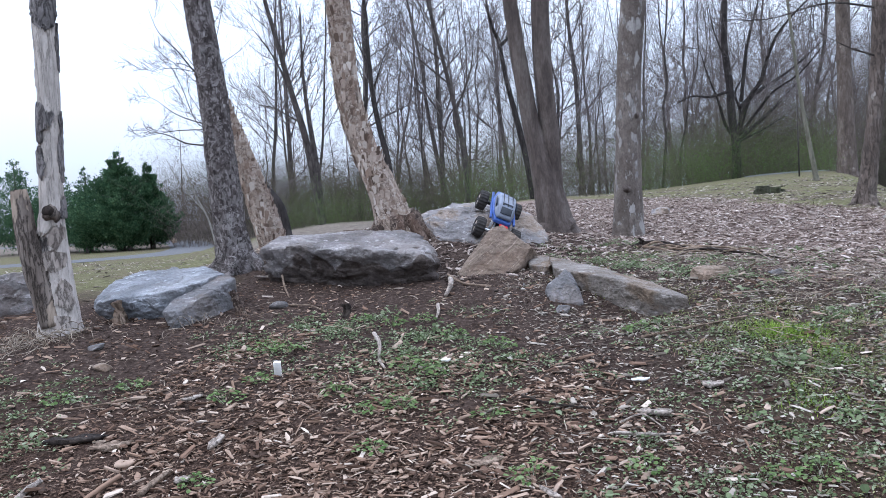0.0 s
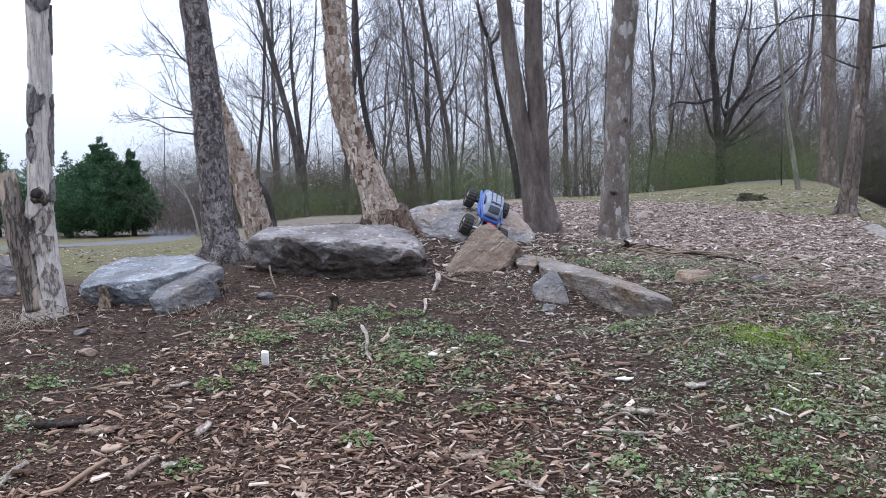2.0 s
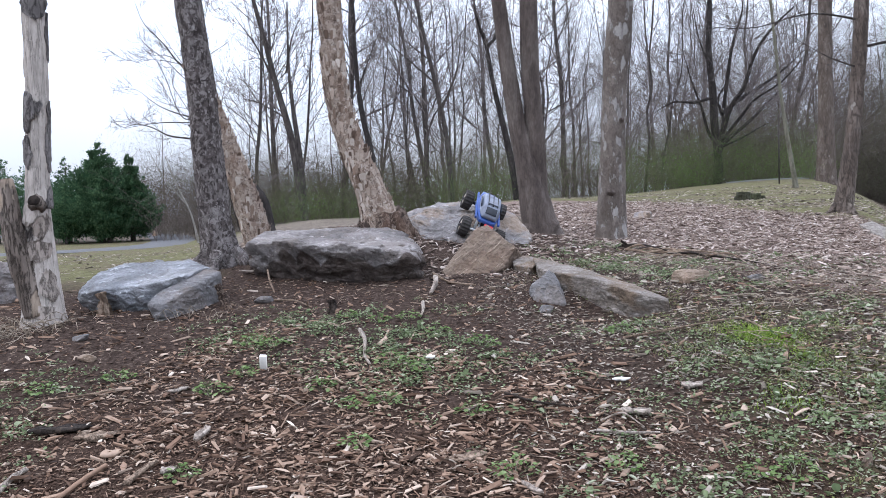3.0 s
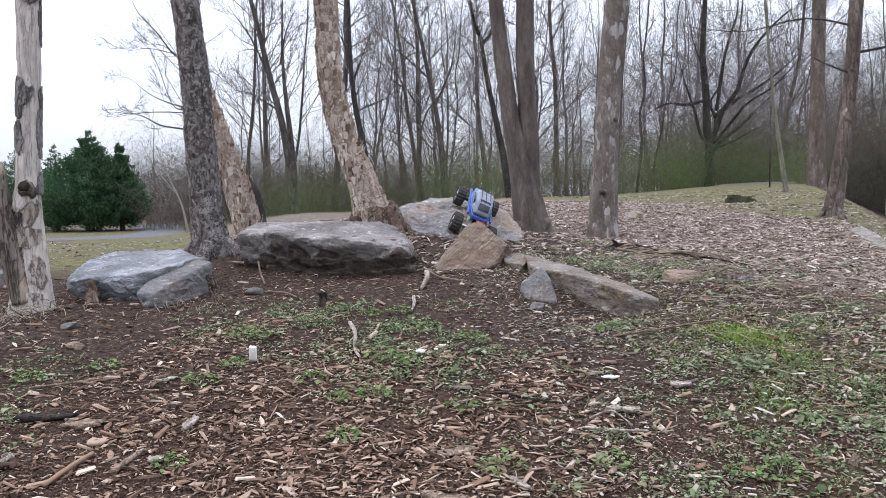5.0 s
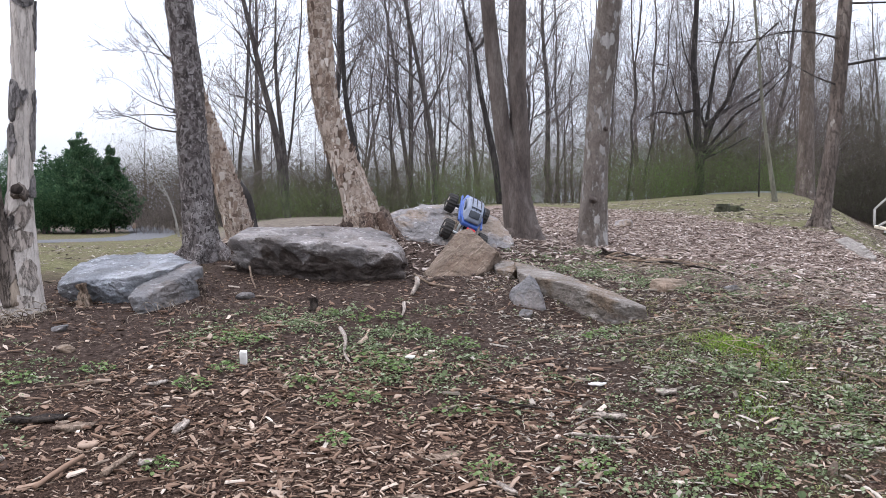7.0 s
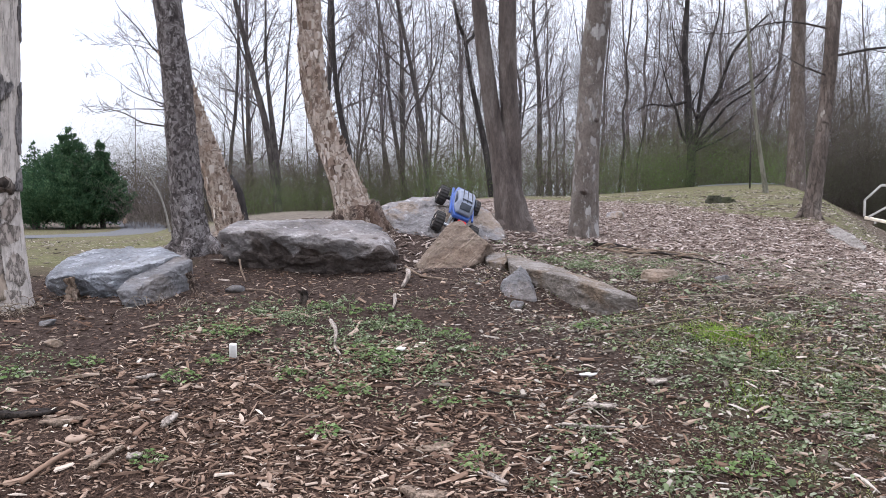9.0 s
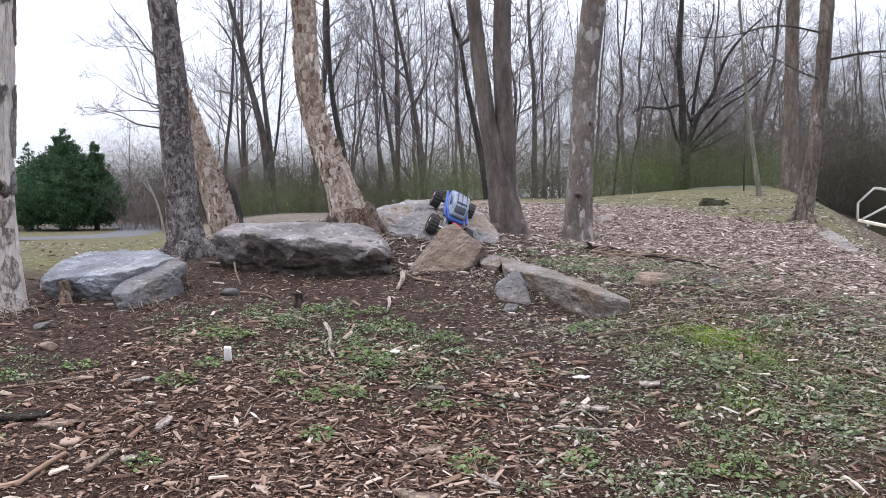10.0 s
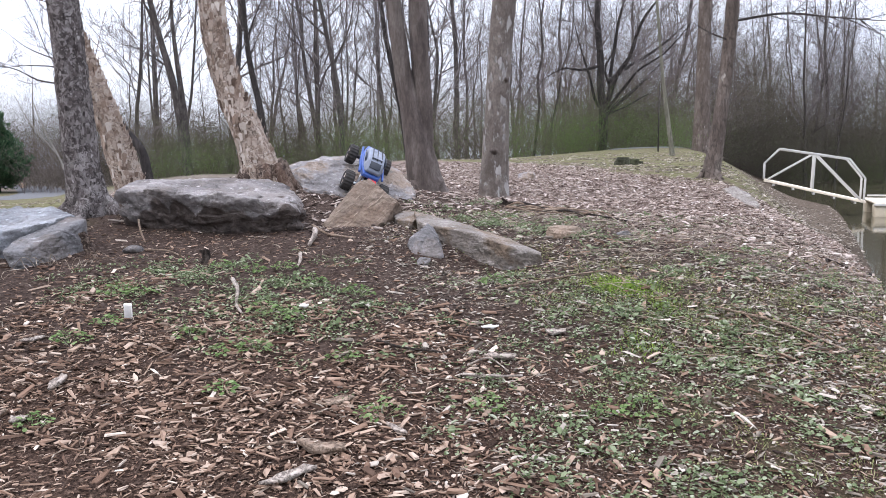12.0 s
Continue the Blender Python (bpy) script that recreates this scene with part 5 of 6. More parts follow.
strands("twigs", 420, (-1.9, 2.2, 1.3, 4.3), lambda x, y: 0.6 + 0 * x, 0.09, 0.0016, M_STRAW, "thin dead twigs scattered over the soil", 41)
strands("vines", 260, (0.75, 2.3, 2.9, 4.6), lambda x, y: smooth(6.1, 5.0, y + 1.3 * x), 0.24, 0.0016, M_STRAW, "dry vines trailing down the slope", 42, -0.45, 0.03, "vines")
strands("vines", 110, (0.9, 2.2, 2.0, 3.4), lambda x, y: 0.6 + 0 * x, 0.2, 0.0016, M_STRAW, "dry vines among the weeds", 43, -0.6, 0.02, "vines")


# ---- brush, shrubs and far woods ----
def brush(name, n, box_u, depths, tall, radius, material, label, seed, keep=None):
    rg = np.random.default_rng(seed)
    u, d = rg.uniform(*box_u, n), rg.uniform(*depths, n)
    d = d + np.where(u > 0.47, 24, 0)
    x, y = u * d, d
    z = ground_z(x, y)
    ok = z > WATER + 0.05
    x, y, z = x[ok], y[ok], z[ok]
    k = len(x)
    h = tall * rg.uniform(0.4, 1.25, k)
    p = np.stack([x, y, z - 0.05], 1)
    lean = rg.normal(0, 0.55, (k, 2))
    segs = []
    for i in range(3):
        q = p + np.stack([lean[:, 0] * h / 3, lean[:, 1] * h / 3, h / 3], 1)
        segs.append((p, q, radius * (1 - 0.28 * i), radius * (1 - 0.28 * (i + 1))))
        for _ in range(2):
            a = rg.normal(0, 0.75, (k, 2))
            segs.append((q, q + np.stack([a[:, 0] * h * 0.4, a[:, 1] * h * 0.4, h * rg.uniform(0.1, 0.35, k)], 1), radius * 0.5, radius * 0.3))
        p, lean = q, lean * 1.3 + rg.normal(0, 0.1, (k, 2))
    v, f = prisms(np.concatenate([a for a, *_ in segs]), np.concatenate([b for _, b, *_ in segs]),
                  np.concatenate([np.full(k, r) for *_, r, _ in segs]), np.concatenate([np.full(k, r) for *_, r in segs]), 3)
    tagged(new(name, fast_mesh(name, v, f, material)), label, "brush", kind="stuff")


brush("brush", 4200, (-0.40, 0.85), (21.5, 30), 1.5, 0.006, M_BRUSH, "tangled grey-brown brush along the woodland edge", 51)
brush("brush", 1500, (-0.42, 0.85), (30, 48), 2.4, 0.010, M_BRUSH, "tall bare saplings deeper in the woods", 52)


M_THICKET = varied("thicket_stems", ((0.0, (0.065, 0.053, 0.045)), (0.5, (0.125, 0.104, 0.09)), (1.0, (0.22, 0.19, 0.165))))
brush("brush", 2500, (0.475, 0.95), (23, 31), 4.2, 0.011, M_THICKET, "tall brown thicket on the far shore of the pond", 53)
brush("brush", 330, (0.28, 0.46), (24, 34), 4.0, 0.012, M_THICKET, "tall brown thicket behind the lawn", 54)


def shrub_leaves(n, spots, seed, lo=0.007, hi=0.014, material=None, label="loose green shrubs at the foot of the woods", long=1.0, thin=1.0):
    rg = np.random.default_rng(seed)
    spots = np.array(spots)
    k = rg.integers(0, len(spots), n)
    c = spots[k]
    off = rg.normal(0, 1, (n, 3))
    off /= np.maximum(1, np.linalg.norm(off, axis=1, keepdims=True) / 2.2)
    p = np.stack([c[:, 0] + off[:, 0] * c[:, 2] * 0.62, c[:, 1] + off[:, 1] * c[:, 2] * 0.5, ground_z(c[:, 0], c[:, 1]) + np.abs(c[:, 3] * (0.45 + 0.34 * off[:, 2]))], 1)
    s = rg.uniform(lo, hi, n)
    scatter("shrub_leaves", [(-1, 0, 0), (0, 0.45, 0.1), (1, 0, 0), (0, -0.45, 0.1)], [(0, 1, 2, 3)], p, turned(rg.uniform(0, 6.28, n), rg.normal(0, 0.6 if long == 1 else 0.9, n), rg.normal(0, 0.6, n)), np.stack([s * long, s * thin, s], 1), material or M_SHRUB, label, "shrubs")


rg = np.random.default_rng(61)
SPOTS = [(u * d, d, rg.uniform(0.5, 1.1), rg.uniform(0.9, 1.9)) for u, d in zip(rg.uniform(-0.03, 0.46, 52), rg.uniform(19.3, 22, 52))]
SPOTS += [(u * d, d, rg.uniform(0.8, 2.0), rg.uniform(1.2, 3.6)) for u, d in zip(rg.uniform(0.48, 0.95, 90), rg.uniform(44.5, 51, 90))]
SPOTS += [(u * d, d, rg.uniform(0.5, 1.0), rg.uniform(0.8, 1.4)) for u, d in zip(rg.uniform(-0.26, -0.04, 14), rg.uniform(19.8, 22, 14))]
shrub_leaves(290000, SPOTS, 62, 0.007, 0.013)
M_BRUSH_HAZE = leafy(varied("brush_twig_tips", ((0.0, (0.065, 0.054, 0.042)), (0.6, (0.105, 0.09, 0.066)), (1.0, (0.125, 0.125, 0.07))), 1.0, spec=0.05), 0.3)
BRUSH_SPOTS = [(u * d, d, rg.uniform(0.6, 1.3), rg.uniform(1.0, 2.6)) for u, d in zip(rg.uniform(-0.33, 0.46, 90), rg.uniform(22, 26, 90))]
BRUSH_SPOTS += [(u * d, d, rg.uniform(0.8, 1.6), rg.uniform(2.0, 3.8)) for u, d in zip(rg.uniform(-0.45, -0.24, 64), rg.uniform(27, 34, 64))]
shrub_leaves(240000, BRUSH_SPOTS, 64, 0.010, 0.022, M_BRUSH_HAZE, "brown and olive twig tips of dense brush", 5.0, 0.35)
M_HAZE_TWIG = leafy(varied("thicket_twigs", ((0.0, (0.10, 0.088, 0.074)), (0.5, (0.15, 0.132, 0.105)), (1.0, (0.15, 0.155, 0.095))), 1.0, spec=0.05))
SHORE = [(u * d, d, rg.uniform(1.6, 3.0), rg.uniform(4.0, 11)) for u, d in zip(rg.uniform(0.49, 0.98, 80), rg.uniform(46, 60, 80))]
shrub_leaves(280000, SHORE, 63, 0.025, 0.05, M_HAZE_TWIG, "dense brown and olive thicket on the far shore", 5.0, 0.4)


def far_woods(n, seed):
    rg = np.random.default_rng(seed)
    segs = []
    for _ in range(n):
        d = rg.uniform(52, 120)
        u = rg.uniform(-0.42, 0.95)
        x, y = u * d, d
        trunk, rad, seg = bare_tree(rg, rg.uniform(11, 17), rg.uniform(0.08, 0.2), 0.1, 7, 0.35, 2, 0.1)
        base = np.array([x, y, gz(x, y)])
        t = spline(trunk, 7)
        tr = np.interp(t[:, 2], trunk[:, 2], rad)
        segs.append(np.column_stack([t[:-1] + base, t[1:] + base, tr[:-1], tr[1:]]))
        pick = seg[rg.random(len(seg)) < 0.4]
        pick[:, :3] += base
        pick[:, 3:6] += base
        segs.append(pick)
    a = np.concatenate(segs)
    v, f = prisms(a[:, :3], a[:, 3:6], np.maximum(a[:, 6], 0.010), np.maximum(a[:, 7], 0.007), 3)
    tagged(new("far_woods", fast_mesh("far_woods", v, f, M_TWIG)), "distant grey-brown leafless woods", "woods", kind="stuff")


far_woods(46, 71)


# ---- conifers ----
M_CONIFER = leafy(varied("conifer_sprays", ((0.0, (0.03, 0.068, 0.036)), (0.5, (0.065, 0.13, 0.066)), (1.0, (0.13, 0.205, 0.105))), 0.85), 0.35)
SPRAY = [(0, -0.12, 0), (0.35, -0.34, 0.02), (1, -0.05, -0.1), (1, 0.05, -0.1), (0.35, 0.34, 0.02), (0, 0.12, 0)]


def conifer(x, y, tall, wide, seed, label, m=34):
    rg = np.random.default_rng(seed)
    t = thing("conifer", (x, y, gz(x, y)), label, "conifer", "evergreen trees by the path")
    limb_part("trunk", t, [(x, y, gz(x, y) + tall * 0.93), (x, y, gz(x, y) - 0.1)], [0.01, 0.09], M_WOODS, 8, 8)
    k = int(170 * wide + 80)
    n = k * m
    h = np.repeat(0.03 + 0.97 * (1 - np.sqrt(rg.random(k))), m)
    a = np.repeat(rg.uniform(0, 6.28, k), m)
    reach = np.repeat(rg.uniform(0.62, 1.18, k), m) * wide * 0.5 * np.minimum(1.0, (1.0 - h) * 1.15 + 0.03) ** 1.1 * np.minimum(1, 0.75 + h * 2.2)
    along = 0.25 + 0.75 * rg.random(n) ** 0.6
    r = reach * along
    p = np.stack([r * np.cos(a), r * np.sin(a), h * tall + r * 0.45], 1) + rg.normal(0, 1, (n, 3)) * (0.16 * (1.15 - along) * np.minimum(1, 0.3 + reach))[:, None]
    s = rg.uniform(0.03, 0.075, n) * (1.1 - 0.4 * h)
    v = np.einsum("nij,nkj->nki", turned(a + rg.normal(0, 0.5, n), -rg.uniform(0.5, 1.3, n), rg.normal(0, 0.6, n)), np.array(SPRAY)[None] * s[:, None, None]) + p[:, None]
    f = (np.arange(n) * 6)[:, None, None] + np.array([(0, 1, 4, 5), (1, 2, 3, 4)])[None]
    piece("crown", fast_mesh("crown", v.reshape(-1, 3), f.reshape(-1, 4), M_CONIFER, False), t)


conifer(-10.9, 23.3, 3.1, 3.0, 1, "dense dark green conifer beside the grey path", 95)
conifer(-10.1, 23.6, 2.75, 1.8, 2, "shorter dark green conifer beside the path", 95)
conifer(-10.5, 22.9, 2.3, 1.7, 7, "dark green conifer crowded against taller ones", 90)
conifer(-11.3, 23.9, 2.75, 1.5, 8, "dark green conifer crowded against taller ones")
conifer(-12.3, 24.0, 2.7, 2.0, 3, "dark green conifer in a row by the path")
conifer(-13.5, 24.4, 3.1, 2.3, 4, "dark green conifer in a row by the path")
conifer(-11.8, 22.9, 1.8, 1.2, 5, "small dark green conifer under taller ones")
conifer(-15.2, 25.0, 3.3, 2.6, 6, "dark green conifer in a row by the path")


# ---- paths, pond, dock ----
M_PATH = Mat("grey_path", 1.0, 0.02)
M_PATH.color(M_PATH.ramp(M_PATH.noise(30, 6), (0.3, (0.085, 0.085, 0.088)), (0.7, (0.14, 0.14, 0.143))))
M_PATH.bump(M_PATH.noise(120, 4), 0.3, 0.01)


def strip(name, line, width, material, label):
    c = spline(line, 60)
    t = np.gradient(c, axis=0)
    nrm = np.stack([-t[:, 1], t[:, 0]], 1) / np.linalg.norm(t, axis=1, keepdims=True)
    rows = []
    for k in np.linspace(-1, 1, 7):
        q = c + nrm * k * width / 2
        rows.append(np.stack([q[:, 0], q[:, 1], ground_z(q[:, 0], q[:, 1]) + 0.03 * (1.02 - k ** 4)], 1))
    v = np.stack(rows, 1).reshape(-1, 3)
    f = [(i * 7 + k, i * 7 + k + 1, (i + 1) * 7 + k + 1, (i + 1) * 7 + k) for i in range(59) for k in range(6)]
    tagged(new(name, fast_mesh(name, v, np.array(f), material)), label, "path", kind="structure")


strip("path", [(-30, 4.0), (-14, 7.6), (-8.6, 9.6), (-6.3, 11.8), (-6.3, 15), (-7.5, 19.3), (-9.0, 24), (-11.5, 28.3), (-17, 31.5), (-27, 34)], 1.35, M_PATH.mat, "grey paved path curving past the conifers")
strip("path", [(7.6, 21.6), (8.4, 21.2), (9.2, 22.0), (9.9, 25), (9.8, 34)], 1.5, M_PATH.mat, "grey path leading into the woods")

M_WATER = Mat("pond_water", 0.06, 0.5)
M_WATER.color(M_WATER.ramp(M_WATER.noise(0.6, 3), (0.3, (0.035, 0.032, 0.018)), (0.7, (0.06, 0.052, 0.03))))
M_WATER.bump(M_WATER.noise(6, 3), 0.05, 0.01)
v = [(1.2, 1.0, WATER), (95, 1.0, WATER), (95, 75, WATER), (1.2, 75, WATER)]
tagged(new("water", fast_mesh("water", v, [(0, 1, 2, 3)], M_WATER.mat)), "still murky green-brown pond", "pond", kind="structure")


def box(bm, centre, size, turn=None, bevel=0.0):
    m = Matrix.Translation(centre) @ (turn or Matrix()) @ Matrix.Diagonal((*size, 1))
    r = bmesh.ops.create_cube(bm, size=1.0, matrix=m)
    if bevel:
        edges = list({e for q in r["verts"] for e in q.link_edges})
        bmesh.ops.bevel(bm, geom=edges, offset=bevel, segments=2, affect="EDGES", profile=0.5)


def bar(bm, a, b, width, depth=None):
    """A square bar from a to b."""
    a, b = Vector(a), Vector(b)
    d = b - a
    q = d.to_track_quat("X", "Z").to_matrix().to_4x4()
    box(bm, (a + b) / 2, (d.length, width, depth or width), q, min(width, depth or width) * 0.15)


M_ALU = plain("pale_metal_rail", (0.40, 0.39, 0.36), 0.55, 0.0)
M_DECK = plain("pale_deck_boards", (0.66, 0.58, 0.46), 0.75, 0.0, 8)
M_FLOAT = plain("tan_plastic_float", (0.45, 0.39, 0.29), 0.6)


SHORE_TURN = radians(-30)


def gangway():
    length, wide, drop = 2.5, 0.95, 0.58
    g = thing("gangway", (11.3, 20.0, 0.53), "pale metal gangway with truss railings down to the dock", "gangway")
    g.rotation_euler = (0, 0, SHORE_TURN)

    def at(f, h, side):
        return Vector((f * length, side * wide, -f * drop + h))

    bm = bmesh.new()
    a, b = at(0, -0.04, 0.5), at(1, -0.04, 0.5)
    d = b - a
    box(bm, (a + b) / 2, (d.length, wide, 0.07), d.to_track_quat("X", "Z").to_matrix().to_4x4(), 0.01)
    part("deck", bm, M_DECK, g, "pale boarded walkway")
    for side in (0, 1):
        for name, p, q, w in (("post", at(0.0, 0, side), at(0.0, 0.42, side), 0.05), ("brace", at(0.0, 0.42, side), at(0.15, 0.90, side), 0.05),
                              ("handrail", at(0.15, 0.90, side), at(0.83, 1.0, side), 0.055), ("brace", at(0.83, 1.0, side), at(0.985, 0.58, side), 0.05),
                              ("post", at(0.985, 0.58, side), at(0.98, 0.0, side), 0.05), ("post", at(0.49, 0.0, side), at(0.50, 0.96, side), 0.05),
                              ("brace", at(0.04, 0.0, side), at(0.49, 0.95, side), 0.045), ("brace", at(0.51, 0.95, side), at(0.95, 0.0, side), 0.045)):
            bm = bmesh.new()
            bar(bm, p, q, w)
            part(name, bm, M_ALU, g)
    for f in (0.1, 0.3, 0.5, 0.7, 0.9):
        bm = bmesh.new()
        bar(bm, at(f, -0.11, 0), at(f, -0.11, 1), 0.06)
        part("crossbeam", bm, M_ALU, g)


def dock():
    d = thing("floating_dock", (13.45, 18.4, WATER), "pale floating dock with tan plastic floats on the pond", "dock")
    d.rotation_euler = (0, 0, SHORE_TURN)
    x = 0.0
    for i in range(18):
        bm = bmesh.new()
        box(bm, (x + 0.145, 1.4, 0.36), (0.285, 2.8, 0.05), None, 0.008)
        part("deck_board", bm, M_DECK, d)
        x += 0.29
    for i in range(6):
        for k in (0.02, 2.2):
            bm = bmesh.new()
            box(bm, (0.42 + i * 0.87, k + 0.3, 0.14), (0.82, 0.6, 0.36), None, 0.05)
            part("float", bm, M_FLOAT, d)
    for k in (0.0, 2.8):
        bm = bmesh.new()
        bar(bm, (0, k, 0.31), (5.2, k, 0.31), 0.07)
        part("edge_beam", bm, M_ALU, d)
    bm = bmesh.new()
    bar(bm, (0.1, 2.75, 0.45), (5.2, 2.75, 0.45), 0.05)
    part("rail", bm, M_ALU, d)


gangway()
dock()


# ---- toy truck ----
M_BLUE = plain("blue_painted_shell", (0.035, 0.075, 0.24), 0.35, 0.0, 15, 0.4)
M_SILVER = plain("silver_grey_shell", (0.165, 0.185, 0.23), 0.35, 0.1, 15)
M_BLACK = plain("black_plastic", (0.02, 0.02, 0.022), 0.5)
M_RUBBER = plain("muddy_rubber", (0.03, 0.027, 0.025), 0.9, 0, 60, 0.4)
M_RIM = plain("tan_dusty_rim", (0.20, 0.16, 0.12), 0.6)
M_RED = plain("red_plastic", (0.5, 0.03, 0.03), 0.4)
M_STEEL = plain("bright_steel", (0.6, 0.62, 0.64), 0.3, 0.8)
M_PANEL = plain("grey_roof_panel", (0.15, 0.165, 0.20), 0.35)
M_GLASS_DARK = plain("smoked_window", (0.03, 0.035, 0.045), 0.15)


def toy_wheel(parent, x, y, z):
    w = new("wheel")
    w.parent = parent
    w.location = (x, y, z)
    side = 1 if y > 0 else -1
    bm = bmesh.new()
    prof = [(0.037, -0.026), (0.05, -0.031), (0.060, -0.027), (0.063, -0.012), (0.063, 0.012), (0.060, 0.027), (0.05, 0.031), (0.037, 0.026)]
    n = 36
    rings = []
    for i in range(n):
        a = 2 * math.pi * i / n
        k = 1.03 if i % 2 else 0.97
        rings.append([bm.verts.new((math.cos(a) * r * (k if r > 0.055 else 1), yy, math.sin(a) * r * (k if r > 0.055 else 1))) for r, yy in prof])
    for i in range(n):
        for j in range(len(prof)):
            q = (j + 1) % len(prof)
            bm.faces.new((rings[i][j], rings[(i + 1) % n][j], rings[(i + 1) % n][q], rings[i][q]))
    part("tyre", bm, M_RUBBER, w, "muddy black knobbly tyre", False)
    bm = bmesh.new()
    bmesh.ops.create_cone(bm, cap_ends=True, segments=24, radius1=0.0385, radius2=0.0385, depth=0.050, matrix=Matrix.Rotation(radians(90), 4, "X"))
    part("rim", bm, M_RIM, w, "dusty tan rim")
    bm = bmesh.new()
    bmesh.ops.create_cone(bm, cap_ends=True, segments=12, radius1=0.011, radius2=0.008, depth=0.012, matrix=Matrix.Translation((0, side * 0.026, 0)) @ Matrix.Rotation(radians(90), 4, "X"))
    part("hub", bm, M_BLACK, w)


def toy_truck(m):
    t = thing("toy_truck", (0, 0, 0), "blue and grey radio-controlled crawler truck climbing a boulder", "toy truck")
    # shell: a cage-like cab with a sloping nose, lofted along its length
    def loft(name, rows, material, label=""):
        bm = bmesh.new()
        rings = []
        for x, half_lo, half_hi, lo, hi in rows:
            rings.append([bm.verts.new(q) for q in ((x, -half_lo, lo), (x, half_lo, lo), (x, half_hi, hi), (x, -half_hi, hi))])
        for a, b in zip(rings, rings[1:]):
            for k in range(4):
                bm.faces.new((a[k], a[(k + 1) % 4], b[(k + 1) % 4], b[k]))
        bm.faces.new(rings[0][::-1])
        bm.faces.new(rings[-1])
        bmesh.ops.bevel(bm, geom=list(bm.edges), offset=0.006, segments=2, affect="EDGES", profile=0.5)
        return part(name, bm, material, t, label)

    loft("body", [(-0.16, 0.055, 0.05, 0.05, 0.075), (-0.08, 0.075, 0.07, 0.035, 0.09), (0.05, 0.08, 0.072, 0.035, 0.09), (0.12, 0.065, 0.058, 0.045, 0.085), (0.19, 0.045, 0.04, 0.05, 0.068)], M_BLUE, "glossy blue body shell")
    loft("roof", [(-0.15, 0.05, 0.04, 0.085, 0.105), (-0.10, 0.066, 0.050, 0.092, 0.150), (0.0, 0.068, 0.052, 0.092, 0.158), (0.05, 0.066, 0.050, 0.092, 0.142), (0.10, 0.056, 0.05, 0.086, 0.094)], M_SILVER, "silver-grey roof")
    for name, c, s in (("roof_panel", (-0.045, 0, 0.157), (0.075, 0.07, 0.006)), ("rear_window", (-0.125, 0, 0.134), (0.045, 0.07, 0.005))):
        bm = bmesh.new()
        box(bm, c, s, Matrix.Rotation(-0.75 if name == "rear_window" else 0.06, 4, "Y"), 0.002)
        part(name, bm, M_PANEL if name == "roof_panel" else M_GLASS_DARK, t)
    for y in (-0.03, 0.0, 0.03):
        bm = bmesh.new()
        bar(bm, (-0.10, y, 0.159), (0.04, y, 0.157), 0.006)
        part("roof_rail", bm, M_BLACK, t)
    for y in (-0.069, 0.069):
        bm = bmesh.new()
        box(bm, (-0.03, y * 0.93, 0.118), (0.09, 0.006, 0.035), Matrix.Rotation(-0.28 if y > 0 else 0.28, 4, "X"), 0.002)
        part("side_window", bm, M_GLASS_DARK, t)
        bm = bmesh.new()
        bar(bm, (-0.15, y * 1.12, 0.07), (0.15, y * 1.05, 0.065), 0.014)
        part("side_stripe", bm, M_BLUE, t)
    bm = bmesh.new()
    box(bm, (0.0, 0, 0.02), (0.24, 0.07, 0.05), None, 0.008)
    part("chassis", bm, M_BLACK, t)
    for x in (-0.155, 0.155):
        bm = bmesh.new()
        bar(bm, (x, -0.1, -0.02), (x, 0.1, -0.02), 0.02)
        box(bm, (x, 0.0, -0.02), (0.05, 0.045, 0.045), None, 0.01)
        part("axle", bm, M_BLACK, t)
        for y in (-0.055, 0.055):
            bm = bmesh.new()
            bar(bm, (x, y, -0.01), (x * 0.72, y * 0.85, 0.075), 0.016)
            part("shock", bm, M_STEEL, t)
        for y in (-0.115, 0.115):
            toy_wheel(t, x, y, -0.02)
    bm = bmesh.new()
    bar(bm, (-0.205, -0.085, 0.012), (-0.205, 0.085, 0.012), 0.012)
    bar(bm, (-0.205, -0.04, 0.012), (-0.13, -0.03, 0.03), 0.01)
    bar(bm, (-0.205, 0.04, 0.012), (-0.13, 0.03, 0.03), 0.01)
    part("rear_bumper", bm, M_STEEL, t)
    bm = bmesh.new()
    box(bm, (-0.165, -0.02, 0.045), (0.03, 0.055, 0.022), None, 0.004)
    part("battery_box", bm, M_RED, t, "red box behind the cab")
    t.matrix_world = m


TRUCK_FORWARD = Vector((0.10, 0.85, 0.53)).normalized()
TRUCK_UP = (Matrix.Rotation(radians(29), 3, TRUCK_FORWARD) @ TRUCK_FORWARD.cross(Vector((0, 0, 1)).cross(TRUCK_FORWARD))).normalized()
TRUCK_LEFT = TRUCK_UP.cross(TRUCK_FORWARD)
TRUCK_SCALE = 0.93
turn = Matrix((TRUCK_FORWARD, TRUCK_LEFT, TRUCK_UP)).transposed()
rear_left = turn @ Vector((-0.155, 0.115, -0.02)) * TRUCK_SCALE
toy_truck(Matrix.Translation(Vector((0.035, 4.47, 0.884)) - rear_left) @ turn.to_4x4() @ Matrix.Scale(TRUCK_SCALE, 4))


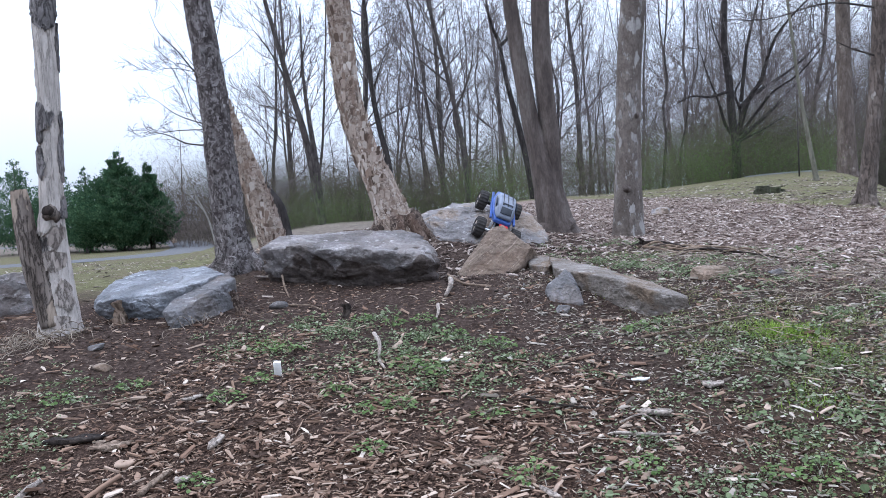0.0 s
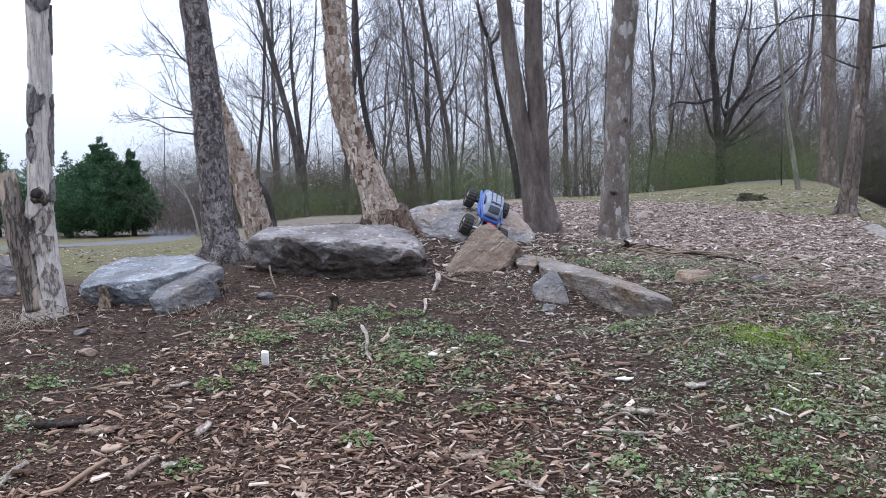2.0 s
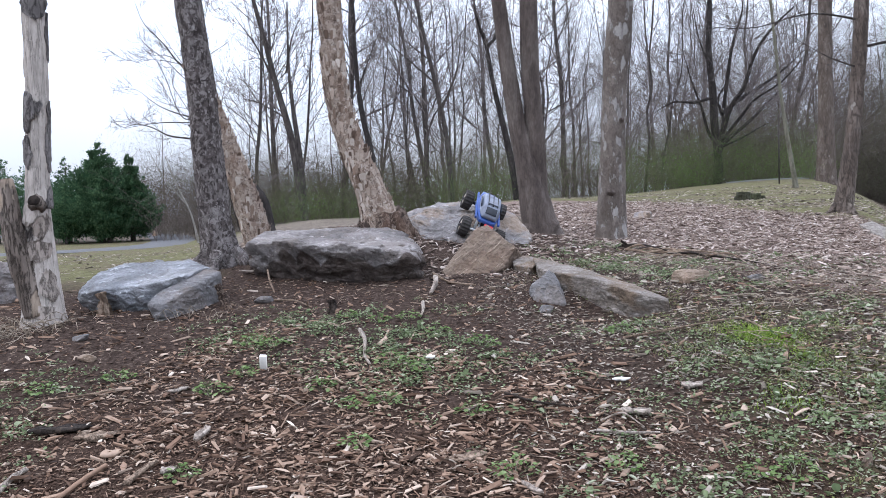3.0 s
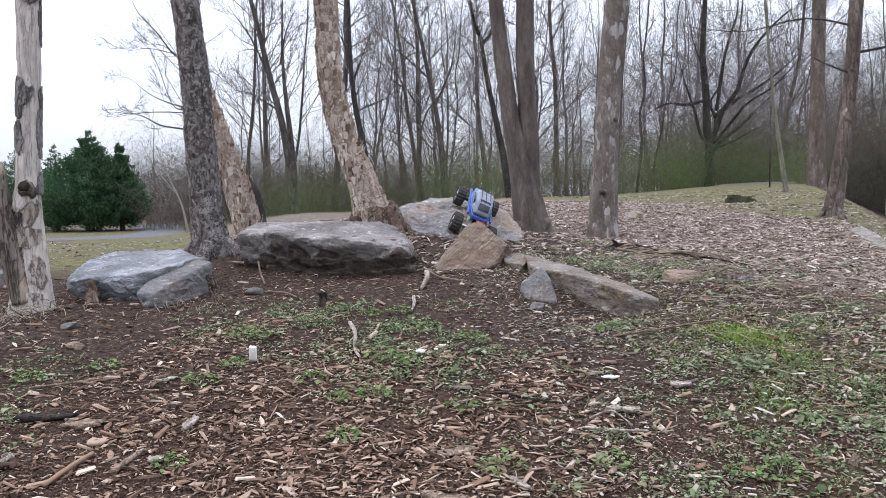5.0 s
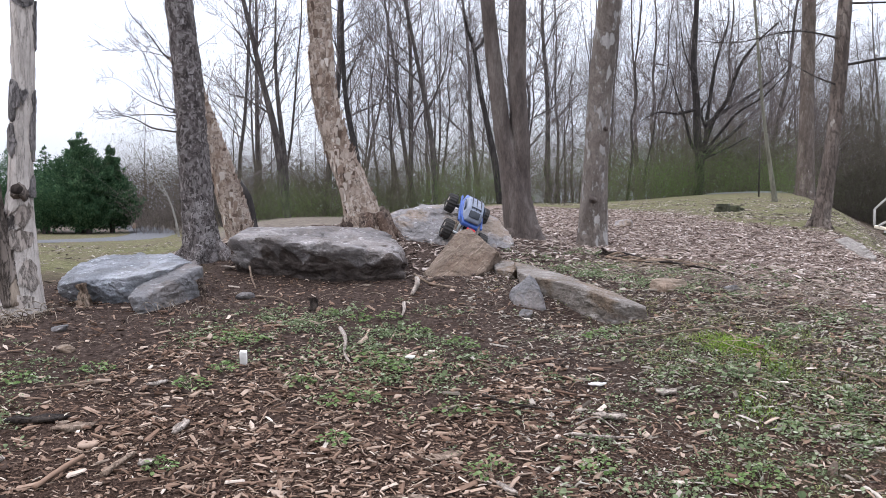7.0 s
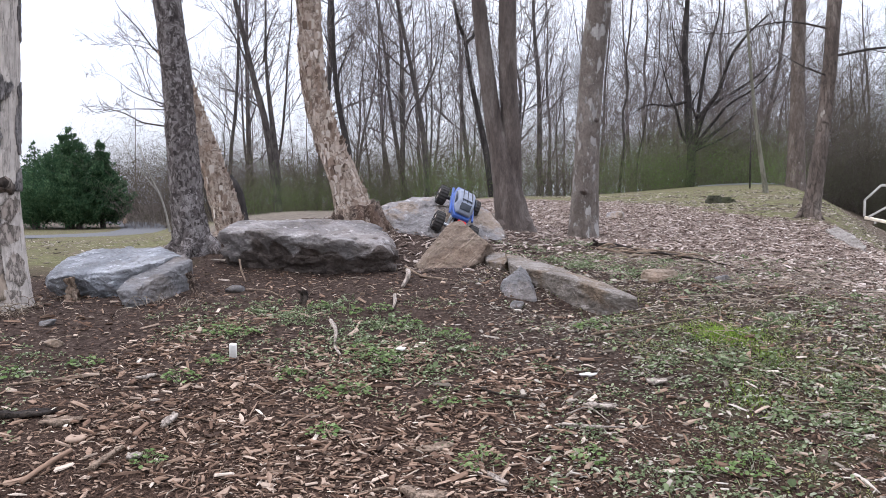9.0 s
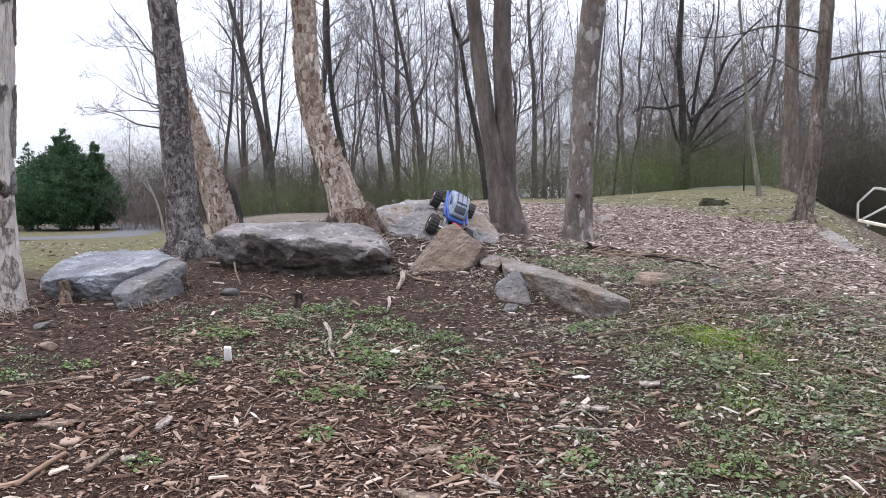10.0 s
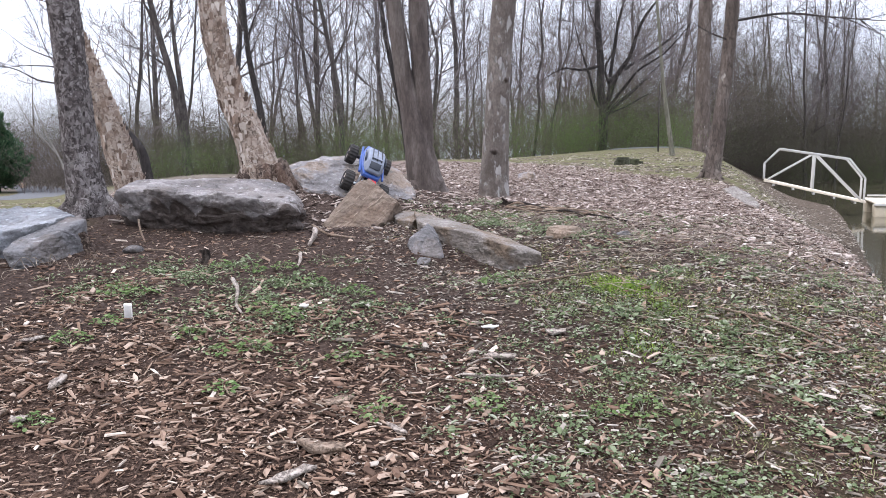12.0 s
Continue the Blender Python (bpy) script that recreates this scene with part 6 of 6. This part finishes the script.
# ---- limbs of the tree by the pond ----
def twiggy_limb(tree, points, radius, seed, name="limb", droop=0.0, n=9):
    """A bare limb with side shoots, as part of a near tree."""
    rg = np.random.default_rng(seed)
    c = spline(points, 14)
    base = np.array(tree.location)
    segs = [(*a, *b, radius * (1 - 0.8 * i / 13), radius * (1 - 0.8 * (i + 1) / 13)) for i, (a, b) in enumerate(zip(c[:-1], c[1:]))]
    for _ in range(n):
        i = int(rg.integers(3, 13))
        p, d = c[i].copy(), c[i] - c[i - 1]
        d = d / np.linalg.norm(d) + rg.normal(0, 0.5, 3) + np.array([0, 0, 0.15 - droop])
        r = radius * 0.35
        for j in range(5):
            d = d / np.linalg.norm(d) + rg.normal(0, 0.18, 3)
            q = p + d * 0.09
            segs.append((*p, *q, r, r * 0.75))
            r *= 0.75
            if rg.random() < 0.6:
                e = d + rg.normal(0, 0.6, 3)
                segs.append((*q, *(q + e / np.linalg.norm(e) * 0.14), r * 0.6, r * 0.3))
            p = q
    a = np.array(segs)
    v, f = prisms(a[:, :3] - base, a[:, 3:6] - base, a[:, 6], a[:, 7], 6)
    piece(name, fast_mesh(name, v, f, M_WOODS), tree)


twiggy_limb(rt, [(3.46, 6.68, 2.22), (3.9, 6.6, 2.28), (4.4, 6.55, 2.24), (5.0, 6.5, 2.2)], 0.014, 1, n=14)
twiggy_limb(rt, [(3.47, 6.68, 2.75), (4.0, 6.6, 2.72), (4.5, 6.5, 2.5), (5.0, 6.4, 2.35)], 0.010, 2, droop=0.2, n=14)
twiggy_limb(rt, [(3.46, 6.68, 2.45), (3.0, 6.6, 2.5), (2.5, 6.6, 2.4), (2.0, 6.6, 2.45)], 0.010, 3)
twiggy_limb(rt, [(3.44, 6.68, 2.05), (3.1, 6.5, 2.12), (2.8, 6.5, 2.3)], 0.009, 4)


# ---- loose stones, stumps and wood ----
def stone(x, y, sx, sy, sz, material, label, seed, category="stone", turn=0.0, sink=0.35):
    rg = np.random.default_rng(seed)
    z = surf(x, y)
    pts = []
    for _ in range(12):
        d = rg.normal(0, 1, 3)
        d /= np.abs(d).max() ** 0.6 * np.linalg.norm(d) ** 0.4
        a = math.cos(turn) * d[0] * sx - math.sin(turn) * d[1] * sy
        b = math.sin(turn) * d[0] * sx + math.cos(turn) * d[1] * sy
        pts.append((x + a / 2, y + b / 2, z + sz * (0.5 - sink + d[2] / 2)))
    return boulder("stone", pts, material, label, category, soft=0.2, rough=min(sx, sz) * 0.04, level=4, seed=seed, facets=20)


boulder("stone", [(0.368, 3.2, 0.725), (0.278, 3.18, 0.655), (0.30, 3.12, 0.60), (0.43, 3.1, 0.585), (0.44, 3.18, 0.62), (0.40, 3.28, 0.70), (0.3, 3.28, 0.6), (0.32, 3.14, 0.52), (0.44, 3.16, 0.52), (0.36, 3.3, 0.55)],
        M_STONE_GREY, "triangular blue-grey stone propped against a slab", "stone", soft=0.015, rough=0.005, level=4, seed=21, facets=16)
stone(0.34, 3.03, 0.07, 0.06, 0.05, M_STONE_GREY, "small grey stone in front of a larger one", 22)
stone(1.03, 3.43, 0.22, 0.17, 0.085, M_TAN_ROCK, "tan rounded stone half buried in the weeds", 23, sink=0.42)
stone(1.62, 6.8, 0.22, 0.2, 0.12, M_PALE_ROCK, "pale stone lying in the mulch", 24)
stone(1.28, 3.36, 0.09, 0.07, 0.05, M_STONE_GREY, "flat dark grey stone in the weeds", 25)
stone(-0.85, 3.3, 0.10, 0.08, 0.045, M_STONE_GREY, "flat grey slate lying on bare soil", 26)
stone(-1.40, 2.80, 0.075, 0.06, 0.05, M_STONE_GREY, "small grey stone on bare soil", 27)
stone(-1.28, 2.6, 0.08, 0.05, 0.04, M_TAN_ROCK, "small pale stone on bare soil", 28)
stone(0.94, 1.80, 0.042, 0.04, 0.05, M_BROWN_ROCK, "small brown stone among weeds", 29)
stone(-2.22, 3.62, 0.34, 0.36, 0.3, M_SLAB_ROCK, "low brown-grey boulder behind the dead trunk", 30, "boulder")
stone(-10.6, 26.6, 0.3, 0.3, 0.4, M_TAN_ROCK, "small boulder beside the grey path", 31, "boulder")
stone(0.14, 3.34, 0.035, 0.03, 0.03, M_TAN_ROCK, "small tan stone on bare soil", 32)
stone(0.21, 3.42, 0.03, 0.03, 0.03, M_STONE_GREY, "small grey stone on bare soil", 33)

M_PALE_WOOD = bark_material("bleached_wood", (0.26, 0.21, 0.17), (0.45, 0.38, 0.32), (0.62, 0.55, 0.48), stretch=0.5, scale=60)
M_GREY_LOG = bark_material("grey_weathered_log", (0.17, 0.148, 0.125), (0.30, 0.268, 0.235), (0.44, 0.405, 0.365), stretch=0.5, scale=40)
M_WHITE_WOOD = plain("white_wood", (0.66, 0.64, 0.60), 0.7, 0, 50, 0.1)
M_TAN_WOOD = bark_material("tan_wood", (0.17, 0.115, 0.08), (0.30, 0.22, 0.16), (0.42, 0.33, 0.25), stretch=0.5, scale=60)
M_MOSSY = bark_material("mossy_stump", (0.02, 0.022, 0.012), (0.05, 0.05, 0.03), (0.09, 0.10, 0.05), scale=20)


def stick(points, radius, material, label, seed, category="stick", name="stick", sides=9):
    """A bent stick; heights are given above the ground."""
    line = [(x, y, surf(x, y) + h) for x, y, h in points]
    k = len(line)
    radii = [radius * (1.0 - 0.35 * i / max(1, k - 1)) for i in range(k)]
    t = thing(name, line[0], label, category)
    limb_part("wood", t, line, radii, material, 16, sides, rough=radius * 0.35, seed=seed, grain=(5, 30))
    return t


def splinter(x, y, length, width, thick, yaw, pitch, material, label, seed, lift=0.0, name="wood_splinter", category="wood chip"):
    """A split piece of wood with torn ends."""
    bm = bmesh.new()
    bmesh.ops.create_grid(bm, x_segments=10, y_segments=4, size=0.5)
    top = bmesh.ops.extrude_face_region(bm, geom=bm.faces[:])
    for q in [g for g in top["geom"] if isinstance(g, bmesh.types.BMVert)]:
        q.co.z += 1.0
    for q in bm.verts:
        e = abs(q.co.x) * 2
        w = 1 - 0.65 * e ** 3 * (0.6 + 0.4 * math.sin(seed * 3 + q.co.x * 5))
        n = noise.noise((q.co.x * 4 + seed, q.co.y * 7, q.co.z * 2))
        q.co = Vector((q.co.x * length + q.co.y * length * 0.18 * math.sin(seed), q.co.y * width * w + n * width * 0.12, (q.co.z - 0.5) * thick * (1 - 0.5 * e ** 2) + n * thick * 0.6 + (q.co.x ** 2) * length * 0.12))
    ob = part(name, bm, material)
    ob.location = (x, y, surf(x, y) + thick * 0.5 + lift)
    ob.rotation_euler = (0.1 * math.sin(seed * 5), pitch, yaw)
    return tagged(ob, label, category)


bm = bmesh.new()
box(bm, (0, 0, 0.024), (0.022, 0.014, 0.056), Matrix.Rotation(0.08, 4, "Y") @ Matrix.Rotation(0.35, 4, "X"), 0.002)
block = part("wood_block", bm, M_WHITE_WOOD)
block.location = (-0.637, 2.45, surf(-0.637, 2.45))
tagged(block, "white block of wood standing in the soil", "wood block")
splinter(-1.10, 2.07, 0.14, 0.05, 0.012, 0.25, 0.05, M_ROT_AND_SHADE, "black rotten piece of bark lying on chips", 2, category="bark")
splinter(-0.69, 2.0, 0.058, 0.018, 0.012, 1.1, -0.35, M_PALE_WOOD, "bleached white splinter of wood", 3, 0.01)
splinter(0.01, 1.89, 0.085, 0.034, 0.006, 0.35, -0.1, M_TAN_WOOD, "flat tan flake of wood on the chips", 4, 0.006)
splinter(-0.083, 1.56, 0.11, 0.024, 0.010, 0.65, -0.05, M_PALE_WOOD, "long pale splinter of wood on the chips", 5, 0.006)
splinter(-1.07, 3.89, 0.10, 0.035, 0.008, -0.1, 0.05, M_PALE_WOOD, "pale flat piece of bark by the dark trunk", 6, 0.012, category="bark")
splinter(-0.98, 2.02, 0.10, 0.035, 0.012, 0.3, 0.0, M_TAN_WOOD, "tan piece of split wood on the chips", 7, 0.005)
splinter(-0.90, 1.93, 0.055, 0.035, 0.008, 0.8, 0.1, M_CHIP, "greyish flat chip of wood", 8, 0.004)
splinter(-0.72, 1.84, 0.035, 0.028, 0.008, 0.3, 0.0, M_PALE_WOOD, "round pale chip of wood", 9, 0.004)
splinter(0.15, 1.72, 0.07, 0.012, 0.008, -0.9, 0.1, M_PALE_WOOD, "narrow pale splinter standing in weeds", 10, 0.006)
splinter(-0.86, 2.3, 0.06, 0.016, 0.01, 1.0, 0.0, M_PALE_WOOD, "small pale splinter on dark chips", 11, 0.004)
splinter(0.47, 2.28, 0.05, 0.014, 0.008, 0.1, 0.0, M_WHITE_WOOD, "small white splinter among weeds", 12, 0.006)
splinter(0.66, 2.22, 0.06, 0.03, 0.01, -0.1, 0.0, M_PALE_WOOD, "pale chip of wood among weeds", 13, 0.006)
splinter(0.46, 2.06, 0.08, 0.022, 0.01, -0.4, 0.0, M_PALE_WOOD, "pale split chip beside a stick", 14, 0.006)
splinter(-0.10, 2.45, 0.03, 0.02, 0.008, 0.2, 0.0, M_WHITE_WOOD, "small white chip among weeds", 15, 0.012)
splinter(-0.02, 1.66, 0.11, 0.05, 0.012, -0.2, 0.1, M_TAN_WOOD, "brown piece of bark on the chips", 16, 0.004, category="bark")
stick([(-0.80, 1.78, 0.010), (-0.785, 1.83, 0.014), (-0.765, 1.88, 0.012)], 0.0085, M_TAN_WOOD, "short tan stick lying on the chips", 1)
stick([(-0.94, 1.74, 0.01), (-0.91, 1.80, 0.014), (-0.88, 1.86, 0.012)], 0.008, M_CHIP, "grey-brown stick lying on the chips", 2)
stick([(-1.10, 1.74, 0.01), (-1.09, 1.80, 0.014), (-1.08, 1.86, 0.012)], 0.01, M_PALE_WOOD, "pale stick at the edge of the chips", 3)
stick([(-0.16, 1.66, 0.006), (-0.12, 1.675, 0.010), (-0.08, 1.685, 0.008)], 0.005, M_TAN_WOOD, "thin tan stick on the chips", 4)
stick([(0.34, 1.97, 0.008), (0.42, 1.955, 0.012), (0.50, 1.965, 0.008)], 0.0055, M_PALE_WOOD, "pale crooked stick among weeds", 5)
stick([(0.36, 2.02, 0.006), (0.42, 2.03, 0.02), (0.47, 2.0, 0.004)], 0.003, M_PALE_WOOD, "thin pale twig among weeds", 6)
stick([(-0.93, 3.72, 0.05), (-0.88, 3.55, 0.03), (-0.83, 3.42, 0.006)], 0.006, M_TAN_WOOD, "tan stick leaning by the large boulder", 7)
stick([(-0.80, 3.30, 0.006), (-0.70, 3.25, 0.014), (-0.62, 3.18, 0.004)], 0.0045, M_TAN_WOOD, "thin stick on bare soil", 8)
stick([(-0.11, 3.48, 0.03), (-0.105, 3.36, 0.03), (-0.125, 3.25, 0.012)], 0.013, M_PALE_WOOD, "bleached crooked piece of root on bare soil", 9, "root", "dead_root")
stick([(-0.15, 3.10, 0.02), (-0.145, 3.02, 0.016), (-0.155, 2.95, 0.006)], 0.008, M_PALE_WOOD, "small bleached piece of root", 10, "root", "dead_root")
stick([(-0.36, 2.72, 0.03), (-0.33, 2.62, 0.028), (-0.32, 2.52, 0.012), (-0.295, 2.46, 0.004)], 0.008, M_PALE_WOOD, "grey twisted strip of bark among weeds", 11, "bark", "bark_strip")
stick([(-0.125, 3.60, 0.03), (-0.06, 3.50, 0.014), (0.0, 3.46, 0.012), (0.07, 3.43, 0.006)], 0.007, M_TAN_WOOD, "tan root at the foot of a slab", 12, "root", "dead_root")
stick([(0.55, 2.62, 0.006), (0.75, 2.68, 0.014), (0.92, 2.78, 0.01), (1.0, 2.72, 0.03)], 0.0045, M_TAN_WOOD, "long bent stick on the slope", 13)
stick([(1.0, 2.75, 0.02), (1.03, 2.66, 0.012), (0.96, 2.55, 0.006)], 0.004, M_TAN_WOOD, "curled stem on the slope", 14)
stick([(1.25, 2.35, 0.006), (1.38, 2.2, 0.016), (1.5, 2.05, 0.006)], 0.0045, M_TAN_WOOD, "brown stick among weeds", 15)
stick([(0.12, 2.2, 0.006), (0.2, 2.12, 0.015), (0.33, 2.1, 0.006)], 0.004, M_ROT_AND_SHADE, "dark crooked twig on the chips", 16)
stick([(-1.25, 2.25, 0.01), (-1.1, 2.3, 0.015), (-0.97, 2.38, 0.01)], 0.004, M_TAN_WOOD, "thin stick on the chips", 17)


def stub(x, y, tall, radius, lean, material, label, seed, name="stump"):
    t = thing(name, (x, y, surf(x, y)), label, "stump")
    z = surf(x, y)
    limb_part("wood", t, [(x + lean[0], y + lean[1], z + tall), (x + lean[0] * 0.4, y + lean[1] * 0.4, z + tall * 0.5), (x, y, z - 0.03)], [radius * 0.8, radius * 0.75, radius * 1.25], material, 30, 18, rough=radius * 0.85, seed=seed, grain=(14, 22))
    return t


stub(-1.49, 3.2, 0.095, 0.026, (-0.012, -0.01), M_TAN_WOOD, "tan rotten stub in front of a boulder", 41)
stub(-0.985, 3.22, 0.10, 0.022, (-0.03, 0.0), M_BURL, "short brown stub beside a boulder", 42)
stub(-0.513, 3.07, 0.05, 0.026, (0.0, 0.01), M_ROT_AND_SHADE, "dark rotten stub in the soil", 43)
far_stump = thing("stump", (3.42, 9.15, gz(3.42, 9.15)), "low dark mossy stump on the lawn", "stump")
for k, (dx, h, r) in enumerate(((-0.06, 0.09, 0.09), (0.08, 0.07, 0.08), (0.16, 0.04, 0.06))):
    x, y = 3.42 + dx, 9.15 + 0.03 * k
    z = gz(x, y)
    limb_part("wood", far_stump, [(x, y, z + h), (x, y, z + h * 0.5), (x, y, z - 0.03)], [r * 0.85, r, r * 1.2], M_MOSSY, 14, 16, rough=0.02, seed=50 + k, grain=(6, 9))
boulder("log", [(2.732, 5.311, 0.779), (2.732, 5.311, 0.716), (2.832, 5.341, 0.801), (2.832, 5.341, 0.716), (2.602, 4.893, 0.741), (2.602, 4.893, 0.681), (2.722, 4.929, 0.761), (2.722, 4.929, 0.681), (2.511, 4.487, 0.694), (2.511, 4.487, 0.646), (2.571, 4.505, 0.706), (2.571, 4.505, 0.646)], M_GREY_LOG, "grey weathered split log lying on the bank", "log", soft=0.012, rough=0.004, seed=61, level=5, facets=6)

# roots round the hollow at the foot of the grey trunk
hollow = thing("root_tangle", (0.98, 4.3, gz(0.98, 4.3)), "dark tangle of roots at the edge of the mulch", "roots")
rg = np.random.default_rng(77)
for k in range(10):
    x, y = 0.88 + 0.025 * k, 4.40 - 0.03 * k
    line = []
    for j in range(6):
        line.append((x, y, surf(x, y) + (0.03 if 0 < j < 4 else 0.006) * rg.uniform(0.3, 1.2)))
        x, y = x + rg.uniform(0.05, 0.11), y + rg.normal(-0.07, 0.05)
    limb_part("root", hollow, line, [0.005, 0.007, 0.006, 0.005, 0.004, 0.003], M_TAN_WOOD if k % 3 else M_ROT_AND_SHADE, 24, 8, rough=0.002, seed=70 + k)
# solid clump whose dark colour stands for the shade in the hollow
stub(0.93, 4.38, 0.035, 0.035, (0.02, 0.0), M_ROT_AND_SHADE, "dark clump coloured as the shade of a root hollow", 44)

# dark post and low wall in the distance
bm = bmesh.new()
bmesh.ops.create_cone(bm, cap_ends=True, segments=10, radius1=0.016, radius2=0.014, depth=1.5, matrix=Matrix.Translation((0, 0, 0.7)))
post = part("post", bm, M_WOODS)
post.location = (6.62, 16.0, gz(6.62, 16.0))
tagged(post, "thin dark post at the edge of the lawn", "post")
strands("dry_grass", 90, (-1.85, -1.55, 2.85, 3.1), lambda x, y: 1 + 0 * x, 0.12, 0.0018, M_STRAW, "tuft of dry straw at the foot of the dead trunk", 81, -1.4, 0.05, "grass")
strands("dry_grass", 16, (-1.2, -0.95, 2.95, 3.15), lambda x, y: 1 + 0 * x, 0.10, 0.0016, M_STRAW, "dry straw in front of a boulder", 82, None, 0.05, "grass")


# ---- single weed plants ----
M_PLANT = leafy(varied("bright_weed_leaves", ((0.0, (0.085, 0.14, 0.045)), (0.5, (0.15, 0.215, 0.08)), (1.0, (0.23, 0.29, 0.14))), 0.9), 0.3)


def weed_plant(x, y, k, seed):
    rg = np.random.default_rng(seed)
    z = surf(x, y)
    t = thing("weed_plant", (x, y, z), "bright green weed with rounded scalloped leaves", "weed", "weeds on the slope")
    n = int(60 * k)
    a, r = rg.uniform(0, 6.28, n), 0.05 * k * np.sqrt(rg.random(n))
    p = np.stack([r * np.cos(a), r * np.sin(a), 0.008 + 0.04 * k * (1.1 - r / (0.05 * k)) * rg.uniform(0.4, 1, n)], 1)
    s = rg.uniform(0.006, 0.0145, n)
    v = np.einsum("nij,nkj->nki", turned(a, rg.normal(0.1, 0.3, n), rg.normal(0, 0.3, n)), np.array(LEAF)[None] * s[:, None, None]) + p[:, None]
    f = (np.arange(n) * 7)[:, None, None] + np.array(LEAF_FACES)[None]
    piece("foliage", fast_mesh("foliage", v.reshape(-1, 3), f.reshape(-1, 3), M_PLANT, False), t)
    n = n // 4
    v, f = prisms(np.zeros((n, 3)) - [0, 0, 0.01], p[:n], np.full(n, 0.0009), np.full(n, 0.0006), 3)
    piece("stem", fast_mesh("stem", v, f, M_WEED), t)


for i, (x, y, k) in enumerate([(-0.75, 2.27, 1.1), (-0.69, 2.40, 0.9), (-0.73, 2.68, 1.2), (-0.65, 2.64, 1.0), (-0.42, 2.29, 0.9), (-0.30, 2.18, 1.1), (-0.22, 2.18, 1.0), (0.12, 1.81, 1.2), (0.38, 1.81, 0.9), (-0.28, 1.96, 0.8), (-1.10, 2.44, 1.0), (-1.30, 2.34, 0.9), (-0.68, 1.82, 0.8), (-0.23, 2.47, 1.1), (-0.14, 2.40, 1.0), (-0.31, 2.91, 1.0), (0.07, 2.59, 1.2), (0.56, 2.71, 1.0), (0.76, 1.76, 1.1), (0.67, 1.78, 0.9), (0.03, 2.11, 1.0), (-0.08, 2.77, 0.9), (-0.20, 2.94, 0.9), (-0.44, 2.98, 0.8)]):
    weed_plant(x, y, k, 300 + i)

# roots and clods at the top of the bank
bank_roots = thing("root_tangle", (2.1, 2.85, surf(2.1, 2.85)), "dark eroded roots at the top of the bank", "roots")
rg = np.random.default_rng(78)
for k in range(9):
    x, y = 2.0 + rg.uniform(-0.05, 0.15), 2.75 + 0.03 * k
    line = []
    for j in range(5):
        line.append((x, y, surf(x, y) + (0.018 if 0 < j < 4 else -0.01) * rg.uniform(0.2, 1.3)))
        x, y = x + rg.uniform(0.02, 0.06), y + rg.normal(0.0, 0.05)
    limb_part("root", bank_roots, line, [0.003, 0.005, 0.005, 0.004, 0.002], M_TAN_WOOD if k % 2 == 0 else M_ROT_AND_SHADE, 18, 8, rough=0.003, seed=90 + k)
